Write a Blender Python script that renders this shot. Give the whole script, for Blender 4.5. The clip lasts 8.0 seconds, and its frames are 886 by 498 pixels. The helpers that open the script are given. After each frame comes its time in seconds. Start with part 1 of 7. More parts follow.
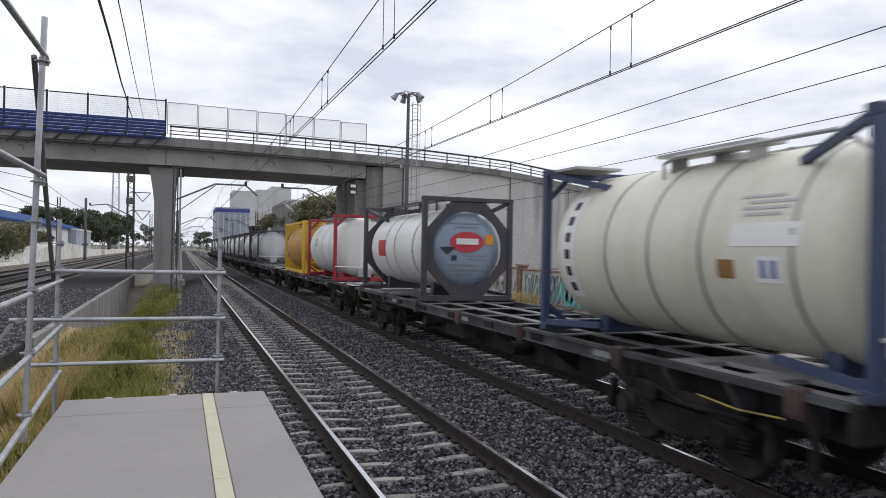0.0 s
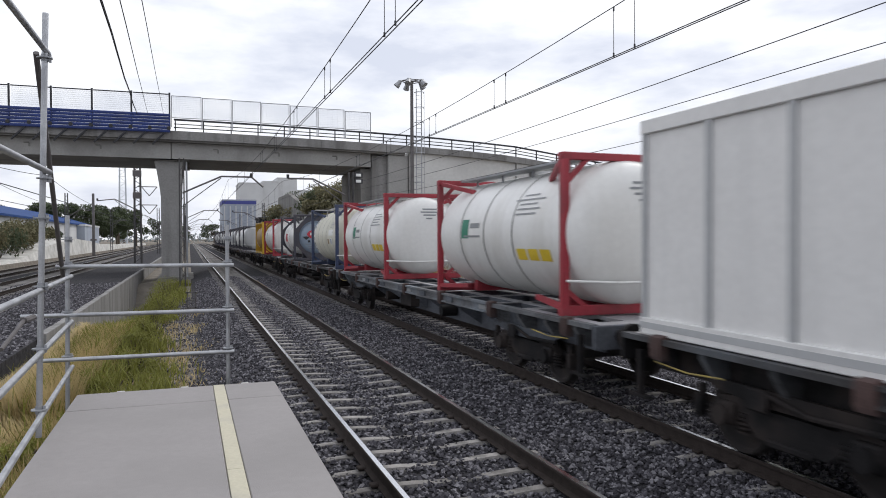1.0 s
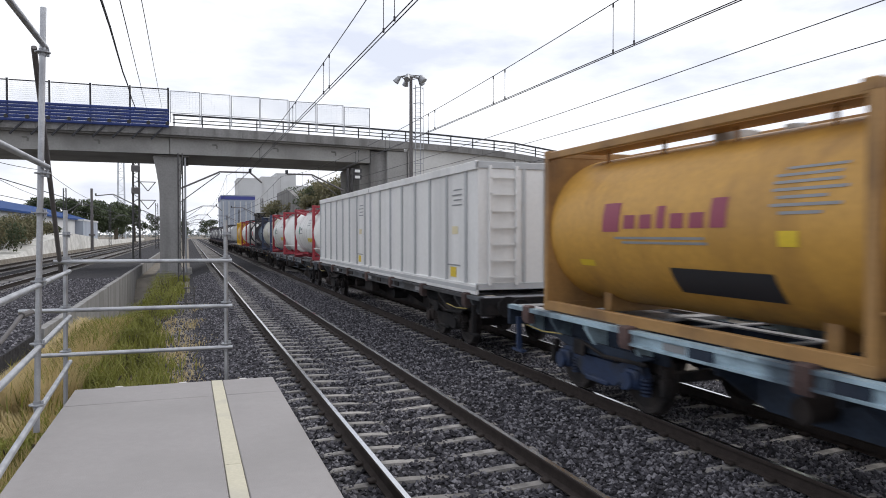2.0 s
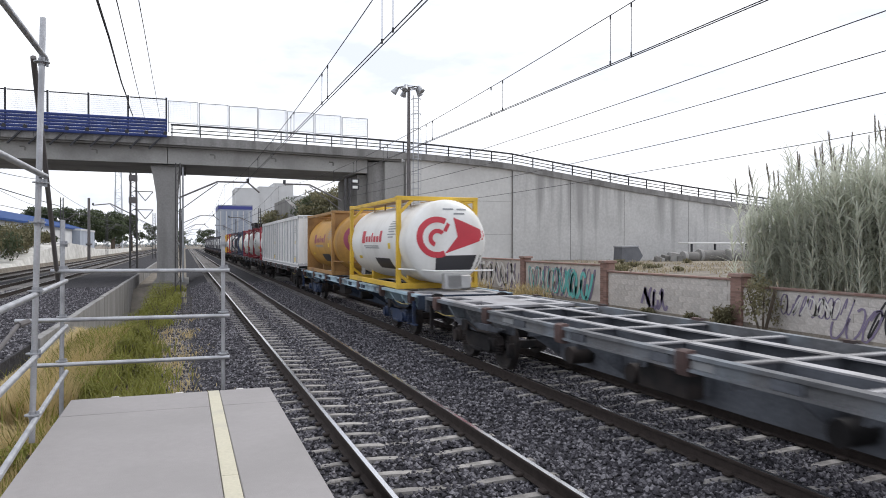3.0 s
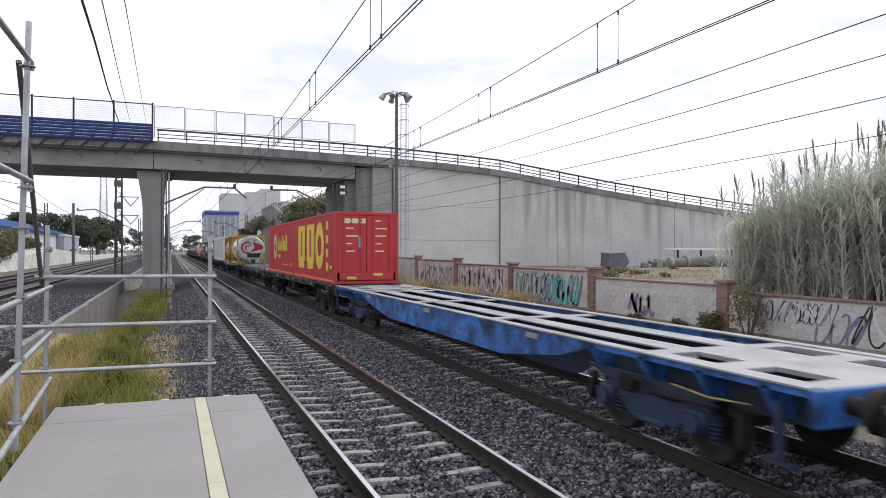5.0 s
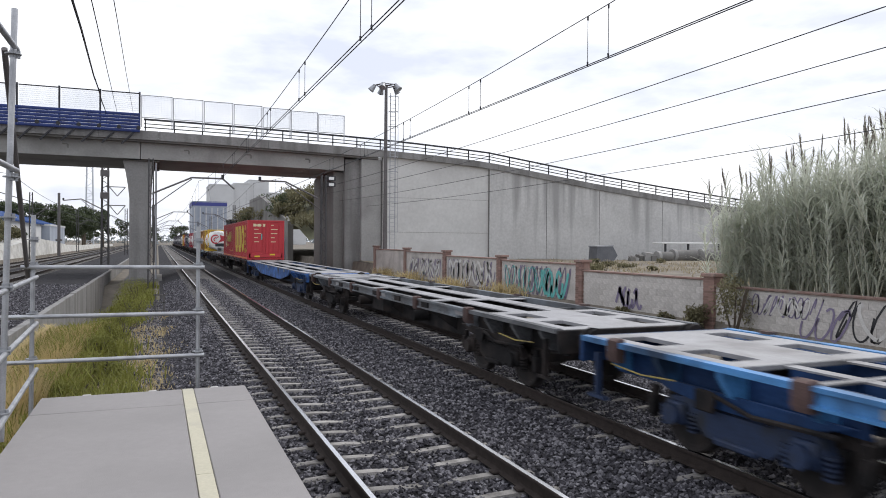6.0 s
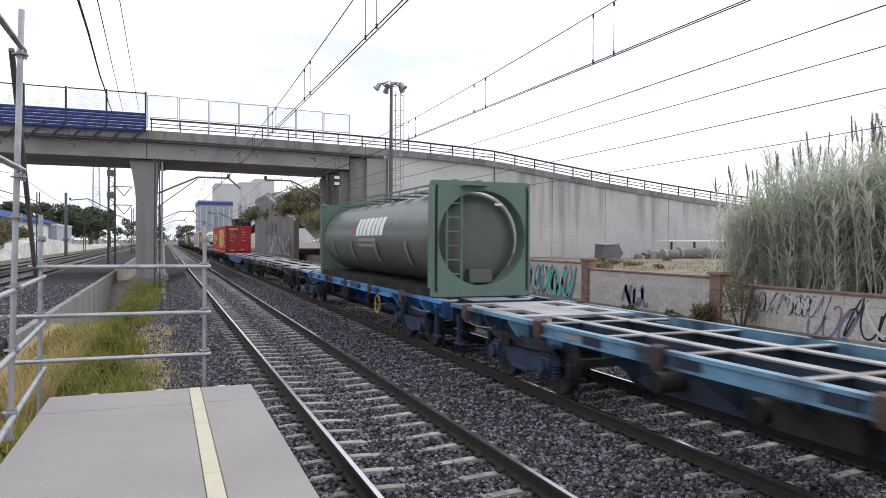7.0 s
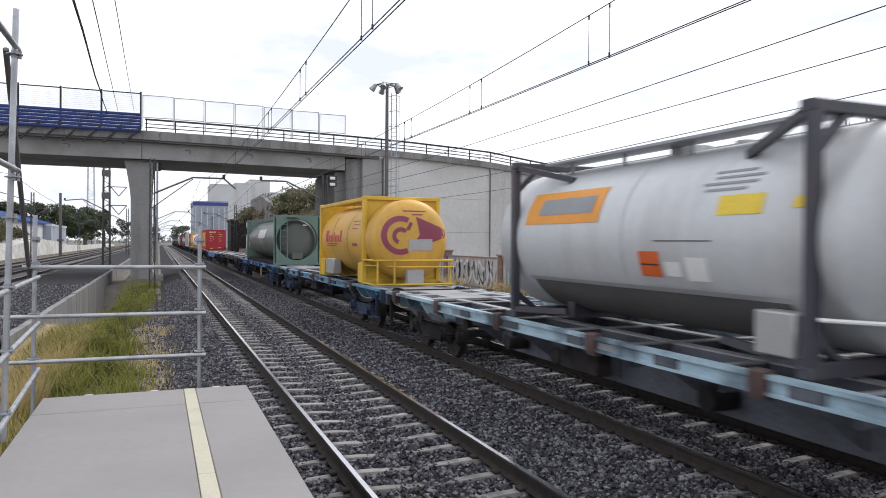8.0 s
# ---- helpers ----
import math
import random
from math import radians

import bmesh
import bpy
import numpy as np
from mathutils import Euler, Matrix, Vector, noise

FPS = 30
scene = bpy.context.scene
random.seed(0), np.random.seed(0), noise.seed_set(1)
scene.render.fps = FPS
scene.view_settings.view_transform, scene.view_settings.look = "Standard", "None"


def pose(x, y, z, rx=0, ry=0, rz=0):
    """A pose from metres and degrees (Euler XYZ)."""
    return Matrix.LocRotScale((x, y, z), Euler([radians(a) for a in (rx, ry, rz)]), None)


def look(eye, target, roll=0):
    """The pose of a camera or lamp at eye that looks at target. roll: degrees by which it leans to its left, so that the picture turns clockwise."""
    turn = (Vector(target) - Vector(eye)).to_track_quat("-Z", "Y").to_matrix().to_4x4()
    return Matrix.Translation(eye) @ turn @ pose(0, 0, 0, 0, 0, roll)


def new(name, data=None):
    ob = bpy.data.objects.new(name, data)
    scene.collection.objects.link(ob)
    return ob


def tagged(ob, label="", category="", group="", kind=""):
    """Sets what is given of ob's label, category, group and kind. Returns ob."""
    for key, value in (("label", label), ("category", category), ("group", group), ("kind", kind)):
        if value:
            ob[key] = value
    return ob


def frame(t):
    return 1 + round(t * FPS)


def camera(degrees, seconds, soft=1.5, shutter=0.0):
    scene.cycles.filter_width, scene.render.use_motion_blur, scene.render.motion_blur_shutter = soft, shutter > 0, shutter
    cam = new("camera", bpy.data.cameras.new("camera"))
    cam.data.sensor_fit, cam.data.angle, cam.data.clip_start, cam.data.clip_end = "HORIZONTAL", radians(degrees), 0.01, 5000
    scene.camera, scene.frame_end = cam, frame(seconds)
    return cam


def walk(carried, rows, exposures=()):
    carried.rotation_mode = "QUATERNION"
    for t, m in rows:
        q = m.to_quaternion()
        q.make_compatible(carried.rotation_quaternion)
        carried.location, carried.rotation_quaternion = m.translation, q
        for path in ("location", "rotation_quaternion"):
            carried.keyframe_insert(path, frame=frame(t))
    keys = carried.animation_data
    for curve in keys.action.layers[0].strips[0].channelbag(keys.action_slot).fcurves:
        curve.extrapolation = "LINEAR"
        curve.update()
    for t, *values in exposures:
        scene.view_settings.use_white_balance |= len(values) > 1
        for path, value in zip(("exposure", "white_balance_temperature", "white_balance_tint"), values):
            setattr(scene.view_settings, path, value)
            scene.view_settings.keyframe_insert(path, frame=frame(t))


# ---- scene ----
cam = camera(63.67, 8.0, soft=0.95, shutter=0.14)

# seconds, sideways sway in metres, yaw, pitch and roll in degrees
SWAY = [
    (0, 0.004, -20.128, 0.142, -1.109), (0.3, 0.004, -19.95, 0.125, -0.95), (0.5, 0.005, -19.806, -0.018, -0.655),
    (0.6, 0.006, -19.761, -0.846, -0.5), (1, 0.01, -19.567, -0.902, 0.237), (1.2, 0.012, -19.72, -0.967, 0.15),
    (2.3, 0.014, -19.61, -1.215, 0.0), (2.5, 0.014, -19.538, -1.091, 0.038), (3, 0.008, -19.874, -0.382, -0.073),
    (3.5, 0.006, -20.238, -0.008, 0.252), (4, -0.001, -20.827, 0.295, 0.06), (4.5, -0.001, -20.94, 0.731, 0.021),
    (5, 0, -20.877, 0.101, -0.123), (5.2, -0.003, -21.35, 0.018, -0.4), (6.3, -0.01, -21.78, -0.66, -0.5),
    (6.5, -0.011, -21.541, -0.719, -0.454), (7, -0.011, -21.343, -0.622, -0.31), (7.5, -0.011, -21.406, -0.293, -0.329),
    (8, -0.01, -21.691, -0.546, -0.395),
]
EYE = 2.451
walk(cam, [(t, pose(x, 0, EYE, 90 + p, r, y)) for t, x, y, p, r in SWAY], exposures=[(0, 0.12), (1, 0.2), (2.5, 0.42), (3, 0.5), (3.5, 0.28), (4, 0.43), (5, 0.42), (6.5, 0.33), (7, 0.52), (7.5, 0.54), (8, 0.48)])

# how far the train has gone, in metres
TRAIN = [(0, 0), (0.5, 12.02), (1, 24.06), (1.5, 35.99), (2, 47.9), (2.5, 59.84), (3, 71.89), (3.5, 83.92), (4, 95.8), (4.5, 107.58),
         (5, 119.32), (5.5, 131.07), (6, 142.85), (6.5, 154.63), (7, 166.45), (7.5, 178.03), (8, 189.49)]

# ---- sky and sun: an overcast day ----
world = bpy.data.worlds.new("overcast_sky")
scene.world = world
world.use_nodes = True
wn, wl = world.node_tree.nodes, world.node_tree.links
wn.clear()
w_out = wn.new("ShaderNodeOutputWorld")
w_sky = wn.new("ShaderNodeTexSky")
w_sky.sky_type, w_sky.sun_disc = "NISHITA", False
w_sky.sun_elevation, w_sky.sun_rotation, w_sky.dust_density = radians(48), radians(60), 3.0
w_bg = wn.new("ShaderNodeBackground")
w_bg.inputs[1].default_value = 0.1
w_co = wn.new("ShaderNodeTexCoord")
w_map = wn.new("ShaderNodeMapping")
w_map.inputs["Scale"].default_value = (1.6, 1.6, 5.0)
w_noise = wn.new("ShaderNodeTexNoise")
w_noise.inputs["Scale"].default_value, w_noise.inputs["Detail"].default_value, w_noise.inputs["Roughness"].default_value = 2.2, 6, 0.55
w_ramp = wn.new("ShaderNodeValToRGB")
w_ramp.color_ramp.elements[0].position, w_ramp.color_ramp.elements[0].color = 0.38, (0.69, 0.73, 0.845, 1)
w_ramp.color_ramp.elements[1].position, w_ramp.color_ramp.elements[1].color = 0.6, (1.06, 1.075, 1.12, 1)
w_cloud = wn.new("ShaderNodeBackground")
w_cloud.inputs[1].default_value = 0.95
w_mix = wn.new("ShaderNodeMixShader")
w_mix.inputs[0].default_value = 0.92
wl.new(w_co.outputs["Generated"], w_map.inputs[0])
wl.new(w_map.outputs[0], w_noise.inputs["Vector"])
wl.new(w_noise.outputs["Fac"], w_ramp.inputs[0])
wl.new(w_ramp.outputs[0], w_cloud.inputs[0])
wl.new(w_sky.outputs[0], w_bg.inputs[0])
wl.new(w_bg.outputs[0], w_mix.inputs[1])
wl.new(w_cloud.outputs[0], w_mix.inputs[2])
wl.new(w_mix.outputs[0], w_out.inputs[0])
sun = new("sun", bpy.data.lights.new("sun", "SUN"))
sun.data.energy, sun.data.angle, sun.data.color = 1.0, radians(25), (1.0, 0.96, 0.9)
sun.matrix_world = look((40, 20, 50), (0, 0, 0))


# ---- materials ----
def mat(name, color, rough=0.6, metal=0.0, vary=0.12, scale=3.0, bump=0.0, bump_scale=40.0, dirt=None, dirt_amount=0.0, dirt_scale=1.2, streak=False, each=0.0, spec=0.5, thin=0.0, runs=None):
    """A surface with two scales of tone, optional stains, relief, and a tone of its own for each object."""
    m = bpy.data.materials.new(name)
    m.use_nodes = True
    n, l = m.node_tree.nodes, m.node_tree.links
    b = n["Principled BSDF"]
    b.inputs["Roughness"].default_value, b.inputs["Metallic"].default_value = rough, metal
    b.inputs["Specular IOR Level"].default_value = spec
    co = n.new("ShaderNodeTexCoord")
    src = co.outputs["Object"]
    big = n.new("ShaderNodeTexNoise")
    big.inputs["Scale"].default_value, big.inputs["Detail"].default_value = scale, 5
    l.new(src, big.inputs["Vector"])
    fine = n.new("ShaderNodeTexNoise")
    fine.inputs["Scale"].default_value, fine.inputs["Detail"].default_value = scale * 14, 3
    l.new(src, fine.inputs["Vector"])
    both = n.new("ShaderNodeMath")
    both.operation = "ADD"
    l.new(big.outputs["Fac"], both.inputs[0])
    l.new(fine.outputs["Fac"], both.inputs[1])
    tone = n.new("ShaderNodeMapRange")
    tone.inputs["From Min"].default_value, tone.inputs["From Max"].default_value = 0.65, 1.35
    tone.inputs["To Min"].default_value, tone.inputs["To Max"].default_value = 1 - vary, 1 + vary
    l.new(both.outputs[0], tone.inputs["Value"])
    value = tone.outputs[0]
    if each:
        info = n.new("ShaderNodeObjectInfo")
        own = n.new("ShaderNodeMapRange")
        own.inputs["To Min"].default_value, own.inputs["To Max"].default_value = 1 - each, 1 + each
        l.new(info.outputs["Random"], own.inputs["Value"])
        mul = n.new("ShaderNodeMath")
        mul.operation = "MULTIPLY"
        l.new(value, mul.inputs[0])
        l.new(own.outputs[0], mul.inputs[1])
        value = mul.outputs[0]
    shade = n.new("ShaderNodeMix")
    shade.data_type, shade.blend_type = "RGBA", "MULTIPLY"
    shade.inputs[0].default_value = 1.0
    shade.inputs[6].default_value = (*color, 1)
    l.new(value, shade.inputs[7])
    result = shade.outputs[2]
    if dirt:
        stain = n.new("ShaderNodeTexNoise")
        stain.inputs["Scale"].default_value, stain.inputs["Detail"].default_value = dirt_scale, 7
        if streak:
            mp = n.new("ShaderNodeMapping")
            mp.inputs["Scale"].default_value = (1, 1, 0.06)
            l.new(src, mp.inputs[0])
            l.new(mp.outputs[0], stain.inputs["Vector"])
        else:
            l.new(src, stain.inputs["Vector"])
        mask = n.new("ShaderNodeMapRange")
        mask.inputs["From Min"].default_value, mask.inputs["From Max"].default_value = 0.46, 0.66
        mask.inputs["To Max"].default_value = dirt_amount
        amount = stain.outputs["Fac"]
        if runs:
            # rain runs that start at the upper edge and thin out on the way down
            xyz, lean, add = n.new("ShaderNodeSeparateXYZ"), n.new("ShaderNodeMapRange"), n.new("ShaderNodeMath")
            lean.inputs["From Min"].default_value, lean.inputs["From Max"].default_value = runs
            lean.inputs["To Min"].default_value, lean.inputs["To Max"].default_value = -0.13, 0.1
            l.new(src, xyz.inputs[0])
            l.new(xyz.outputs["Z"], lean.inputs["Value"])
            l.new(amount, add.inputs[0])
            l.new(lean.outputs[0], add.inputs[1])
            amount = add.outputs[0]
        l.new(amount, mask.inputs["Value"])
        over = n.new("ShaderNodeMix")
        over.data_type = "RGBA"
        l.new(mask.outputs[0], over.inputs[0])
        l.new(result, over.inputs[6])
        over.inputs[7].default_value = (*dirt, 1)
        result = over.outputs[2]
    l.new(result, b.inputs["Base Color"])
    if thin:
        tl, mx = n.new("ShaderNodeBsdfTranslucent"), n.new("ShaderNodeMixShader")
        mx.inputs[0].default_value = thin
        l.new(result, tl.inputs["Color"])
        l.new(b.outputs[0], mx.inputs[1])
        l.new(tl.outputs[0], mx.inputs[2])
        l.new(mx.outputs[0], n["Material Output"].inputs[0])
    if bump:
        grain = n.new("ShaderNodeTexNoise")
        grain.inputs["Scale"].default_value, grain.inputs["Detail"].default_value = bump_scale, 4
        l.new(src, grain.inputs["Vector"])
        bp = n.new("ShaderNodeBump")
        bp.inputs["Strength"].default_value, bp.inputs["Distance"].default_value = bump, 0.02
        l.new(grain.outputs["Fac"], bp.inputs["Height"])
        l.new(bp.outputs[0], b.inputs["Normal"])
    return m


M = {}
GRIME = (0.07, 0.065, 0.06)
M["ballast"] = mat("ballast", (0.045, 0.044, 0.048), 0.97, vary=0.75, scale=5, bump=1.0, bump_scale=22, dirt=(0.07, 0.068, 0.074), dirt_amount=0.5, dirt_scale=14, spec=0.1)
M["soil"] = mat("soil", (0.19, 0.17, 0.145), 0.98, vary=0.35, scale=1.5, bump=0.8, bump_scale=12, dirt=(0.3, 0.275, 0.235), dirt_amount=0.6, dirt_scale=0.9, spec=0.1)
M["field"] = mat("field", (0.24, 0.21, 0.17), 0.98, vary=0.3, scale=0.6, bump=0.8, bump_scale=8, dirt=(0.15, 0.14, 0.09), dirt_amount=0.7, dirt_scale=0.35, spec=0.1)
M["platform"] = mat("platform", (0.285, 0.27, 0.268), 0.85, vary=0.05, scale=1.2, bump=0.15, bump_scale=120, dirt=(0.23, 0.22, 0.216), dirt_amount=0.5, dirt_scale=0.9)
M["stripe"] = mat("stripe", (0.52, 0.49, 0.38), 0.8, vary=0.1, scale=3, dirt=(0.36, 0.34, 0.3), dirt_amount=0.5, dirt_scale=3)
M["concrete"] = mat("concrete", (0.33, 0.325, 0.315), 0.9, vary=0.12, scale=0.5, bump=0.25, bump_scale=10, dirt=(0.17, 0.165, 0.16), dirt_amount=0.55, dirt_scale=0.35)
M["concrete_pale"] = mat("concrete_pale", (0.58, 0.575, 0.56), 0.9, vary=0.1, scale=0.3, bump=0.2, bump_scale=10, dirt=(0.47, 0.46, 0.45), dirt_amount=0.6, dirt_scale=0.25)
M["concrete_streak"] = mat("concrete_streak", (0.5, 0.495, 0.485), 0.92, vary=0.16, scale=0.35, bump=0.25, bump_scale=10, dirt=(0.27, 0.265, 0.26), dirt_amount=0.8, dirt_scale=1.1, streak=True, runs=(2.5, 9.5))
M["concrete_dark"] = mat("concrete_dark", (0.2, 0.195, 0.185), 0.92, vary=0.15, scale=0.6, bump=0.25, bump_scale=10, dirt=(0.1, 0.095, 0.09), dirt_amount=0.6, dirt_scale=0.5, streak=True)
M["sleeper"] = mat("sleeper", (0.3, 0.285, 0.272), 0.92, vary=0.3, scale=5, bump=0.3, bump_scale=50, dirt=(0.12, 0.112, 0.106), dirt_amount=0.8, dirt_scale=4, each=0.25, spec=0.2)
M["rail_rust"] = mat("rail_rust", (0.042, 0.034, 0.031), 0.9, vary=0.3, scale=8, bump=0.2, bump_scale=80, spec=0.15)
M["rail_shine"] = mat("rail_shine", (0.72, 0.72, 0.73), 0.16, 1.0, vary=0.06, scale=5)
M["steel_tube"] = mat("steel_tube", (0.46, 0.47, 0.49), 0.42, 0.75, vary=0.15, scale=6, dirt=(0.22, 0.22, 0.24), dirt_amount=0.5, dirt_scale=5)
M["tube_dark"] = mat("tube_dark", (0.14, 0.13, 0.13), 0.6, 0.4, vary=0.2, scale=6)
M["galvanised"] = mat("galvanised", (0.35, 0.36, 0.38), 0.5, 0.6, vary=0.15, scale=4)
M["dark_metal"] = mat("dark_metal", (0.035, 0.036, 0.042), 0.55, 0.3, vary=0.2, scale=5)
M["mesh_panel"] = mat("mesh_panel", (0.5, 0.53, 0.57), 0.5, 0.3, vary=0.1, scale=4)
M["blue_panel"] = mat("blue_panel", (0.03, 0.055, 0.21), 0.5, vary=0.15, scale=1.0, dirt=(0.03, 0.04, 0.11), dirt_amount=0.5, dirt_scale=1.2)
M["wire"] = mat("wire", (0.045, 0.045, 0.05), 0.6, 0.4, vary=0.1)
M["brick"] = mat("brick", (0.26, 0.165, 0.14), 0.92, vary=0.25, scale=3, bump=0.3, bump_scale=50, dirt=(0.2, 0.17, 0.15), dirt_amount=0.7, dirt_scale=3, each=0.25)
M["mortar_wall"] = mat("mortar_wall", (0.5, 0.47, 0.445), 0.93, vary=0.15, scale=1.0, bump=0.3, bump_scale=30, dirt=(0.3, 0.28, 0.26), dirt_amount=0.7, dirt_scale=0.9)
M["block"] = mat("block", (0.53, 0.505, 0.48), 0.93, vary=0.25, scale=1.2, bump=0.35, bump_scale=30, dirt=(0.33, 0.31, 0.29), dirt_amount=0.6, dirt_scale=1.6, each=0.09)
M["paint_black"] = mat("paint_black", (0.03, 0.03, 0.033), 0.7, vary=0.2)
M["paint_white"] = mat("paint_white", (0.58, 0.57, 0.55), 0.75, vary=0.15)
M["paint_teal"] = mat("paint_teal", (0.12, 0.42, 0.4), 0.7, vary=0.15)
M["paint_violet"] = mat("paint_violet", (0.2, 0.17, 0.26), 0.7, vary=0.15)
M["white_wall"] = mat("white_wall", (0.62, 0.61, 0.58), 0.92, vary=0.25, scale=0.9, bump=0.5, bump_scale=5, dirt=(0.4, 0.385, 0.35), dirt_amount=0.7, dirt_scale=0.8)
# plaster made paler, with the haze over the far factory put into it
M["plaster_hazed"] = mat("plaster_hazed", (0.56, 0.565, 0.57), 0.9, vary=0.08, scale=0.3, dirt=(0.44, 0.445, 0.45), dirt_amount=0.5, dirt_scale=0.1)
M["roof_blue"] = mat("roof_blue", (0.022, 0.06, 0.19), 0.7, vary=0.12, scale=0.5, spec=0.1)
M["blue_trim"] = mat("blue_trim", (0.05, 0.06, 0.25), 0.6, vary=0.1)
M["grey_sheet"] = mat("grey_sheet", (0.3, 0.335, 0.4), 0.6, 0.1, vary=0.12, scale=0.5, dirt=(0.42, 0.45, 0.5), dirt_amount=0.5, dirt_scale=0.4, streak=True)
M["glass_dark"] = mat("glass_dark", (0.03, 0.035, 0.04), 0.12, 0.0, vary=0.1)
M["leaf_dark"] = mat("leaf_dark", (0.07, 0.09, 0.045), 0.75, vary=0.45, scale=0.6, thin=0.3)
M["leaf_dry"] = mat("leaf_dry", (0.19, 0.175, 0.1), 0.85, vary=0.35, scale=0.8, thin=0.3)
M["weed"] = mat("weed", (0.2, 0.205, 0.045), 0.8, vary=0.4, scale=1.2, thin=0.35)
M["straw"] = mat("straw", (0.5, 0.4, 0.21), 0.85, vary=0.3, scale=1.2, thin=0.3)
# leaf colour raised well above real reed: bright lens haze painted in
M["reed_veiled"] = mat("reed_veiled", (0.64, 0.66, 0.58), 0.75, vary=0.25, scale=1.0, thin=0.55)
M["reed_stem"] = mat("reed_stem", (0.5, 0.49, 0.4), 0.7, vary=0.3, scale=1.0)
M["plume"] = mat("plume", (0.3, 0.27, 0.23), 0.9, vary=0.2, scale=2.0)
M["bark"] = mat("bark", (0.1, 0.08, 0.06), 0.95, vary=0.3, scale=3, bump=0.5, bump_scale=30)
M["pane"] = bpy.data.materials.new("pane")
M["pane"].use_nodes = True
pn, pl = M["pane"].node_tree.nodes, M["pane"].node_tree.links
p_tr, p_mix = pn.new("ShaderNodeBsdfTransparent"), pn.new("ShaderNodeMixShader")
pn["Principled BSDF"].inputs["Base Color"].default_value = (0.35, 0.42, 0.55, 1)
pn["Principled BSDF"].inputs["Roughness"].default_value = 0.3
p_mix.inputs[0].default_value = 0.09
pl.new(p_tr.outputs[0], p_mix.inputs[1])
pl.new(pn["Principled BSDF"].outputs[0], p_mix.inputs[2])
pl.new(p_mix.outputs[0], pn["Material Output"].inputs[0])
M["field_straw"] = mat("field_straw", (0.33, 0.28, 0.19), 0.9, vary=0.35, scale=0.8, thin=0.25)
M["scrub"] = mat("scrub", (0.11, 0.11, 0.065), 0.97, vary=0.4, scale=0.5, bump=0.9, bump_scale=5)
M["far_leaf_hazed"] = mat("far_leaf_hazed", (0.26, 0.29, 0.3), 0.9, vary=0.2, scale=0.05)
M["pole_grey"] = mat("pole_grey", (0.07, 0.068, 0.07), 0.6, 0.3, vary=0.2, scale=3)
# train
M["underframe"] = mat("underframe", (0.018, 0.017, 0.018), 0.8, 0.1, vary=0.35, scale=2, dirt=(0.06, 0.047, 0.042), dirt_amount=0.55, dirt_scale=2, spec=0.2)
M["wheel"] = mat("wheel", (0.025, 0.022, 0.022), 0.7, 0.3, vary=0.3, scale=3, dirt=(0.06, 0.045, 0.04), dirt_amount=0.5, dirt_scale=4)
M["wagon_blue"] = mat("wagon_blue", (0.035, 0.13, 0.4), 0.45, vary=0.8, scale=1.6, dirt=(0.01, 0.022, 0.06), dirt_amount=0.97, dirt_scale=2.4)
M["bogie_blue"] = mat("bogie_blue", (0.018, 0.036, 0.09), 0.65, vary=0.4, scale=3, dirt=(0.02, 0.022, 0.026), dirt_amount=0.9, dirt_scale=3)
M["wagon_pale"] = mat("wagon_pale", (0.34, 0.46, 0.53), 0.6, vary=0.3, scale=2.0, dirt=(0.04, 0.06, 0.085), dirt_amount=0.9, dirt_scale=1.3)
M["wagon_grey"] = mat("wagon_grey", (0.12, 0.123, 0.13), 0.75, vary=0.5, scale=1.5, dirt=(0.25, 0.29, 0.33), dirt_amount=0.5, dirt_scale=1.3, spec=0.25)
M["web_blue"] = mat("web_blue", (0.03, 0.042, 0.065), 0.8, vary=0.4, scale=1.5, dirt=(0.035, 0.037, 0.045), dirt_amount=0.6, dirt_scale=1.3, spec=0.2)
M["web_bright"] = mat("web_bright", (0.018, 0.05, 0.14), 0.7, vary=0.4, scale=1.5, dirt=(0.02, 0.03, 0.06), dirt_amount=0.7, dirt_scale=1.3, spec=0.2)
M["wagon_sky"] = mat("wagon_sky", (0.07, 0.24, 0.52), 0.55, vary=0.3, scale=2.0, dirt=(0.015, 0.03, 0.06), dirt_amount=0.95, dirt_scale=1.2)
M["lug_rust"] = mat("lug_rust", (0.09, 0.055, 0.05), 0.85, vary=0.4, scale=5, dirt=(0.04, 0.04, 0.042), dirt_amount=0.7, dirt_scale=4, each=0.4)
M["skip_grey"] = mat("skip_grey", (0.13, 0.135, 0.15), 0.6, 0.2, vary=0.2, scale=1.5)
M["rod_yellow"] = mat("rod_yellow", (0.4, 0.31, 0.08), 0.7, vary=0.4, scale=4, dirt=(0.12, 0.1, 0.07), dirt_amount=0.7, dirt_scale=5)
# darker deck for loaded wagons: shade below the barrels put into its colour
M["deck_shaded"] = mat("deck_shaded", (0.14, 0.14, 0.145), 0.7, 0.1, vary=0.3, scale=1.5, dirt=(0.3, 0.3, 0.31), dirt_amount=0.5, dirt_scale=1.4)
M["concrete_pier"] = mat("concrete_pier", (0.25, 0.245, 0.24), 0.92, vary=0.2, scale=0.6, bump=0.25, bump_scale=10, dirt=(0.13, 0.125, 0.12), dirt_amount=0.7, dirt_scale=1.2, streak=True)
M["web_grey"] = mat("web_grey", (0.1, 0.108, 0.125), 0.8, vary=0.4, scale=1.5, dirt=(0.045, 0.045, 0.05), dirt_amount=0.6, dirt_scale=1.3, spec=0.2)
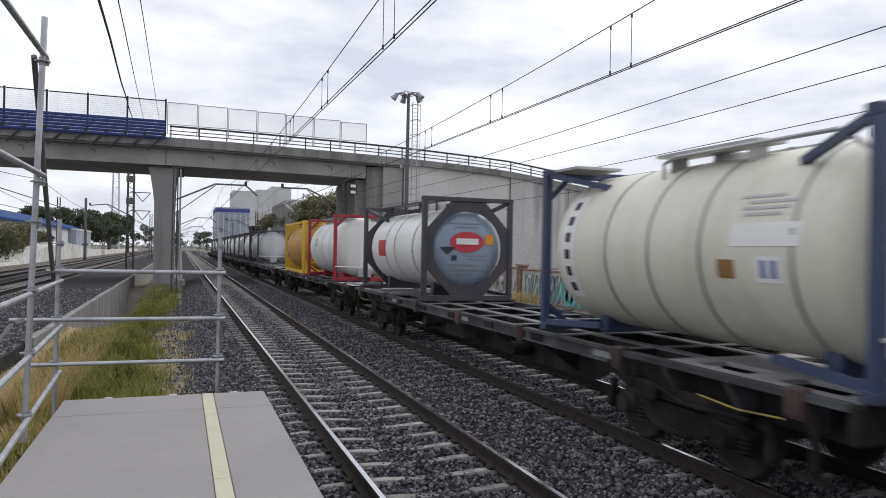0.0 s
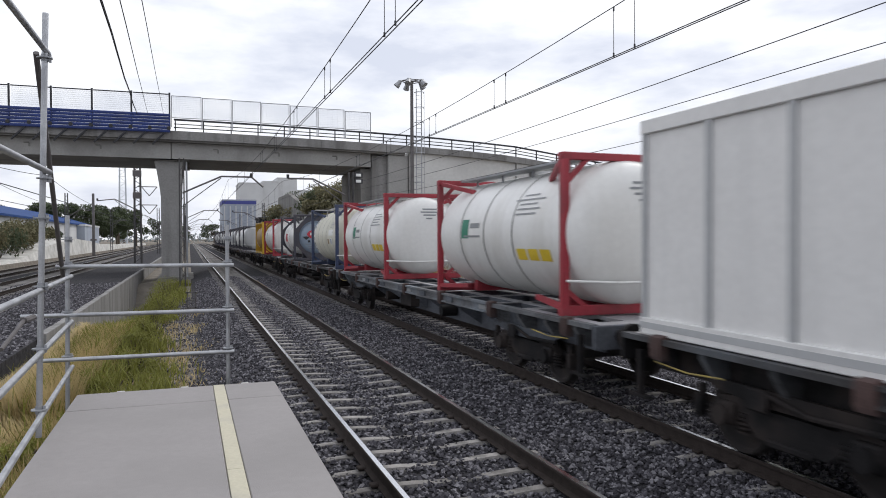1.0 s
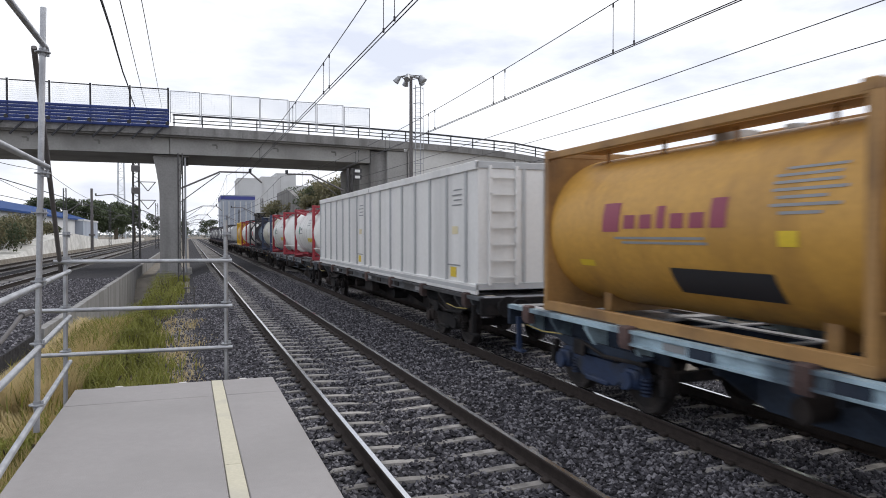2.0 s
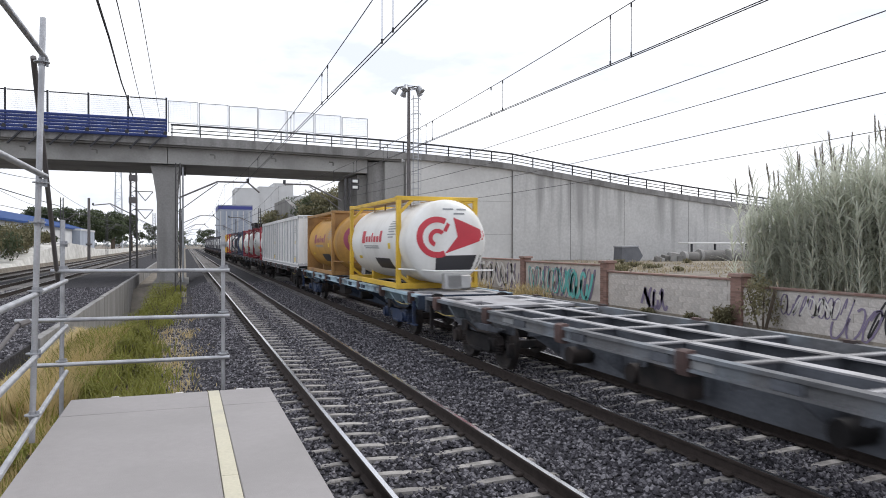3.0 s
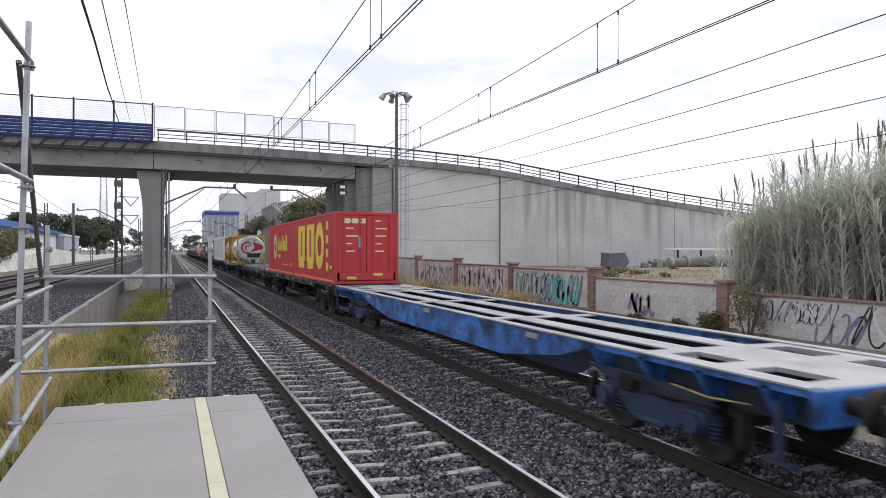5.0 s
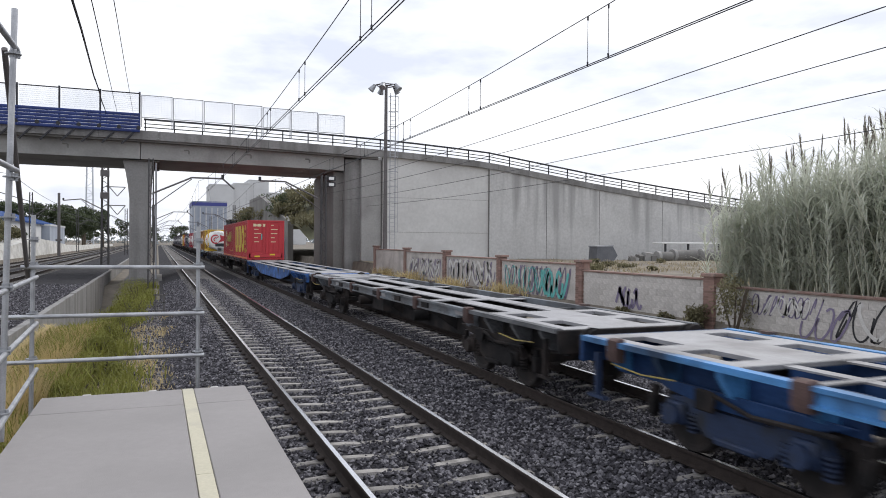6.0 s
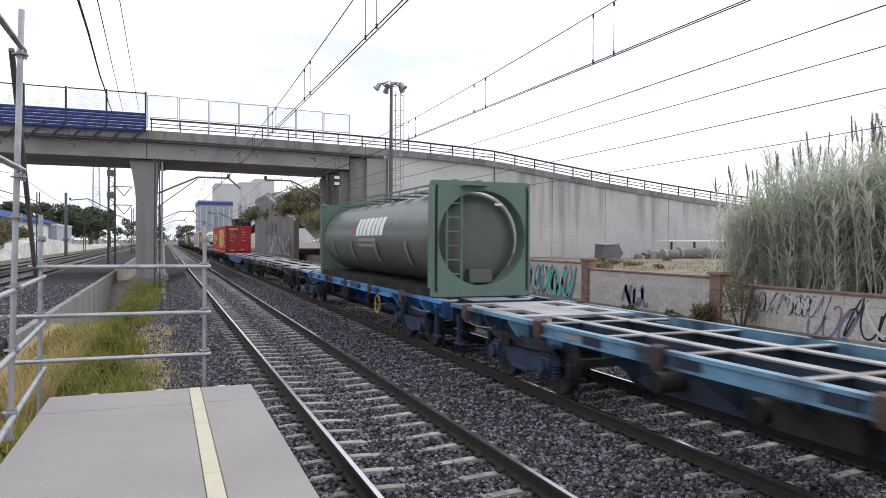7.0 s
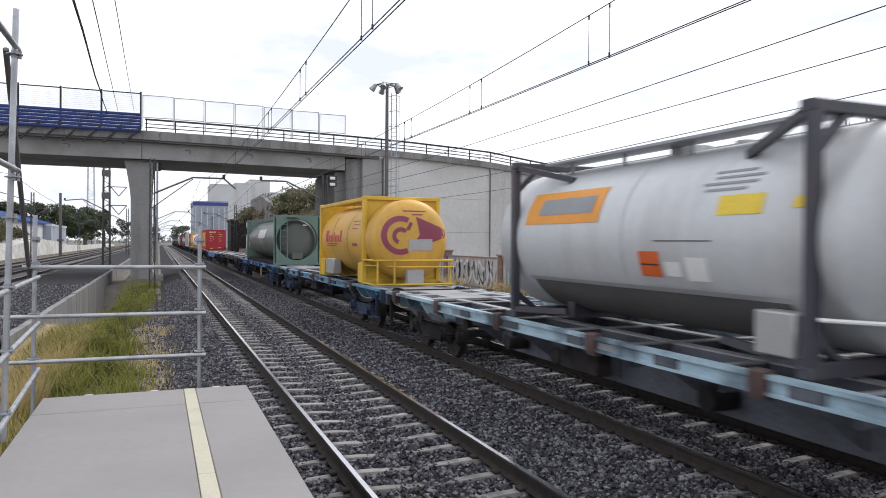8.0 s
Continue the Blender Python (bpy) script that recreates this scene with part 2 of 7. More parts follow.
M["wagon_mid"] = mat("wagon_mid", (0.13, 0.26, 0.38), 0.6, vary=0.35, scale=2.0, dirt=(0.025, 0.04, 0.065), dirt_amount=0.95, dirt_scale=1.3)
M["wagon_soot"] = mat("wagon_soot", (0.055, 0.054, 0.056), 0.8, vary=0.5, scale=1.5, dirt=(0.15, 0.165, 0.185), dirt_amount=0.5, dirt_scale=1.0, spec=0.25)
M["deck"] = mat("deck", (0.33, 0.33, 0.345), 0.6, 0.2, vary=0.25, scale=1.5, dirt=(0.17, 0.165, 0.165), dirt_amount=0.75, dirt_scale=1.2)
M["tank_white"] = mat("tank_white", (0.8, 0.8, 0.78), 0.35, vary=0.05, scale=0.8, dirt=(0.5, 0.48, 0.43), dirt_amount=0.45, dirt_scale=1.0, streak=True)
M["tank_beige"] = mat("tank_beige", (0.7, 0.685, 0.58), 0.4, vary=0.06, scale=0.8, dirt=(0.45, 0.42, 0.32), dirt_amount=0.55, dirt_scale=0.9, streak=True)
M["tank_dark"] = mat("tank_dark", (0.13, 0.125, 0.12), 0.6, vary=0.2, scale=0.8, dirt=(0.11, 0.105, 0.1), dirt_amount=0.6, dirt_scale=0.9)
M["tank_grey"] = mat("tank_grey", (0.58, 0.59, 0.6), 0.4, 0.1, vary=0.06, scale=0.8, dirt=(0.3, 0.29, 0.28), dirt_amount=0.5, dirt_scale=0.9, streak=True)
M["tank_orange"] = mat("tank_orange", (0.55, 0.3, 0.06), 0.5, vary=0.15, scale=0.8, dirt=(0.2, 0.1, 0.035), dirt_amount=0.75, dirt_scale=0.8, streak=True)
M["tank_yellow"] = mat("tank_yellow", (0.66, 0.375, 0.065), 0.45, vary=0.1, scale=0.8, dirt=(0.36, 0.2, 0.045), dirt_amount=0.6, dirt_scale=0.9, streak=True)
M["tank_green"] = mat("tank_green", (0.105, 0.115, 0.1), 0.36, vary=0.12, scale=0.8, dirt=(0.06, 0.066, 0.06), dirt_amount=0.5, dirt_scale=0.7, streak=True)
M["frame_green"] = mat("frame_green", (0.13, 0.2, 0.165), 0.55, vary=0.12, scale=1.2, dirt=(0.09, 0.13, 0.11), dirt_amount=0.5, dirt_scale=1.2)
M["frame_red"] = mat("frame_red", (0.33, 0.03, 0.045), 0.55, vary=0.2, scale=1.5, dirt=(0.13, 0.025, 0.03), dirt_amount=0.6)
M["frame_dark"] = mat("frame_dark", (0.05, 0.05, 0.065), 0.5, vary=0.15, scale=1.5, dirt=(0.1, 0.07, 0.06), dirt_amount=0.4)
M["frame_navy"] = mat("frame_navy", (0.045, 0.065, 0.13), 0.5, vary=0.15, scale=1.5, dirt=(0.04, 0.04, 0.05), dirt_amount=0.5)
M["frame_yellow"] = mat("frame_yellow", (0.7, 0.45, 0.04), 0.45, vary=0.1, scale=1.5, dirt=(0.35, 0.22, 0.04), dirt_amount=0.5)
M["frame_brown"] = mat("frame_brown", (0.36, 0.2, 0.07), 0.55, vary=0.15, scale=1.5, dirt=(0.14, 0.075, 0.035), dirt_amount=0.7)
M["band"] = mat("band", (0.33, 0.33, 0.32), 0.4, 0.5, vary=0.15)
M["box_red"] = mat("box_red", (0.5, 0.033, 0.045), 0.5, vary=0.08, scale=0.8, dirt=(0.32, 0.035, 0.04), dirt_amount=0.5, dirt_scale=0.7, streak=True)
M["box_grey"] = mat("box_grey", (0.76, 0.755, 0.745), 0.45, vary=0.06, scale=0.8, dirt=(0.42, 0.42, 0.42), dirt_amount=0.5, dirt_scale=0.8, streak=True)
M["box_rib"] = mat("box_rib", (0.45, 0.46, 0.47), 0.5, vary=0.08, scale=0.8)
M["mark_yellow"] = mat("mark_yellow", (0.72, 0.52, 0.035), 0.5, vary=0.12, scale=2)
M["mark_cream"] = mat("mark_cream", (0.7, 0.62, 0.4), 0.5, vary=0.12, scale=2)
M["mark_orange"] = mat("mark_orange", (0.75, 0.3, 0.03), 0.5, vary=0.1, scale=2)
M["mark_vermilion"] = mat("mark_vermilion", (0.72, 0.14, 0.03), 0.5, vary=0.1, scale=2)
M["mark_red"] = mat("mark_red", (0.52, 0.04, 0.06), 0.5, vary=0.1, scale=2)
M["mark_maroon"] = mat("mark_maroon", (0.27, 0.05, 0.09), 0.5, vary=0.1, scale=2)
M["mark_green"] = mat("mark_green", (0.03, 0.22, 0.14), 0.5, vary=0.1, scale=2)
M["mark_black"] = mat("mark_black", (0.03, 0.03, 0.035), 0.5, vary=0.1, scale=2)
M["mark_grey"] = mat("mark_grey", (0.25, 0.26, 0.27), 0.5, vary=0.1, scale=2)
M["mark_white"] = mat("mark_white", (0.78, 0.78, 0.76), 0.5, vary=0.06, scale=2)
M["mark_blue"] = mat("mark_blue", (0.06, 0.12, 0.35), 0.5, vary=0.1, scale=2)
M["end_blue"] = mat("end_blue", (0.26, 0.32, 0.4), 0.4, 0.2, vary=0.1, scale=2)
M["steel_box"] = mat("steel_box", (0.42, 0.42, 0.42), 0.45, 0.4, vary=0.12, scale=2)


# ---- mesh helpers ----
def box(bm, x0, x1, y0, y1, z0, z1, bevel=0.0):
    vs = [bm.verts.new((x, y, z)) for z in (z0, z1) for x, y in ((x0, y0), (x1, y0), (x1, y1), (x0, y1))]
    fs = [bm.faces.new([vs[i] for i in f]) for f in ((3, 2, 1, 0), (4, 5, 6, 7), (0, 1, 5, 4), (1, 2, 6, 5), (2, 3, 7, 6), (3, 0, 4, 7))]
    if bevel:
        bmesh.ops.bevel(bm, geom=list({e for f in fs for e in f.edges}), offset=bevel, segments=1, affect="EDGES")


def tube(bm, a, b, r, r2=None, seg=10, caps=True):
    a, b = Vector(a), Vector(b)
    d = (b - a).normalized()
    u = d.orthogonal().normalized()
    w = d.cross(u)
    r2 = r if r2 is None else r2
    rings = []
    for p, q in ((a, r), (b, r2)):
        rings.append([bm.verts.new(p + (u * math.cos(k * math.tau / seg) + w * math.sin(k * math.tau / seg)) * q) for k in range(seg)])
    for k in range(seg):
        f = bm.faces.new((rings[0][k], rings[0][(k + 1) % seg], rings[1][(k + 1) % seg], rings[1][k]))
        f.smooth = True
    if caps:
        bm.faces.new(rings[0][::-1])
        bm.faces.new(rings[1])


def bar(bm, a, b, w, h):
    """A square bar from a to b."""
    a, b = Vector(a), Vector(b)
    d = (b - a).normalized()
    u = d.cross(Vector((0, 0, 1)))
    u = Vector((1, 0, 0)) if u.length < 1e-3 else u.normalized()
    v = u.cross(d)
    vs = [bm.verts.new(p + u * sx * w / 2 + v * sz * h / 2) for p in (a, b) for sx, sz in ((-1, -1), (1, -1), (1, 1), (-1, 1))]
    for f in ((3, 2, 1, 0), (4, 5, 6, 7), (0, 1, 5, 4), (1, 2, 6, 5), (2, 3, 7, 6), (3, 0, 4, 7)):
        bm.faces.new([vs[i] for i in f])


def loft(bm, outline, y0, y1, close=True):
    """A closed outline in x and z, drawn out along y."""
    a = [bm.verts.new((x, y0, z)) for x, z in outline]
    b = [bm.verts.new((x, y1, z)) for x, z in outline]
    k = len(outline)
    for i in range(k):
        bm.faces.new((a[i], a[(i + 1) % k], b[(i + 1) % k], b[i]))
    if close:
        bm.faces.new(a[::-1])
        bm.faces.new(b)


def mesh_of(name, bm, material, sharp=True):
    bmesh.ops.recalc_face_normals(bm, faces=bm.faces)
    me = bpy.data.meshes.new(name)
    bm.to_mesh(me)
    bm.free()
    if sharp:
        me.set_sharp_from_angle(angle=radians(40))
    me.materials.append(M[material])
    return me


def part(name, bm, material, parent, label=""):
    ob = new(name, mesh_of(name, bm, material))
    ob.parent = parent
    return tagged(ob, label)


def thing(name, label, category, group="", kind=""):
    return tagged(new(name), label, category, group, kind)


def solid(name, bm, material, label, category, kind="structure", group=""):
    return tagged(new(name, mesh_of(name, bm, material)), label, category, group, kind)


def piece(name, me, parent, m):
    """One of many alike pieces on one shared mesh."""
    ob = new(name, me)
    ob.parent = parent
    ob.matrix_basis = m
    return ob


def extruded(bm, outline, u0, u1, axis):
    """A closed outline drawn out from u0 to u1 along x (outline in y, z) or along y (outline in x, z)."""
    def at(u, p):
        return (u, p[0], p[1]) if axis == "x" else (p[0], u, p[1])
    a = [bm.verts.new(at(u0, p)) for p in outline]
    b = [bm.verts.new(at(u1, p)) for p in outline]
    bm.faces.new(a)
    bm.faces.new(b[::-1])
    for k in range(len(outline)):
        j = (k + 1) % len(outline)
        bm.faces.new((a[k], b[k], b[j], a[j]))
    bmesh.ops.recalc_face_normals(bm, faces=bm.faces)
# ---- ground, ballast and tracks ----
T1, T2, L1, L2 = 2.79, 6.77, -9.27, -13.25     # middles of the tracks
bm = bmesh.new()
xs = [-1500, -60, -16.6, -16.5, -3.9, -3.8, -3.5, -2.3, 0.2, 1.0, 9.2, 10.4, 14.9, 15.1, 60, 1500]
zs = [0.2, 0.2, 0.0, -0.34, -0.34, -0.95, -0.95, -0.84, -0.62, -0.34, -0.34, -0.12, 0.0, 0.85, 1.0, 1.0]
ys = [-300, -8, 8, 25, 34, 44, 54, 57.5, 60, 120, 400, 3000]


def ditch(x, y):
    """How much deeper the strip along the low wall lies towards the bridge."""
    return np.interp(y, [25, 34, 54, 57.5], [0, 1.5, 1.7, 0]) * np.interp(x, [-3.85, -3.8, -3.5, -2.3, -0.6], [0, 1, 1, 0.65, 0])


grid = [[bm.verts.new((x, y, z - float(ditch(x, y)))) for x, z in zip(xs, zs)] for y in ys]
for r in range(len(ys) - 1):
    for c in range(len(xs) - 1):
        bm.faces.new((grid[r][c], grid[r][c + 1], grid[r + 1][c + 1], grid[r + 1][c]))
ground = solid("ground", bm, "soil", "dry brown earth beside the railway, sparsely grown", "ground")

bm = bmesh.new()
loft(bm, [(0.1, -0.64), (1.15, -0.23), (8.4, -0.23), (9.8, -0.36), (9.8, -0.6), (0.1, -0.8)], -60, 420)
ballast = solid("ballast_bed", bm, "ballast", "dark grey crushed stone ballast under two tracks", "ballast")
bm = bmesh.new()
loft(bm, [(-16.4, -0.4), (-15.4, -0.22), (-3.85, -0.22), (-3.85, -0.6), (-16.4, -0.6)], -60, 420)
solid("ballast_bed_left", bm, "ballast", "dark grey crushed stone ballast under far tracks", "ballast").name = "ballast_bed"

# loose stones on the near bed
rng = np.random.default_rng(4)
octa = np.array([(1, 0, 0), (-1, 0, 0), (0, 1, 0), (0, -1, 0), (0, 0, 1), (0, 0, -1)], float)
octf = np.array([(0, 2, 4), (2, 1, 4), (1, 3, 4), (3, 0, 4), (2, 0, 5), (1, 2, 5), (3, 1, 5), (0, 3, 5)])


def stones(name, count, x0, x1, y0, y1, label, zfun, size=(0.022, 0.045)):
    u = rng.random(count)
    y = y0 + (y1 - y0) * u ** 1.7
    x = x0 + (x1 - x0) * rng.random(count)
    s = rng.uniform(size[0], size[1], count)
    v = octa[None] * rng.uniform(0.6, 1.25, (count, 6, 1)) * s[:, None, None]
    a = rng.uniform(0, math.tau, count)
    b = rng.uniform(-0.9, 0.9, count)
    ca, sa, cb, sb = np.cos(a)[:, None], np.sin(a)[:, None], np.cos(b)[:, None], np.sin(b)[:, None]
    vx, vy, vz = v[..., 0], v[..., 1], v[..., 2]
    vy, vz = vy * cb - vz * sb, vy * sb + vz * cb
    vx, vy = vx * ca - vy * sa, vx * sa + vy * ca
    z = zfun(x)
    v = np.stack([vx + x[:, None], vy + y[:, None], vz * 0.8 + z[:, None]], -1).reshape(-1, 3)
    f = (octf[None] + 6 * np.arange(count)[:, None, None]).reshape(-1, 3)
    me = bpy.data.meshes.new(name)
    me.from_pydata(v.tolist(), [], f.tolist())
    me.materials.append(M["stone_each"])
    return tagged(new(name, me), label, "ballast stones", kind="stuff")


def stone_material():
    m = bpy.data.materials.new("stone_each")
    m.use_nodes = True
    n, l = m.node_tree.nodes, m.node_tree.links
    b = n["Principled BSDF"]
    b.inputs["Roughness"].default_value = 0.95
    b.inputs["Specular IOR Level"].default_value = 0.15
    g = n.new("ShaderNodeNewGeometry")
    r = n.new("ShaderNodeValToRGB")
    r.color_ramp.elements[0].color = (0.024, 0.023, 0.027, 1)
    r.color_ramp.elements[1].color = (0.25, 0.243, 0.262, 1)
    e = r.color_ramp.elements.new(0.6)
    e.color = (0.085, 0.082, 0.094, 1)
    l.new(g.outputs["Random Per Island"], r.inputs[0])
    l.new(r.outputs[0], b.inputs["Base Color"])
    return m


M["stone_each"] = stone_material()
bed_z = lambda x: np.interp(x, [0.1, 1.15, 2.2, 2.79, 3.4, 4.8, 6.2, 6.77, 7.4, 8.4, 9.8], [-0.64, -0.215, -0.212, -0.194, -0.212, -0.212, -0.212, -0.194, -0.212, -0.215, -0.36])
stones("ballast_stones", 125000, 0.3, 9.4, 3.5, 52, "loose dark grey broken ballast stones", bed_z)
stones("ballast_stones", 24000, -9.5, -3.9, 9, 48, "loose dark grey broken ballast stones beside far tracks", lambda x: np.full(len(x), -0.215), (0.03, 0.06))

# one sleeper: high ends under the rails, a lower middle
bm = bmesh.new()
prof = [(-1.3, -0.235), (-1.26, -0.2), (-0.7, -0.172), (-0.5, -0.178), (-0.25, -0.196), (0.25, -0.196), (0.5, -0.178), (0.7, -0.172), (1.26, -0.2), (1.3, -0.235)]
lo = [[bm.verts.new((x, sy * 0.11, -0.36)) for x, z in prof] for sy in (-1, 1)]
hi = [[bm.verts.new((x, sy * 0.06, z)) for x, z in prof] for sy in (-1, 1)]
for k in range(len(prof) - 1):
    bm.faces.new((hi[0][k], hi[0][k + 1], hi[1][k + 1], hi[1][k]))
    bm.faces.new((lo[0][k], lo[0][k + 1], hi[0][k + 1], hi[0][k]))
    bm.faces.new((hi[1][k], hi[1][k + 1], lo[1][k + 1], lo[1][k]))
for k in (0, -1):
    bm.faces.new((lo[0][k], hi[0][k], hi[1][k], lo[1][k]))
sleeper_mesh = mesh_of("sleeper", bm, "sleeper")
# a rail fastening pair
bm = bmesh.new()
for sx in (-1, 1):
    box(bm, sx * 0.1 - 0.045, sx * 0.1 + 0.045, -0.06, 0.06, -0.172, -0.135, 0.012)
fast_mesh = mesh_of("rail_clip", bm, "rail_rust")
RAIL = [(-0.075, -0.168), (0.075, -0.168), (0.075, -0.157), (0.012, -0.138), (0.009, -0.05), (0.036, -0.036), (0.036, -0.008), (0.028, -0.002), (-0.028, -0.002), (-0.036, -0.008), (-0.036, -0.036), (-0.009, -0.05), (-0.012, -0.138), (-0.075, -0.157)]


def track(x, y0, y1, label, first, many):
    t = thing("railway_track", label, "railway track", "railway tracks", "structure")
    for sx in (-0.87, 0.87):
        bm = bmesh.new()
        loft(bm, [(x + sx + a, z) for a, z in RAIL], y0, y1)
        r = part("rail", bm, "rail_rust", t, "rusty brown steel rail")
        bm = bmesh.new()
        box(bm, x + sx - 0.027, x + sx + 0.027, y0, y1, -0.003, 0.002)
        part("running_surface", bm, "rail_shine", r, "bright worn top of the rail")
    k, y = 0, first
    rest = []
    while y < y1:
        if k < many:
            piece("sleeper", sleeper_mesh, t, pose(x, y, 0, 0, 0, random.uniform(-0.5, 0.5)))
            if k < 60:
                for sx in (-0.87, 0.87):
                    piece("rail_clip", fast_mesh, t, pose(x + sx, y, 0))
        else:
            rest.append(y)
        k, y = k + 1, y + 0.6
    bm = bmesh.new()
    for y in rest:
        box(bm, x - 1.3, x + 1.3, y - 0.12, y + 0.12, -0.3, -0.19)
    tagged(part("far_sleepers", bm, "sleeper", t, "row of far concrete sleepers"), kind="stuff")
    return t


def left_bar_track(x, y0, label):
    return track(x, y0, 300, label, y0 + 0.2, 120)


# ---- platform with its edge ----
def platform():
    p = thing("platform", "grey concrete platform end with a cream safety stripe", "platform", kind="structure")
    bm = bmesh.new()
    box(bm, -1.0, 0.8, -12, 8.3, -0.9, 0.66)
    part("base_wall", bm, "concrete_dark", p, "dark concrete wall under the platform")
    y, k = 8.42, 0
    for y1, y0 in ((8.42, 7.63), (7.622, 1.6), (1.592, -4.4), (-4.408, -12)):
        bm = bmesh.new()
        box(bm, -1.13, 0.245, y0, y1, 0.66, 0.8, 0.008)
        part("slab", bm, "platform", p)
        bm = bmesh.new()
        box(bm, 0.37, 0.925, y0, y1, 0.66, 0.8, 0.008)
        part("slab", bm, "platform", p)
    for y1, y0 in ((8.42, 5.3), (5.294, 2.2), (2.194, -1), (-1.006, -12)):
        bm = bmesh.new()
        box(bm, 0.249, 0.366, y0, y1, 0.66, 0.802, 0.004)
        part("stripe_tile", bm, "stripe", p, "worn cream-coloured safety stripe")
    bm = bmesh.new()
    for x in (-0.75, -0.1, 0.55):
        box(bm, x, x + 0.09, 8.425, 8.47, 0.74, 0.8, 0.01)
    part("end_cleat", bm, "paint_white", p, "small pale cleats at the platform end")


platform()


# ---- scaffold guard of steel tubes ----
def coupler(bm, p):
    """A flat rosette with its wedge head."""
    tube(bm, (p[0], p[1], p[2] - 0.005), (p[0], p[1], p[2] + 0.005), 0.062, seg=12)
    tube(bm, (p[0], p[1], p[2] - 0.03), (p[0], p[1], p[2] + 0.03), 0.029, seg=10)
    box(bm, p[0] + 0.03, p[0] + 0.05, p[1] - 0.01, p[1] + 0.01, p[2] - 0.035, p[2] + 0.03)


def scaffold():
    s = thing("scaffold_guardrail", "galvanised steel tube scaffold guardrail at the platform end", "scaffold")
    A, B, C = (-1.16, 6.72), (-1.3, 9.0), (0.44, 9.0)
    r = 0.024
    for (x, y), z0, z1, lean in ((A, 0.8, 4.33, 0.075), (B, 0.1, 2.72, 0.02), (C, 0.1, 2.62, 0.0)):
        bm = bmesh.new()
        tube(bm, (x - lean * 0.4, y, z0), (x + lean * 0.8, y, z1), r, seg=12)
        post = part("standard", bm, "steel_tube", s)
        for z in (1.0, 1.51, 2.03, 2.6) if z1 > 4 else (1.1, 1.6, 2.14, 2.42):
            q = (z - z0) / (z1 - z0)
            bm = bmesh.new()
            coupler(bm, (x - lean * 0.4 + lean * 1.2 * q, y, z + 0.03))
            part("coupler", bm, "galvanised", post)
    for z in (2.135, 1.59, 1.09):
        bm = bmesh.new()
        x0 = -1.75 if 1.5 < z < 1.7 else B[0] - (0.1 if z > 2 else 0.35)
        tube(bm, (x0, B[1] - 0.05, z + 0.01), (C[0] + 0.07, C[1] - 0.05, z), r, seg=12)
        part("ledger", bm, "steel_tube", s)
    for z in (2.03, 1.515, 1.0):
        bm = bmesh.new()
        tube(bm, (B[0] + 0.04, B[1] + 0.06, z), (-1.0, 3.2, z), r, seg=12)
        part("side_rail", bm, "steel_tube", s)
    for z in (3.02, 4.02):
        bm = bmesh.new()
        tube(bm, (A[0] + 0.06, A[1] + 0.1, z), (-1.12, 3.0, z + 0.02), r, seg=12)
        part("side_rail", bm, "steel_tube", s)
        bm = bmesh.new()
        coupler(bm, (A[0] + 0.05 * z / 4, A[1], z - 0.06))
        part("coupler", bm, "galvanised", s)
    bm = bmesh.new()
    tube(bm, (A[0] - 0.03, A[1] + 0.1, 4.02), (B[0] - 0.05, B[1] + 0.1, 2.02), 0.024, seg=12)
    part("diagonal_brace", bm, "tube_dark", s, "dark slanting brace tube")
    bm = bmesh.new()
    tube(bm, (-1.45, 6.7, 1.55), (-1.4, 7.3, 1.72), 0.018, seg=8)
    tube(bm, (-1.4, 7.3, 1.72), (-1.36, 7.5, 1.73), 0.03, seg=8)
    part("hook", bm, "tube_dark", s, "dark hooked rod beside the guardrail")


scaffold()


# ---- low concrete wall between the beds ----
def low_wall():
    w = thing("retaining_wall_low", "low grey concrete panel wall along the grass strip", "wall", kind="structure")
    y = 21.5
    while y < 120:
        bm = bmesh.new()
        box(bm, -3.84, -3.62 + random.uniform(-0.012, 0.012), y, y + 1.96, -2.75 if 25 < y < 57 else -1.2, -0.08 + random.uniform(-0.015, 0.015), 0.012)
        part("panel", bm, "concrete_pier", w)
        y += 2.0


low_wall()


# ---- road bridge and its ramp ----
PROFILE_X = [-60, -1.2, 5, 14, 17, 22, 27, 33, 38.7, 46, 53, 62, 80]
PROFILE_Z = [0.1, 0.0, -0.08, -0.3, -0.4, -0.62, -0.95, -1.75, -2.5, -3.3, -3.98, -4.8, -6.2]   # against 11.35, the rail's top
drop = lambda x: float(np.interp(x, PROFILE_X, PROFILE_Z))
FACE = 57.0


def strip(bm, x_list, y0, y1, ztop, zbot):
    """A beam that follows the road's rise and fall; ztop and zbot are functions of x."""
    rings = []
    for x in x_list:
        rings.append([bm.verts.new(p) for p in ((x, y0, zbot(x)), (x, y1, zbot(x)), (x, y1, ztop(x)), (x, y0, ztop(x)))])
    for a, b in zip(rings, rings[1:]):
        for k in range(4):
            bm.faces.new((a[k], a[(k + 1) % 4], b[(k + 1) % 4], b[k]))
    bm.faces.new(rings[0])
    bm.faces.new(rings[-1][::-1])


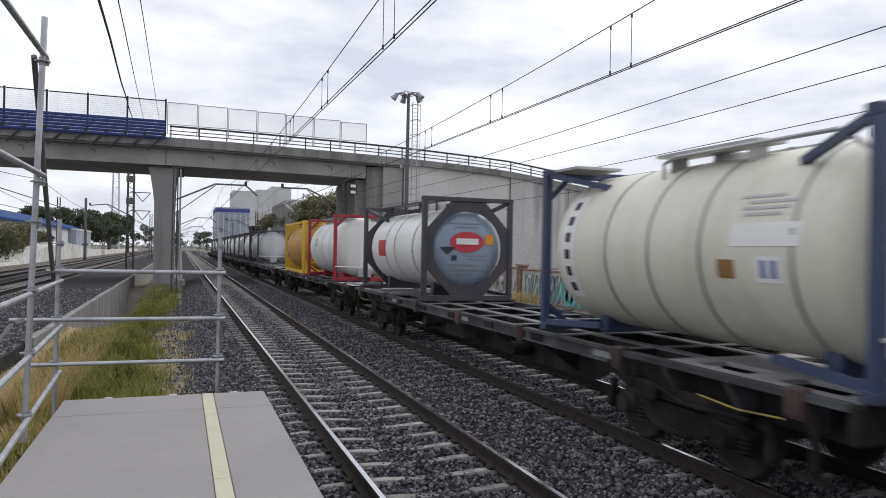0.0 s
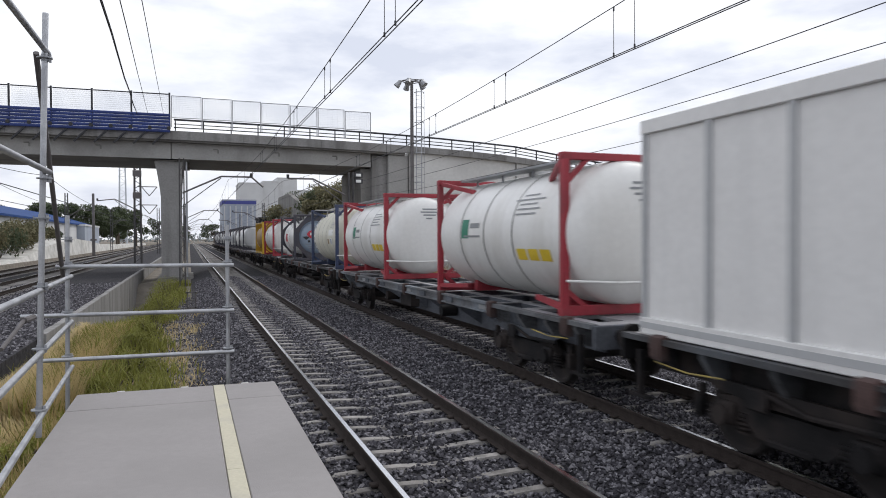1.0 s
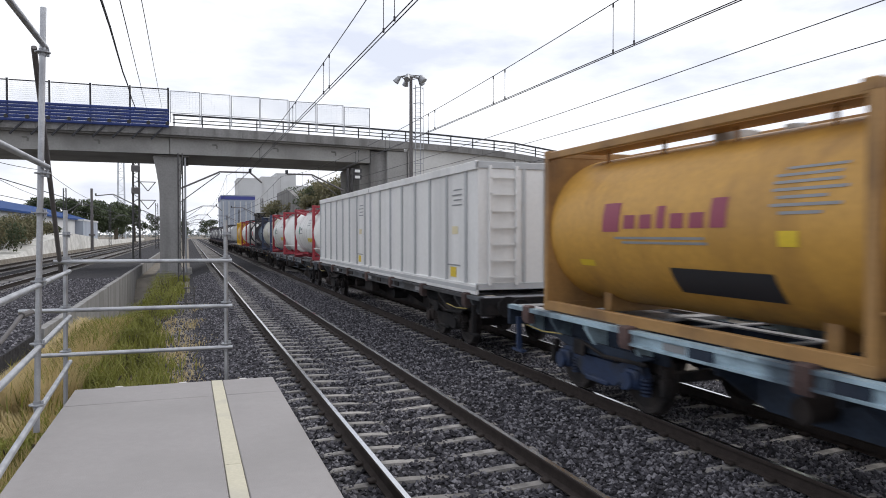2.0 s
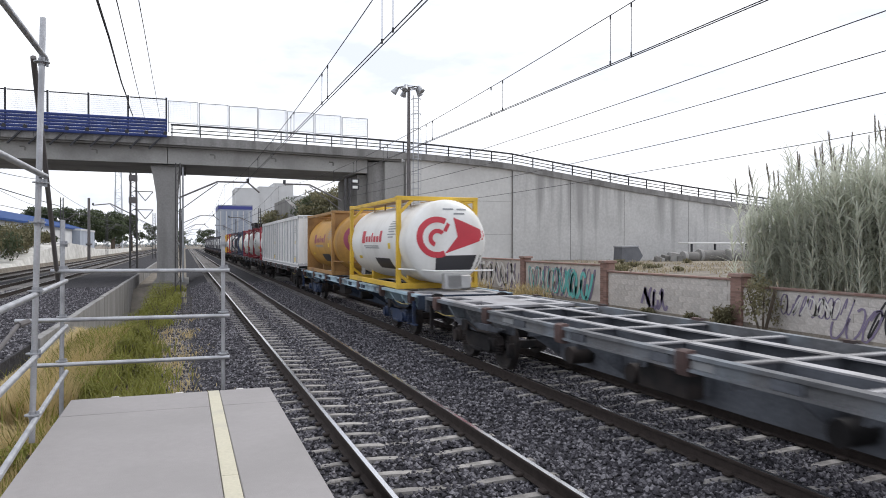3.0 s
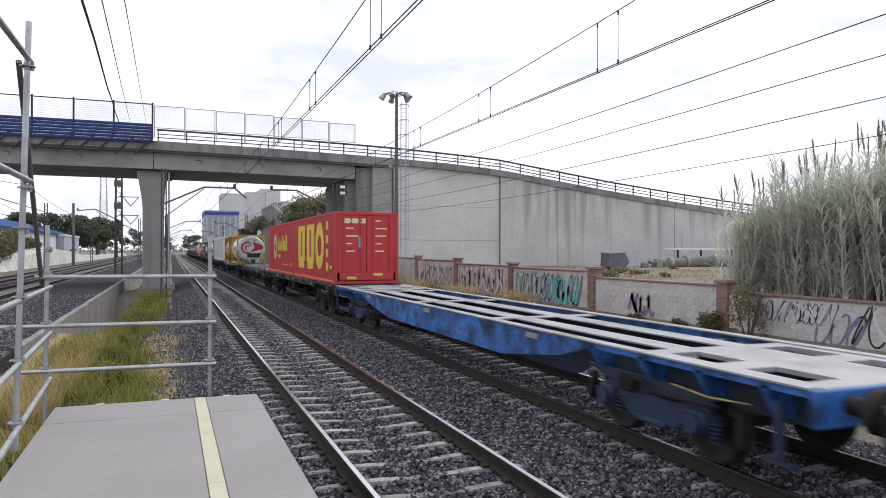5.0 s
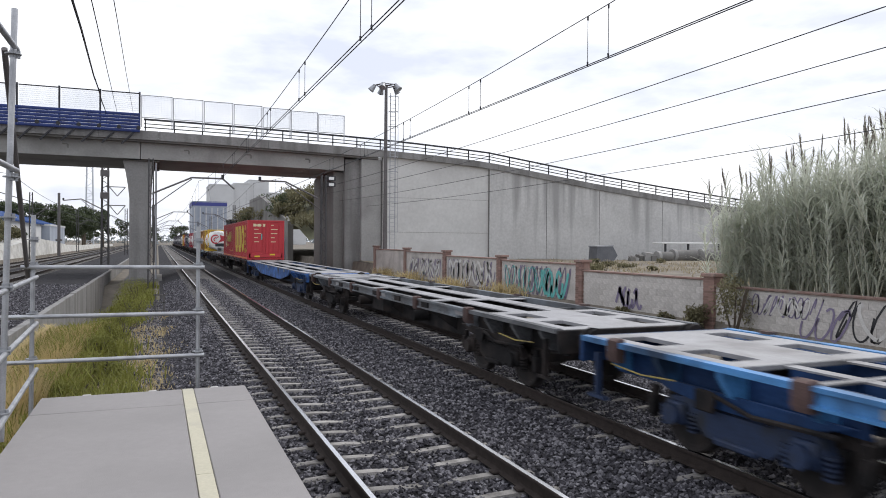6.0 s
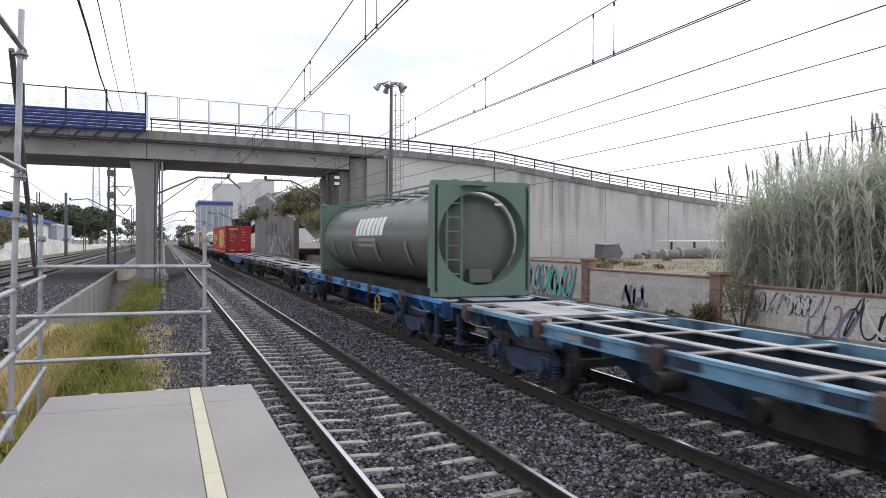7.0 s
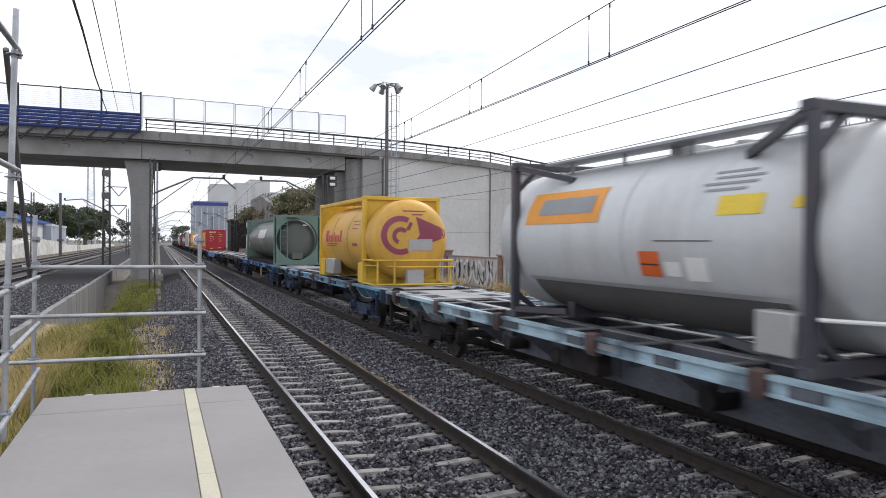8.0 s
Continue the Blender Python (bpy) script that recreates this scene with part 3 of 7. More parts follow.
def bridge():
    b = thing("road_bridge", "grey concrete road bridge over the tracks with steel railings", "bridge", kind="structure")
    xa = [-60, -30, -1.25]
    xb = [-1.2, 2, 5, 8, 11, 14.2]
    for name, xx in (("girder", xa), ("girder", xb)):
        bm = bmesh.new()
        strip(bm, xx, FACE + 0.7, FACE + 9.3, lambda x: 9.75 + drop(x), lambda x: 8.5 + drop(x) * 0.6)
        g = part(name, bm, "concrete", b, "grey concrete box girder with drip stains")
        bm = bmesh.new()
        for x in np.arange(xx[0] + 3, xx[-1] - 1, 4.6):
            box(bm, x, x + 0.35, FACE + 0.62, FACE + 0.7, 9.3 + drop(x), 9.38 + drop(x), 0.02)
            box(bm, x + 0.3, x + 0.42, FACE + 0.66, FACE + 0.702, 9.05 + drop(x), 9.3 + drop(x))
        part("drain_mouth", bm, "concrete_dark", g, "dark stained drain mouth")
    bm = bmesh.new()
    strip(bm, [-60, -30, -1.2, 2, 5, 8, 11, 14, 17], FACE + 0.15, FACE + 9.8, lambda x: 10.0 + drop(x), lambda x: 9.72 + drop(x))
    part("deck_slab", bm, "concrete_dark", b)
    x = -58.0
    while x < 80:
        x1 = x + 1.985
        bm = bmesh.new()
        strip(bm, [x, x1], FACE - 0.05, FACE + 0.3, lambda q: 10.52 + drop(q), lambda q: 9.86 + drop(q) if q < 17 else 10.0 + drop(q))
        part("kerb_block", bm, "concrete_pier", b)
        x += 2.0
    bm = bmesh.new()
    strip(bm, PROFILE_X, FACE + 0.05, FACE + 0.2, lambda q: 10.48 + drop(q), lambda q: 10.02 + drop(q))
    part("kerb_core", bm, "concrete_dark", b)
    # railing
    rail_z = lambda x: 11.35 + drop(x)
    bm = bmesh.new()
    xs = [-1.0, 3, 6, 10, 14, 17, 20, 24, 27, 30, 33, 36, 38.7, 42, 46, 50, 53, 58, 62, 70, 79]
    for dz, hh in ((0, 0.14), (-0.32, 0.06), (-0.58, 0.07)):
        for p, q in zip(xs, xs[1:]):
            bar(bm, (p, FACE, rail_z(p) + dz), (q, FACE, rail_z(q) + dz), 0.06, hh)
    part("handrail", bm, "dark_metal", b, "dark painted steel handrails")
    x = -0.9
    while x < 79:
        bm = bmesh.new()
        box(bm, x - 0.04, x + 0.04, FACE - 0.03, FACE + 0.05, 10.5 + drop(x), rail_z(x))
        part("railing_post", bm, "dark_metal", b)
        x += 2.0
    # far railing
    bm = bmesh.new()
    for p, q in zip(xs, xs[1:]):
        bar(bm, (p, FACE + 9.5, rail_z(p)), (q, FACE + 9.5, rail_z(q)), 0.06, 0.08)
    part("handrail", bm, "dark_metal", b)
    # throw screens: pale frames with fine wires
    x = -1.2
    while x < 13.5:
        w = 2.18
        bm = bmesh.new()
        z0, z1 = 11.45 + drop(x), 13.12 + drop(x) * 1.7
        for px in (x + 0.05, x + w - 0.05):
            box(bm, px - 0.03, px + 0.03, FACE - 0.09, FACE - 0.03, z0 - 0.7, z1)
        for z in (z0, z1 - 0.05):
            box(bm, x + 0.08, x + w - 0.08, FACE - 0.085, FACE - 0.035, z, z + 0.05)
        sc = part("throw_screen", bm, "galvanised", b, "pale framed wire mesh screen")
        bm = bmesh.new()
        for z in np.arange(z0 + 0.14, z1 - 0.06, 0.14):
            box(bm, x + 0.08, x + w - 0.08, FACE - 0.063, FACE - 0.057, z, z + 0.007)
        for px in np.arange(x + 0.2, x + w - 0.1, 0.2):
            box(bm, px, px + 0.006, FACE - 0.056, FACE - 0.05, z0, z1)
        part("wire_mesh", bm, "mesh_panel", sc)
        bm = bmesh.new()
        box(bm, x + 0.1, x + w - 0.1, FACE - 0.048, FACE - 0.042, z0 + 0.05, z1 - 0.06)
        part("pane", bm, "pane", sc)
        x += w
    # blue sheet panels on brackets with a taller fence
    x = -1.25
    while x > -45:
        bm = bmesh.new()
        for k in range(6):
            z = 10.34 + k * 0.232
            loft_x0, loft_x1 = x - 2.58, x
            vs = [(FACE - 0.32, z), (FACE - 0.26, z), (FACE - 0.26, z + 0.215), (FACE - 0.32, z + 0.215), (FACE - 0.36, z + 0.17), (FACE - 0.36, z + 0.05)]
            a = [bm.verts.new((loft_x0, p, q)) for p, q in vs]
            c = [bm.verts.new((loft_x1, p, q)) for p, q in vs]
            for i in range(6):
                bm.faces.new((a[i], a[(i + 1) % 6], c[(i + 1) % 6], c[i]))
            bm.faces.new(a)
            bm.faces.new(c[::-1])
        part("blue_panel", bm, "blue_panel", b, "blue ribbed sheet metal panel")
        for px in (x - 0.1, x - 1.4):
            bm = bmesh.new()
            bar(bm, (px, FACE - 0.3, 10.62), (px - 1.15, FACE - 0.12, 9.45), 0.11, 0.11)
            tube(bm, (px, FACE - 0.42, 10.64), (px, FACE - 0.22, 10.64), 0.14, seg=8)
            part("bracket", bm, "dark_metal", b, "slanting dark steel bracket")
        bm = bmesh.new()
        box(bm, x - 0.1, x + 0.03, FACE - 0.3, FACE - 0.22, 10.6, 13.28)
        part("fence_post", bm, "dark_metal", b, "dark blue fence post")
        bm = bmesh.new()
        box(bm, x - 2.54, x - 0.08, FACE - 0.28, FACE - 0.23, 13.12, 13.2)
        for z in np.arange(11.9, 13.08, 0.14):
            box(bm, x - 2.54, x - 0.08, FACE - 0.262, FACE - 0.257, z, z + 0.007)
        part("wire_mesh", bm, "dark_metal", b)
        bm = bmesh.new()
        box(bm, x - 2.5, x - 0.12, FACE - 0.252, FACE - 0.246, 11.75, 13.1)
        part("pane", bm, "pane", b, "clear bluish screen pane")
        x -= 2.6
    # pier with a widening head
    bm = bmesh.new()
    xs, yy = (-2.0, -0.55), (FACE + 1.2, FACE + 8.6)
    lv = [(-1.2, 0.0), (5.6, 0.0), (6.5, 0.1), (7.6, 0.28), (8.36, 0.45)]
    rings = [[bm.verts.new(p) for p in ((xs[0] - e, yy[0], z), (xs[1] + e * 0.3, yy[0], z), (xs[1] + e * 0.3, yy[1], z), (xs[0] - e, yy[1], z))] for z, e in lv]
    for a, c in zip(rings, rings[1:]):
        for k in range(4):
            bm.faces.new((a[k], a[(k + 1) % 4], c[(k + 1) % 4], c[k]))
    bm.faces.new(rings[0][::-1])
    bm.faces.new(rings[-1])
    pier = part("pier", bm, "concrete_pier", b, "grey concrete bridge pier")
    bm = bmesh.new()
    box(bm, -2.3, 0.1, FACE + 1.0, FACE + 8.8, 8.36, 8.44, 0.02)
    part("bearing_plate", bm, "concrete_dark", pier)
    bm = bmesh.new()
    box(bm, -2.3, 0.3, FACE + 0.8, FACE + 9, -1.1, -0.45, 0.03)
    part("footing", bm, "concrete_dark", pier)
    bm = bmesh.new()
    tube(bm, (-0.15, FACE + 1.05, -0.6), (-0.15, FACE + 1.05, 8.3), 0.07, seg=8)
    part("downpipe", bm, "galvanised", pier)
    # abutment and bearing wall: shade under the bridge is put into their dark concrete
    bm = bmesh.new()
    box(bm, 14.3, 17.2, FACE + 0.8, FACE + 9.4, -0.4, 9.7 - 0.4, 0.03)
    part("abutment", bm, "concrete_pier", b, "grey concrete bridge abutment")
    bm = bmesh.new()
    box(bm, 15.6, 17.3, FACE + 0.3, FACE + 0.82, -0.4, 9.72 - 0.4, 0.03)
    part("abutment_pilaster", bm, "concrete", b)
    bm = bmesh.new()
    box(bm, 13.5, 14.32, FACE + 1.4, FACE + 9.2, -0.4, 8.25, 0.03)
    part("bearing_wall", bm, "concrete_dark", b, "bearing wall with the bridge's shade in its dark colour")
    # ramp wall in cast panels
    edges = [17.35, 27.2, 33, 38.7, 46, 53, 62, 80]
    for k, (p, q) in enumerate(zip(edges, edges[1:])):
        bm = bmesh.new()
        strip(bm, list(np.linspace(p, q - 0.03, 5)), FACE + (0.28 if k == 0 else 0.1), FACE + 9.5, lambda x: 10.02 + drop(x), lambda x: 0.2)
        wl = part("ramp_wall", bm, "concrete_pale" if k in (0,) else "concrete_streak", b, "smooth pale concrete ramp wall" if k == 0 else "streaked grey concrete ramp wall")
        bm = bmesh.new()
        z = 3.3 if k == 0 else 50.0
        jw = 0.02 if k < 2 else 0.007
        box(bm, p - jw, p + jw, FACE + 0.09, FACE + 0.3, 0.3, 9.9 + drop(p))
        while z < 9.0 + drop(q):
            box(bm, p + 0.02, q - 0.05, FACE + (0.268 if k == 0 else 0.088), FACE + 0.3, z, z + 0.02)
            z += 2.9
        part("joint_line", bm, "concrete_dark", wl)


bridge()


# ---- brick boundary wall with painted scrawls ----
POSTS = [(51.0, 2.2), (44.0, 2.12), (37.1, 2.04), (30.2, 1.9), (23.3, 1.84), (16.4, 1.62), (9.6, 1.45), (2.8, 1.4), (-4, 1.4)]


def scrawl(bm, y0, y1, z0, z1, n, seed, w=0.07):
    """Loose painted strokes on the face of the wall."""
    r = random.Random(seed)
    for k in range(n):
        cy = y0 + (y1 - y0) * (k + 0.5) / n
        pts = []
        hw, hh = (y1 - y0) / n * 0.6, (z1 - z0) / 2
        ph, q = r.uniform(0, 6.28), r.choice((0.8, 1.3, 1.9))
        for i in range(13):
            u = i / 12
            pts.append((cy + hw * math.sin(ph + q * u * 4.2), (z0 + z1) / 2 + hh * math.cos(ph * 1.7 + u * 4.4 * q)))
        prev = None
        for i, (y, z) in enumerate(pts):
            a = pts[max(i - 1, 0)]
            c = pts[min(i + 1, 12)]
            d = Vector((c[0] - a[0], c[1] - a[1])).normalized()
            nx, nz = -d.y * w / 2, d.x * w / 2
            cur = (bm.verts.new((0, y + nx, z + nz)), bm.verts.new((0, y - nx, z - nz)))
            if prev:
                bm.faces.new((prev[0], prev[1], cur[1], cur[0]))
            prev = cur
    for v in bm.verts:
        v.co.x = 14.955


def brick_wall():
    w = thing("boundary_wall", "rendered brick boundary wall with red brick pillars and graffiti", "wall", kind="structure")
    bm = bmesh.new()
    box(bm, -0.115, 0.115, -0.055, 0.055, 0, 0.062)
    brick = mesh_of("brick", bm, "brick")
    bm = bmesh.new()
    box(bm, -0.005, 0.005, -0.1965, 0.1965, 0.003, 0.196)
    block = mesh_of("block", bm, "block")
    for k, (y, z) in enumerate(POSTS):
        bm = bmesh.new()
        box(bm, 14.88, 15.24, y - 0.2, y + 0.2, -0.3, z - 0.1)
        p = part("pillar", bm, "brick", w, "red brick pillar")
        bm = bmesh.new()
        box(bm, 14.82, 15.3, y - 0.27, y + 0.27, z - 0.1, z, 0.015)
        part("cap", bm, "brick", p, "brick capping slab")
        if 1 < k < 6:
            for c in range(int((z - 0.1) / 0.075)):
                for s in (-0.1, 0.1):
                    q = piece("brick", brick, p, pose(14.925, y + s + (0.006 if c % 2 else -0.006), c * 0.075, 0, 0, 90))
        if k + 1 < len(POSTS):
            y2, z2 = POSTS[k + 1]
            top = min(z, z2) - 0.2 + 0.05
            bm = bmesh.new()
            box(bm, 14.96, 15.16, y2 + 0.2, y - 0.2, -0.3, top - 0.06)
            f = part("wall_panel", bm, "mortar_wall", w, "dirty rendered wall panel")
            bm = bmesh.new()
            box(bm, 14.9, 15.2, y2 + 0.2, y - 0.2, top - 0.06, top, 0.01)
            part("coping", bm, "brick", f, "row of brick coping")
            if 3 < k < 6:
                for c in range(int((top + 0.2) / 0.2)):
                    q = y2 + 0.42 + (0.2 if c % 2 else 0.0)
                    while q < y - 0.4:
                        piece("block", block, f, pose(14.953, q, -0.2 + c * 0.2))
                        q += 0.4
    for y0, y1, z0, z1, n, seed, m, wd in ((30.7, 36.6, 0.35, 1.55, 14, 1, "paint_violet", 0.06), (30.9, 36.4, 0.4, 1.5, 9, 2, "paint_white", 0.17),
                                          (24, 29.6, 0.25, 1.5, 15, 3, "paint_violet", 0.05), (24.2, 26.2, 0.3, 1.3, 5, 4, "paint_teal", 0.16), (25.5, 29.6, 0.35, 1.45, 9, 5, "paint_teal", 0.05), (25.9, 29.4, 0.4, 1.4, 8, 15, "paint_white", 0.1),
                                          (19.6, 21.0, 0.3, 0.95, 6, 6, "paint_violet", 0.12), (12.6, 14.8, 0.6, 1.15, 11, 7, "paint_violet", 0.04), (13, 14.4, 0.65, 1.1, 6, 17, "paint_white", 0.05),
                                          (10.4, 12.2, 0.25, 1.2, 4, 8, "paint_black", 0.05), (10.2, 11.6, 0.35, 1.1, 3, 9, "paint_white", 0.09), (11.9, 13.2, 0.15, 0.95, 3, 12, "paint_violet", 0.06), (37.8, 43, 0.4, 1.5, 14, 10, "paint_violet", 0.06), (38, 43, 0.5, 1.4, 8, 11, "paint_white", 0.14)):
        bm = bmesh.new()
        scrawl(bm, y0, y1, z0, z1, n, seed, wd)
        for v in bm.verts:
            v.co.x = 14.944 - 0.002 * (seed % 7)
        part("graffiti", bm, m, w, "loose spray-painted scrawl")


brick_wall()


# ---- floodlight mast with a caged ladder ----
def mast(x, y):
    m = thing("floodlight_mast", "tall steel floodlight mast with a caged ladder", "lamp mast")
    z0 = 0.5
    bm = bmesh.new()
    tube(bm, (x, y, z0), (x, y, 14.0), 0.17, 0.11, seg=12)
    part("pole", bm, "tube_dark", m, "grey steel pole")
    bm = bmesh.new()
    for a in range(6):
        c, s = math.cos(a * math.tau / 6), math.sin(a * math.tau / 6)
        bar(bm, (x, y, 13.95), (x + c * 0.75, y + s * 0.75, 13.95), 0.06, 0.06)
        c2, s2 = math.cos((a + 1) * math.tau / 6), math.sin((a + 1) * math.tau / 6)
        bar(bm, (x + c * 0.75, y + s * 0.75, 13.95), (x + c2 * 0.75, y + s2 * 0.75, 13.95), 0.05, 0.05)
    part("crown", bm, "tube_dark", m)
    for a in range(5):
        c, s = math.cos(a * 1.256 + 0.4), math.sin(a * 1.256 + 0.4)
        bm = bmesh.new()
        cx, cy = x + c * 0.85, y + s * 0.85
        tube(bm, (cx, cy, 13.9), (cx + c * 0.28, cy + s * 0.28, 13.55), 0.14, 0.24, seg=10)
        box(bm, cx - 0.14, cx + 0.14, cy - 0.12, cy + 0.12, 13.86, 14.0, 0.03)
        part("floodlight", bm, "galvanised", m, "grey floodlight head")
    bm = bmesh.new()
    for sx in (0.32, 0.72):
        bar(bm, (x + sx, y - 0.1, 1.0), (x + sx, y - 0.1, 13.4), 0.04, 0.04)
    for z in np.arange(1.2, 13.4, 0.3):
        bar(bm, (x + 0.32, y - 0.1, z), (x + 0.72, y - 0.1, z), 0.025, 0.025)
    lad = part("ladder", bm, "galvanised", m)
    bm = bmesh.new()
    for z in np.arange(3.2, 13.4, 1.1):
        pts = [(x + 0.52 + 0.36 * math.cos(a), y - 0.1 - 0.5 * math.sin(a), z) for a in np.linspace(0, math.pi, 7)]
        for p, q in zip(pts, pts[1:]):
            bar(bm, p, q, 0.03, 0.05)
    for a in (0.5, 1.57, 2.6):
        bar(bm, (x + 0.52 + 0.36 * math.cos(a), y - 0.1 - 0.5 * math.sin(a), 3.2), (x + 0.52 + 0.36 * math.cos(a), y - 0.1 - 0.5 * math.sin(a), 13.2), 0.03, 0.02)
    part("ladder_cage", bm, "galvanised", lad)


mast(15.5, 50.3)
# ---- overhead line ----
def wire_run(bm, x, zfun, ys, r):
    pts = [(x, y, zfun(y)) for y in ys]
    for p, q in zip(pts, pts[1:]):
        tube(bm, p, q, r, seg=5, caps=False)


def sag(y):
    return 5.95 + 0.0012 * ((y % 56) - 28) ** 2


def catenary(x, z_contact, label, droppers):
    c = thing("overhead_line", label, "overhead wires", "overhead lines")
    ys = np.concatenate([np.arange(-10, 100, 2.5), np.arange(100, 420, 10)])
    bm = bmesh.new()
    wire_run(bm, x, sag, ys, 0.009 if x > 0 else 0.018)
    part("messenger_wire", bm, "wire", c)
    for sx in (-0.03, 0.03):
        bm = bmesh.new()
        wire_run(bm, x + sx, lambda y: z_contact, [-10, 60, 420], 0.009 if x > 0 else 0.018)
        part("contact_wire", bm, "wire", c)
    if droppers:
        for y in (4.9, 5.5, 9.8, 10.4, 14.75, 15.4, 19.6, 20.2, 24.5, 25.1, 29.4, 30, 34.3, 39.2, 45, 56, 61, 66, 71, 76, 81, 86, 91):
            bm = bmesh.new()
            tube(bm, (x, y, z_contact), (x, y, sag(y)), 0.006, seg=5)
            tube(bm, (x, y, z_contact), (x, y, z_contact + 0.07), 0.016, seg=6)
            tube(bm, (x, y, sag(y) - 0.07), (x, y, sag(y)), 0.016, seg=6)
            part("dropper", bm, "wire", c)


catenary(T1, 5.46, "copper contact and messenger wires over the empty track", True)
catenary(T2, 5.48, "copper contact and messenger wires over the freight train", True)
catenary(L1, 5.4, "copper contact and messenger wires over far track", False)
catenary(L2, 5.4, "copper contact and messenger wires over far track", False)


def feeder(x, z, r, label, y1=420, y_bend=None):
    bm = bmesh.new()
    wire_run(bm, x, lambda y: z + 0.0004 * ((y % 60) - 30) ** 2 - 0.18, np.concatenate([np.arange(-10, 70, 5), np.arange(70, y1 + 1, 25)]), r)
    return tagged(new("feeder_cable", mesh_of("feeder_cable", bm, "wire")), label, "overhead cable", "feeder cables")


for x, z in ((11, 6.35), (13, 6.3), (14, 5.72), (16, 5.3)):
    feeder(x, z, 0.011, "dark overhead feeder cable beside the railway")
for a, b, r in (((-3.52, 56.6, 11.6), (-1.63, 16, 7.52), 0.03), ((-2.77, 56.6, 11.62), (-1.32, 16, 7.56), 0.014), ((-1.7, 56.6, 11.62), (-0.9, 16, 7.62), 0.011)):
    bm = bmesh.new()
    a, b = Vector(a), Vector(b)
    pts = [a + (b - a) * (q / 12) * 1.55 + Vector((0.008 * math.sin(q * 2.1), 0, -0.12 * math.sin(math.pi * q / 12))) * (2.0 if r > 0.02 else 0.5) for q in range(13)]
    for p, q in zip(pts, pts[1:]):
        tube(bm, p, q, r, seg=6, caps=False)
    tagged(new("feeder_cable", mesh_of("feeder_cable", bm, "wire")), "dark overhead cable fixed to the road bridge", "overhead cable", "feeder cables")


def lattice_pole(x, y, z0, h, arm, label, w=0.3, sign=False):
    """A lattice pole with a bent arm that carries the wires; arm: points of the arm."""
    p = thing("catenary_pole", label, "catenary pole", "catenary poles")
    bm = bmesh.new()
    for sx, sy in ((-1, -1), (1, -1), (1, 1), (-1, 1)):
        bar(bm, (x + sx * w / 2, y + sy * w / 2, z0), (x + sx * w / 2 * 0.8, y + sy * w / 2 * 0.8, z0 + h), 0.18 * w, 0.18 * w)
    z, s = z0 + 0.3, 1
    while z < z0 + h - 0.5:
        bar(bm, (x - s * w / 2, y - w / 2, z), (x + s * w / 2, y - w / 2, z + 0.5), 0.11 * w, 0.09 * w)
        bar(bm, (x - w / 2, y - s * w / 2, z), (x - w / 2, y + s * w / 2, z + 0.5), 0.09 * w, 0.11 * w)
        z, s = z + 0.5, -s
    part("lattice", bm, "pole_grey", p, "grey riveted lattice pole")
    if arm:
        bm = bmesh.new()
        for a, b in zip(arm, arm[1:]):
            tube(bm, (a[0], y, a[1]), (b[0], y, b[1]), 0.055, seg=8)
        a = part("cantilever", bm, "tube_dark", p, "bent dark tube arm")
        bm = bmesh.new()
        k = min(len(arm) - 1, 2)
        tube(bm, (arm[k][0], y, arm[k][1]), (arm[k][0], y, arm[k][1] + 0.25), 0.09, seg=8)
        part("insulator", bm, "dark_metal", a)
        bm = bmesh.new()
        tube(bm, (arm[1][0], y, arm[1][1] - 0.1), (x, y, arm[0][1] - 0.9), 0.03, seg=6)
        part("strut", bm, "tube_dark", a)
    if sign:
        bm = bmesh.new()
        for k in range(2):
            box(bm, x + 0.2, x + 0.75, y - 0.2, y - 0.17, z0 + h - 0.75 + k * 0.4, z0 + h - 0.42 + k * 0.4, 0.02)
        q = part("sign_plate", bm, "mark_black", p, "small dark framed plates")
        for k in range(2):
            bm = bmesh.new()
            box(bm, x + 0.3, x + 0.64, y - 0.21, y - 0.204, z0 + h - 0.68 + k * 0.4, z0 + h - 0.5 + k * 0.4)
            part("plate_mark", bm, "mark_white", q)
    return p


LA = [(-0.35, 5.4), (2.0, 6.5), (3.9, 6.5), (4.65, 5.85)]
RA = [(9.7, 5.3), (7.6, 6.3), (6.0, 6.3)]
lattice_pole(-0.42, 48.6, -0.6, 8.2, LA, "grey lattice catenary pole beside the bridge pier", 0.32)
lattice_pole(10.1, 46.5, -0.2, 7.0, RA, "grey lattice catenary pole with white plates", 0.34, True)
for y in (108, 158, 208, 258, 318):
    lattice_pole(-0.6, y, -0.6, 8.0, LA, "distant grey lattice catenary pole", 0.35)
    lattice_pole(10.3, y, -0.3, 8.0, RA, "distant grey lattice catenary pole", 0.35)
for y in (85, 140, 200, 270):
    lattice_pole(-5.3, y, -0.4, 12.0 if y < 100 else 8.5, [(-5.3, 5.6), (-7.6, 6.8), (-9.3, 6.6)], "grey lattice catenary pole beside far tracks", 0.7 if y < 100 else 0.45)
for y in (110, 170, 240):
    lattice_pole(-15.9, y, -0.2, 9.0, [(-15.9, 5.4), (-14.2, 6.6), (-13.0, 6.4)], "grey lattice catenary pole beside far tracks", 0.4)
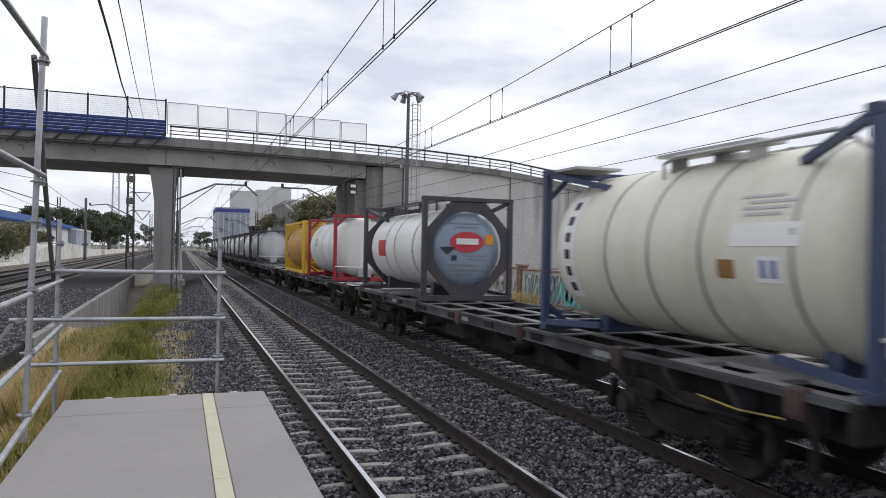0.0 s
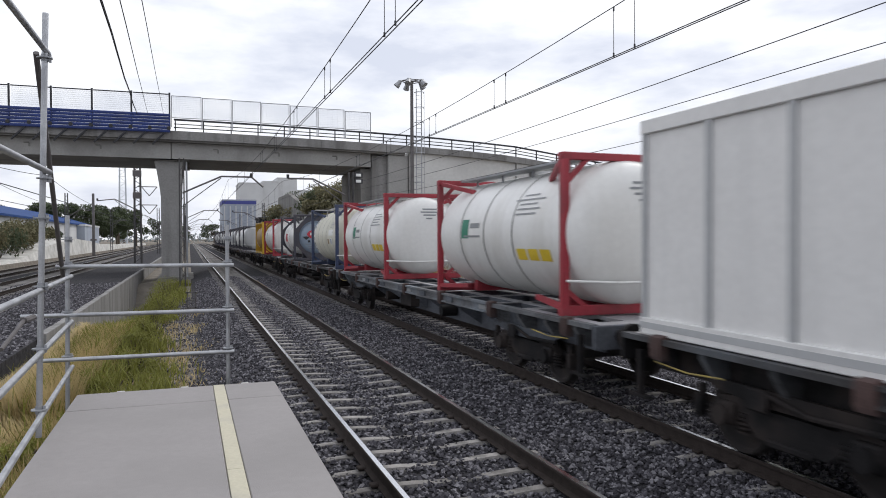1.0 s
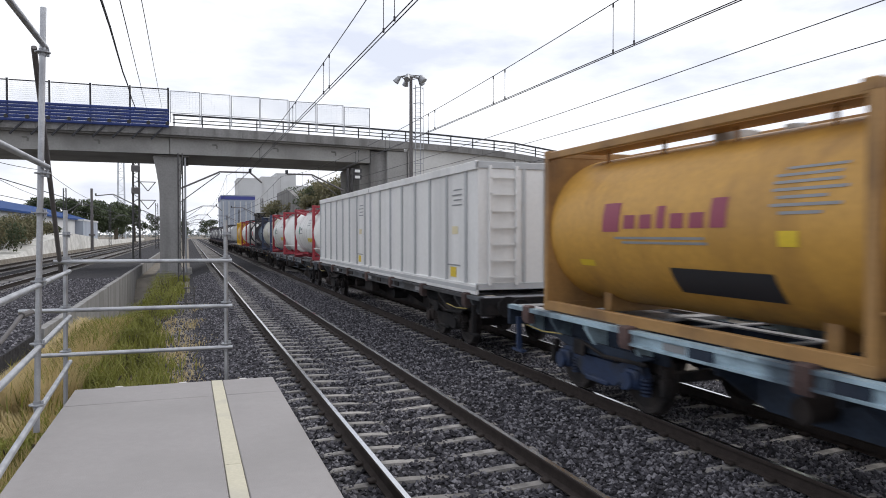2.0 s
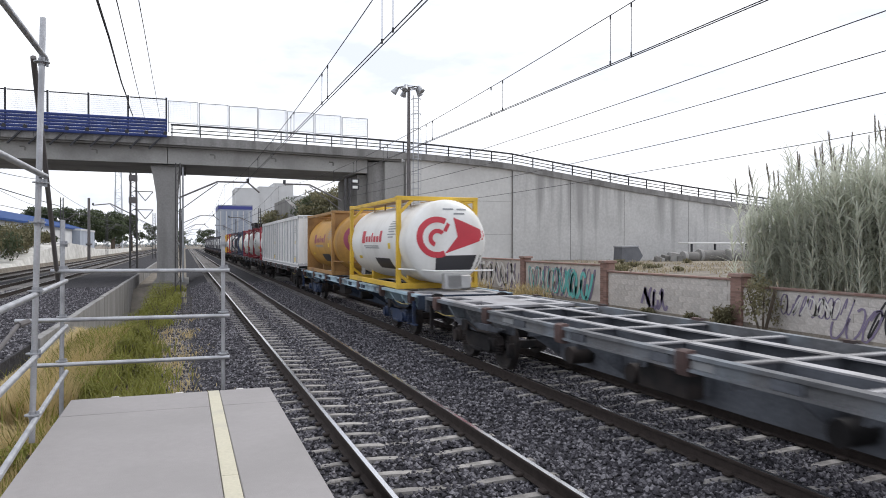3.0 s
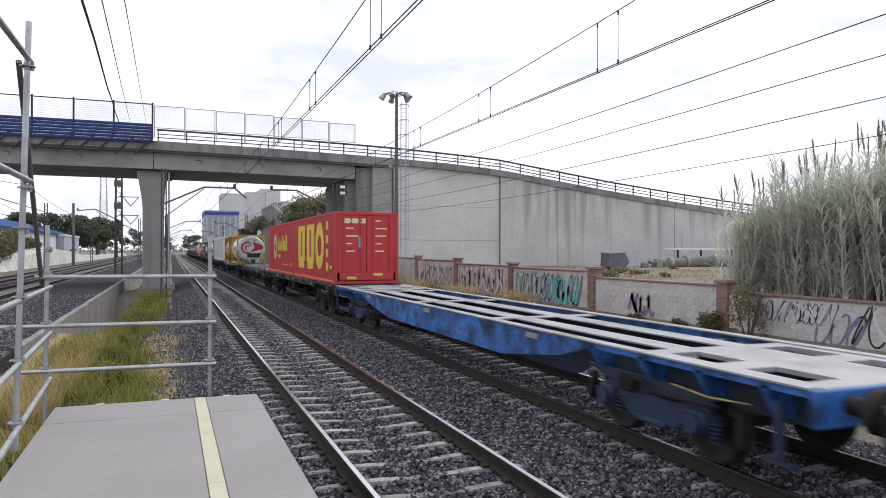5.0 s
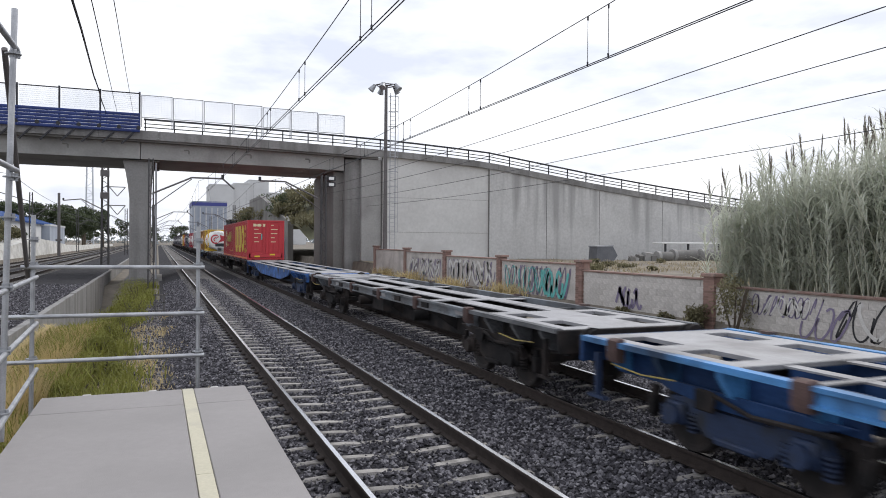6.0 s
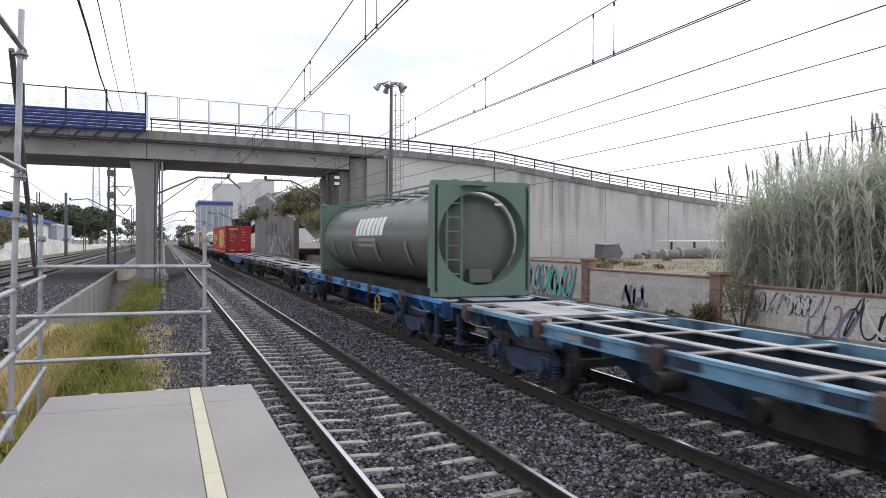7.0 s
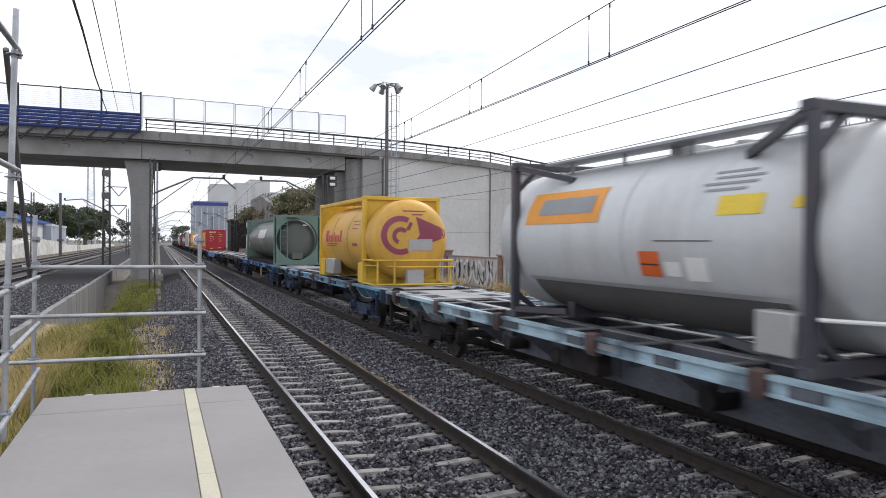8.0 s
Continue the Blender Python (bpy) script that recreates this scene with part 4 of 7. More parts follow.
# triangular wire frames on the tall pole
bm = bmesh.new()
for z in (8.2, 6.2):
    for a, b in (((-4.9, z), (-3.3, z)), ((-4.9, z), (-4.1, z - 1.0)), ((-3.3, z), (-4.1, z - 1.0))):
        tube(bm, (a[0], 85, a[1]), (b[0], 85, b[1]), 0.05, seg=6)
    tube(bm, (-5.3, 85, z), (-4.9, 85, z), 0.05, seg=6)
for z in (7.2, 9.6):
    box(bm, -5.75, -4.85, 84.4, 84.6, z - 0.35, z + 0.35, 0.04)
tagged(new("wire_bracket", mesh_of("wire_bracket", bm, "tube_dark")), "dark triangular wire brackets and boxes on a lattice pole", "bracket")
# plain dark pole
bm = bmesh.new()
tube(bm, (-15.3, 134, -0.3), (-15.3, 134, 10.2), 0.26, 0.2, seg=10)
tube(bm, (-15.3, 134, 2.2), (-15.3, 134, 2.5), 0.5, seg=10)
tagged(new("line_pole", mesh_of("line_pole", bm, "tube_dark")), "plain dark steel line pole beside far tracks", "pole")


def tower(x, y, h):
    t = thing("radio_tower", "slim pale lattice radio tower in the distance", "tower")
    bm = bmesh.new()
    w = 1.4
    for sx, sy in ((-1, -1), (1, -1), (1, 1), (-1, 1)):
        bar(bm, (x + sx * w, y + sy * w, 0), (x + sx * w * 0.6, y + sy * w * 0.6, h), 0.28, 0.28)
    z, s = 0, 1
    while z < h - 2:
        bar(bm, (x - s * w, y - w, z), (x + s * w * 0.9, y - w, z + 2.2), 0.16, 0.16)
        bar(bm, (x - w * 0.9, y - w, z), (x + w * 0.9, y - w, z), 0.14, 0.14)
        z, s = z + 2.2, -s
    part("lattice", bm, "mesh_panel", t)


tower(-24, 300, 42)


# ---- far buildings ----
def building(name, label, x0, x1, y0, y1, z0, z1, wall, roof=None, rows=(), cols=0, trim=None, gable=False):
    b = thing(name, label, "building", kind="")
    bm = bmesh.new()
    box(bm, x0, x1, y0, y1, z0, z1)
    wl_ = part("wall", bm, wall, b)
    bm = bmesh.new()
    if gable:
        xm, rz = (x0 + x1) / 2, z1 + (x1 - x0) * 0.16
        loft(bm, [(x0 - 0.5, z1 - 0.1), (xm, rz), (x1 + 0.5, z1 - 0.1), (x1 + 0.5, z1 + 0.2), (xm, rz + 0.3), (x0 - 0.5, z1 + 0.2)], y0 - 0.4, y1 + 0.4)
    else:
        box(bm, x0 - 0.15, x1 + 0.15, y0 - 0.15, y1 + 0.15, z1, z1 + 0.4)
    part("roof", bm, roof or wall, b)
    if trim:
        bm = bmesh.new()
        for a, c, d, e in ((x0 - 0.1, x1 + 0.1, y0 - 0.12, y0 - 0.02), (x0 - 0.12, x0 - 0.02, y0, y1)):
            box(bm, a, c, d, e, z1 - trim[1], z1 + 0.45)
        part("trim", bm, trim[0], b)
    for z in rows:
        for k in range(cols):
            w = (x1 - x0) / cols
            bm = bmesh.new()
            box(bm, x0 + w * (k + 0.3), x0 + w * (k + 0.7), y0 - 0.06, y0 + 0.02, z, z + 1.3)
            part("window", bm, "glass_dark", wl_)
    return b


building("silo_block", "grey sheet-clad silo block with a blue top edge", 12.0, 24.5, 285, 310, 0, 17.0, "grey_sheet", trim=("blue_trim", 1.3))
building("factory", "pale grey plastered factory block", 21.5, 32, 335, 360, 0, 27.5, "plaster_hazed")
building("factory_tower", "pale tall factory tower block", 39, 48, 340, 362, 0, 30.5, "plaster_hazed")
building("factory", "pale grey plastered factory block", 32, 39, 337, 360, 0, 28.5, "plaster_hazed")
building("factory", "pale low factory hall with flat roof", 48, 66, 342, 362, 0, 25, "plaster_hazed")
bm = bmesh.new()
for k in range(6):
    x = 12.6 + k * 2.1
    box(bm, x, x + 0.35, 284.7, 284.98, 0, 15)
part("rib", bm, "plaster_hazed", bpy.data.objects["silo_block"])
building("warehouse", "low pale warehouse with a blue sheet roof", -36, -22, 92, 188, 0, 5.5, "plaster_hazed", "roof_blue", gable=True)
building("shed", "low grey house beside the tracks", -27, -20.5, 165, 190, 0, 5.2, "grey_sheet", "plaster_hazed")
building("container_stack", "dark stacked store beside the silo", 13.5, 16.5, 150, 158, 0, 6.4, "underframe")
# painted wall with a sloping top beside the track
bm = bmesh.new()
a = [bm.verts.new((13.4, y, z)) for y, z in ((80, -0.3), (116, -0.3), (116, 8.9), (104, 8.9), (80, 4.7))]
c = [bm.verts.new((14.0, v.co.y, v.co.z)) for v in a]
bm.faces.new(a)
bm.faces.new(c[::-1])
for k in range(5):
    bm.faces.new((a[k], a[(k + 1) % 5], c[(k + 1) % 5], c[k]))
sw = solid("side_wall", bm, "concrete_dark", "tall dark weathered wall with graffiti beside the track", "wall")
for k, (m, y0, y1, z0, z1) in enumerate((("paint_violet", 81, 92, 0.6, 2.8), ("paint_white", 82, 100, 0.8, 3.0), ("paint_violet", 92, 104, 3.2, 4.8))):
    bm = bmesh.new()
    scrawl(bm, y0, y1, z0, z1, 12, 30 + k, 0.2)
    for v in bm.verts:
        v.co.x = 13.38 - 0.005 * k
    part("graffiti", bm, m, sw, "loose spray-painted scrawl")


def white_wall():
    ys = [30, 70, 87, 105, 125, 145, 165, 220, 320]
    zt = [-0.2, -0.2, 0.3, 1.7, 2.6, 2.1, 1.3, 0.9, 0.8]
    bm = bmesh.new()
    rings = [[bm.verts.new(p) for p in ((-16.8, y, -0.5), (-17.15, y, z), (-19.5, y, z + 0.1), (-19.5, y, -0.5))] for y, z in zip(ys, zt)]
    for p, q in zip(rings, rings[1:]):
        for k in range(4):
            bm.faces.new((p[k], p[(k + 1) % 4], q[(k + 1) % 4], q[k]))
    bm.faces.new(rings[0])
    bm.faces.new(rings[-1][::-1])
    solid("embankment_wall", bm, "white_wall", "whitish sloping embankment wall beside far tracks", "wall")


white_wall()
# field behind the wall
bm = bmesh.new()
rngf = random.Random(5)
nx, ny = 24, 30
gv = [[bm.verts.new((15.16 + (i / (nx - 1)) ** 1.3 * 75, -8 + j * 65 / (ny - 1), 0.82 + 0.12 * math.sin(i * 0.9 + j * 0.7) + rngf.uniform(-0.06, 0.06) + 0.012 * i)) for i in range(nx)] for j in range(ny)]
for j in range(ny - 1):
    for i in range(nx - 1):
        bm.faces.new((gv[j][i], gv[j][i + 1], gv[j + 1][i + 1], gv[j + 1][i]))
for f in bm.faces:
    f.smooth = True
solid("field", bm, "field", "dry rough field with sparse yellowed grass", "field")


# ---- plants ----
def leaves(name, centres, size, material, label, category, parent=None, seed=1, droop=0.3):
    """Small leaf quads round many centres, with random turns."""
    r = np.random.default_rng(seed)
    c = np.asarray(centres, float)
    k = len(c)
    a = r.uniform(0, math.tau, k)
    t = r.uniform(-1.2, 1.2, k)
    s = r.uniform(0.6, 1.3, k) * size
    u = np.stack([np.cos(a) * np.cos(t), np.sin(a) * np.cos(t), np.sin(t)], 1)
    w = np.stack([-np.sin(a), np.cos(a), r.uniform(-0.5, 0.5, k)], 1)
    s = s[:, None]
    v = np.stack([c - u * s, c + w * s * 0.45, c + u * s + [0, 0, -droop * size], c - w * s * 0.45], 1).reshape(-1, 3)
    f = np.arange(4 * k).reshape(-1, 4)
    me = bpy.data.meshes.new(name)
    me.from_pydata(v.tolist(), [], f.tolist())
    me.materials.append(M[material])
    ob = new(name, me)
    if parent:
        ob.parent = parent
        return tagged(ob, label)
    return tagged(ob, label, category, kind="stuff")


def cloud(r, centre, radii, count, hollow=0.45):
    d = r.normal(size=(count, 3))
    d /= np.linalg.norm(d, axis=1)[:, None]
    q = (hollow + (1 - hollow) * r.random(count) ** 0.6)[:, None]
    return np.asarray(centre) + d * q * np.asarray(radii)


def tree(x, y, h, w, seed, material="leaf_dark", z0=0.0, label="dark green broad-leaved tree behind the railway"):
    r = np.random.default_rng(seed)
    t = thing("tree", label, "tree", "far trees")
    bm = bmesh.new()
    tube(bm, (x, y, z0), (x, y, z0 + h * 0.45), 0.03 * h, 0.018 * h, seg=8)
    pts = []
    for k in range(9):
        a, q = r.uniform(0, math.tau), r.uniform(0.3, 0.85)
        e = (x + math.cos(a) * w * q * 0.5, y + math.sin(a) * w * q * 0.5, z0 + h * r.uniform(0.3, 0.85))
        tube(bm, (x, y, z0 + h * r.uniform(0.28, 0.45)), e, 0.012 * h, 0.004 * h, seg=5)
        pts.append(e)
    part("trunk", bm, "bark", t)
    c = [cloud(r, p, (w * r.uniform(0.16, 0.27), w * r.uniform(0.16, 0.27), h * r.uniform(0.09, 0.16)), 330) for p in pts + [(x, y, z0 + h * 0.8)]]
    leaves("crown", np.concatenate(c), 0.035 * h, material, "", "", t, seed)
    return t


def bush(x, y, z, w, h, seed, material, label, count=900, leaf=0.16):
    r = np.random.default_rng(seed)
    b = thing("bush", label, "bush", "bushes")
    bm = bmesh.new()
    for k in range(6):
        a = r.uniform(0, math.tau)
        tube(bm, (x, y, z), (x + math.cos(a) * w * 0.3, y + math.sin(a) * w * 0.3, z + h * 0.7), 0.04, 0.012, seg=5)
    part("stem", bm, "bark", b)
    c = [cloud(r, (x + r.uniform(-0.35, 0.35) * w, y + r.uniform(-0.35, 0.35) * w, z + h * r.uniform(0.35, 0.7)), (w * 0.25, w * 0.25, h * 0.32), count // 6, 0.2) for k in range(6)]
    leaves("foliage", np.concatenate(c), leaf, material, "", "", b, seed)


for k, (x, y, h, w) in enumerate(((-36, 165, 12, 13), (-31, 180, 13, 12), (-27, 195, 12, 12), (-44, 150, 12, 12), (-23, 205, 12.5, 12), (-18.8, 215, 12, 11), (-20.5, 240, 15, 12), (-16.8, 260, 13, 10), (-50, 135, 11, 12), (-58, 130, 12, 12))):
    tree(x, y, h * (0.86 + 0.12 * (k * 7 % 5) / 4), w, 40 + k)
for k, (x, y, h, w) in enumerate(((36, 420, 16, 18), (-14, 420, 14, 14), (-34, 430, 15, 16), (14, 450, 12, 14), (-4, 470, 11, 14))):
    tree(x, y, h, w, 60 + k, label="distant dark green tree on the horizon")
for k, (x, y, w, h, z) in enumerate(((-18.6, 82, 4.5, 4.6, 0.0), (-19.2, 88, 5, 5.0, 0.1), (-18.7, 93, 4, 4.0, 0.5), (-19.4, 97, 5, 4.6, 0.8), (-20, 104, 5, 4.2, 1.2), (-20.2, 111, 5, 3.6, 1.6), (-20.4, 119, 4.5, 2.8, 1.9), (-20.6, 128, 4, 1.9, 2.2))):
    bush(x, y, z, w, h, 80 + k, ("leaf_dry", "leaf_dark", "leaf_dry")[k % 3], "dusty grey-green bush on the embankment", 1900, 0.2)
# grown mound beyond the bridge
def mound_z(u, v):
    return 8.3 * min(1.0, 0.62 + 3.0 * u) * min(1.0, 0.5 + 2.5 * v, 0.6 + 2.0 * (1 - v))


bm = bmesh.new()
mv = []
for j in range(12):
    row = []
    for i in range(10):
        u, v = i / 9, j / 11
        z = mound_z(u, v) + 0.25 * math.sin(i * 2.1 + j * 1.7)
        row.append(bm.verts.new((14.6 + u * 38, 74 + v * 70, max(z, -0.2))))
    mv.append(row)
for j in range(11):
    for i in range(9):
        bm.faces.new((mv[j][i], mv[j][i + 1], mv[j + 1][i + 1], mv[j + 1][i])).smooth = True
solid("mound", bm, "scrub", "earth mound overgrown with scrub behind the bridge", "mound")
rm = random.Random(8)
for k in range(44):
    u, v = rm.uniform(0.0, 1.0) ** 2 * 0.5, rm.uniform(0.0, 0.75)
    z = mound_z(u, v)
    bush(14.6 + u * 38, 74 + v * 70, z - 0.3, rm.uniform(4, 7), rm.uniform(2.0, 3.4), 100 + k, rm.choice(("leaf_dark", "leaf_dry", "leaf_dry")), "dull green scrub on the mound", 900, 0.22)


def blades(name, x, y, z, h, w, lean, material, label, category, seed, kind="stuff", parent=None):
    """Tapered bent blades, three segments each, from arrays of roots."""
    r = np.random.default_rng(seed)
    k = len(x)
    a = r.uniform(0, math.tau, k)
    d = np.stack([np.cos(a), np.sin(a)], 1)
    s = np.stack([-np.sin(a), np.cos(a)], 1)
    l = r.uniform(0.3, 1.0, k) * lean
    vs = []
    for q, wd in ((0, 1.0), (0.45, 0.8), (0.8, 0.5), (1.0, 0.0)):
        cx = np.stack([x, y], 1) + d * (l * h * q ** 2)[:, None]
        cz = z + h * (q - 0.35 * l * q ** 2)
        for sg in ((-1, 1) if wd else (0,)):
            vs.append(np.concatenate([cx + s * (sg * wd * w / 2)[:, None], cz[:, None]], 1))
    v = np.stack(vs, 1)
    f4 = np.array([(0, 1, 3, 2), (2, 3, 5, 4)])
    f3 = np.array([(4, 5, 6)])
    o = 7 * np.arange(k)[:, None, None]
    me = bpy.data.meshes.new(name)
    me.from_pydata(v.reshape(-1, 3).tolist(), [], (f4[None] + o).reshape(-1, 4).tolist() + (f3[None] + o).reshape(-1, 3).tolist())
    me.materials.append(M[material])
    ob = new(name, me)
    if parent:
        ob.parent = parent
        return tagged(ob, label)
    return tagged(ob, label, category, kind=kind)


def grass_patch(count, x0, x1, y0, y1, hmin, hmax, material, label, seed, w=0.012, clump=0.0, z=-0.93):
    r = np.random.default_rng(seed)
    x = r.uniform(x0, x1, count)
    y = y0 + (y1 - y0) * r.random(count) ** 1.3
    if clump:
        cx, cy = r.uniform(x0, x1, 40), y0 + (y1 - y0) * r.random(40) ** 1.3
        i = r.integers(0, 40, count)
        x, y = cx[i] + r.normal(0, clump, count), cy[i] + r.normal(0, clump * 2, count)
    zz = np.interp(x, [-3.5, 0.2, 1.0], [-0.95, -0.64, -0.36]) - ditch(x, y)
    blades("grass", x, y, zz, r.uniform(hmin, hmax, count), np.full(count, w) * (1 + y / 25), 0.7, material, label, "grass", seed)


grass_patch(13000, -3.6, -1.4, 9.0, 29, 0.15, 0.45, "straw", "dry yellow grass on the strip between wall and track", 11, 0.014)
grass_patch(7000, -3.6, -1.9, 14, 29, 0.5, 1.0, "straw", "tall dry grass along the low wall", 16, 0.016)
grass_patch(3500, -3.3, -1.6, 15, 30, 0.45, 0.95, "weed", "tall green weeds along the low wall", 17, 0.02, 0.35)
grass_patch(9000, -5.5, -1.25, 4.0, 28, 0.2, 0.6, "straw", "dry yellow grass beside the platform", 12, 0.012)
grass_patch(2500, -3.2, -1.25, 4.5, 13, 0.25, 0.6, "weed", "green weeds beside the platform", 13, 0.016, 0.25)
grass_patch(9000, -2.4, -0.7, 11, 52, 0.2, 0.55, "weed", "green weeds growing between dry grass", 14, 0.018, 0.3)
grass_patch(2500, -1.2, 0.5, 10, 30, 0.05, 0.2, "straw", "sparse dry grass on the gravel edge", 15, 0.012, 0.2)
for k, (x, y, w, h) in enumerate(((-1.35, 13.2, 0.9, 0.6), (-1.6, 15.5, 1.0, 0.7), (-1.2, 18, 1.1, 0.8), (-1.55, 21, 1.1, 0.85), (-1.1, 24.5, 1.2, 0.9), (-1.4, 28.5, 1.3, 1.0), (-1.0, 33, 1.4, 1.1), (-1.4, 38, 1.4, 1.1), (-2.3, 11.5, 0.8, 0.5), (-1.0, 43, 1.4, 1.1), (-1.4, 48, 1.5, 1.1))):
    bush(x, y, -0.9 - float(ditch(x, y)), w * 1.15, h * 1.1 + float(ditch(x, y)), 200 + k, "weed", "low yellow-green weed bush on the grass strip", 2600, 0.032)
stones("gravel", 9000, -1.3, 0.6, 8.6, 40, "pale loose gravel on the earth beside the track", lambda x: np.interp(x, [-3.5, 0.2, 1.0], [-0.94, -0.61, -0.33]), (0.02, 0.05))
for k, (x, y) in enumerate(((13.9, 34), (14.2, 41), (14.3, 28.4), (14.5, 47))):
    r = np.random.default_rng(300 + k)
    blades("grass", x + r.normal(0, 0.35, 500), y + r.normal(0, 0.9, 500), np.full(500, -0.1), r.uniform(0.4, 1.1, 500), np.full(500, 0.03), 0.7, "straw", "pale dry grass tuft at the wall's foot", "grass", 300 + k)
r = np.random.default_rng(330)
cx, cy = r.uniform(16, 55, 420), r.uniform(8, 56, 420)
fx = np.repeat(cx, 22)[:7000] + r.normal(0, 0.5, 7000)
fy = np.repeat(cy, 22)[:7000] + r.normal(0, 0.5, 7000)
blades("grass", fx, fy, 0.82 + 0.15 * r.random(7000), r.uniform(0.1, 0.35, 7000), np.full(7000, 0.06), 0.9, "field_straw", "dry yellow grass on the field", "grass", 331)


def reeds(x, y, z, w, h, stems, seed, label):
    r = np.random.default_rng(seed)
    t = thing("giant_reed", label, "reeds", "giant reeds")
    px, py = x + r.normal(0, w * 0.4, stems), y + r.normal(0, w * 0.5, stems)
    hh = h * r.uniform(0.6, 1.05, stems)
    lean = r.normal(0, 0.13, (stems, 2))
    bm = bmesh.new()
    for k in range(stems):
        tube(bm, (px[k], py[k], z), (px[k] + lean[k, 0] * hh[k], py[k] + lean[k, 1] * hh[k], z + hh[k]), 0.014, 0.006, seg=4, caps=False)
    tagged(part("stem_cluster", bm, "reed_stem", t), kind="stuff")
    k = 34
    i = np.repeat(np.arange(stems), k)
    q = r.uniform(0.12, 1.0, len(i))
    lx = px[i] + lean[i, 0] * hh[i] * q
    ly = py[i] + lean[i, 1] * hh[i] * q
    blades("leaf_cluster", lx, ly, z + hh[i] * q, r.uniform(0.4, 0.95, len(i)), np.full(len(i), 0.042), 1.7, "reed_veiled", "long grey-green leaves", "", seed, parent=t)
    tips = np.flatnonzero(hh > h * 0.95)[:9]
    i = np.repeat(tips, 70)
    q = r.uniform(-0.03, 0.1, len(i))
    blades("plume_cluster", px[i] + lean[i, 0] * hh[i] * (1 + q), py[i] + lean[i, 1] * hh[i] * (1 + q), z + hh[i] * (1 + q), r.uniform(0.16, 0.3, len(i)), np.full(len(i), 0.02), 0.2, "plume", "feathery brown plumes", "", seed + 1, parent=t)


for k, (x, y, w, h, n) in enumerate(((16.3, 17.0, 0.6, 3.1, 30), (16.6, 16.0, 0.8, 3.5, 50), (16.7, 14.8, 0.9, 3.9, 85), (17.0, 13.4, 1.0, 4.1, 100), (17.2, 12.2, 1.0, 4.4, 100), (17.6, 10.6, 1.1, 4.4, 100), (18.6, 12.8, 1.3, 4.6, 110), (18.3, 9.0, 1.2, 4.4, 90), (18.2, 15.0, 1.0, 3.8, 70))):
    reeds(x, y, 0.75, w, h, n, 400 + k, "tall grey-green giant reeds behind the boundary wall")
for k, (x, y) in enumerate(((14.5, 15.0), (14.65, 16.6), (14.7, 18.0), (14.6, 20.3))):
    bush(x, y, -0.15, (1.3, 0.8, 0.5, 0.5)[k], (2.0, 1.0, 0.6, 0.5)[k], 420 + k, "leaf_dry", "dusty weed bush against the boundary wall", 900, 0.06)

# things left lying on the field
def field_pipe(x, y, length, r):
    p = thing("concrete_pipe", "dark concrete pipe lying on the dry field", "pipe", "pipes on the field")
    bm = bmesh.new()
    tube(bm, (x, y, 0.98 + r), (x + length, y + 0.1, 0.98 + r), r, seg=14)
    part("barrel", bm, "concrete_dark", p)
    bm = bmesh.new()
    tube(bm, (x - 0.12, y, 0.98 + r), (x + 0.18, y, 0.98 + r), r * 1.12, seg=14)
    part("socket", bm, "concrete", p)


for k, (x, y, n, q) in enumerate(((40.6, 51.0, 1.5, 0.42), (42.6, 51.4, 2.6, 0.5), (45.7, 51.3, 2.4, 0.52), (48.6, 51.6, 2.7, 0.5), (51.8, 51.5, 2.2, 0.46))):
    field_pipe(x, y, n, q)
trailer = thing("trailer", "pale flat trailer frame standing over pipes", "trailer")
bm = bmesh.new()
box(bm, 42.5, 53.5, 52.8, 54.2, 2.52, 2.66, 0.03)
part("bed", bm, "mark_white", trailer)
for x in (43, 45.6, 49.2, 53):
    bm = bmesh.new()
    box(bm, x - 0.07, x + 0.07, 52.85, 53.0, 0.95, 2.52)
    part("leg", bm, "dark_metal", trailer)
bm = bmesh.new()
extruded(bm, [(33.9, 0.98), (35.6, 0.98), (36.0, 1.5), (35.5, 2.3), (34.0, 2.25)], 50.4, 51.6, "y")
skip_bin = thing("skip", "dark grey dented steel skip on the field", "skip")
part("bin", bm, "skip_grey", skip_bin)
bm = bmesh.new()
extruded(bm, [(33.92, 2.2), (33.92, 2.3), (35.55, 2.36), (35.6, 2.26)], 50.34, 51.66, "y")
part("rim", bm, "galvanised", skip_bin)
for k, (x, y, q) in enumerate(((37.6, 50.6, 0.5), (38.3, 50.9, 0.35), (38.9, 51.1, 0.6), (39.6, 51.0, 0.75), (40.0, 50.8, 0.5), (33.0, 50.6, 0.3))):
    r = np.random.default_rng(440 + k)
    bm = bmesh.new()
    box(bm, x - q * 0.6, x + q * 0.6, y - q * 0.4, y + q * 0.4, 0.95, 0.95 + q, 0.06)
    for v in bm.verts:
        v.co += Vector(r.uniform(-0.16, 0.16, 3) * q)
    tagged(new("rubble_block", mesh_of("rubble_block", bm, "concrete" if k % 2 else "concrete_dark")), "broken lump of concrete rubble on the field", "rubble", "rubble on the field")
r = np.random.default_rng(450)
for k in range(14):
    x, y = r.uniform(19, 40), r.uniform(24, 49)
    bush(x, y, 0.85, r.uniform(0.6, 1.3), r.uniform(0.35, 0.7), 460 + k, "leaf_dry", "low dry shrub on the sandy field", 420, 0.08)
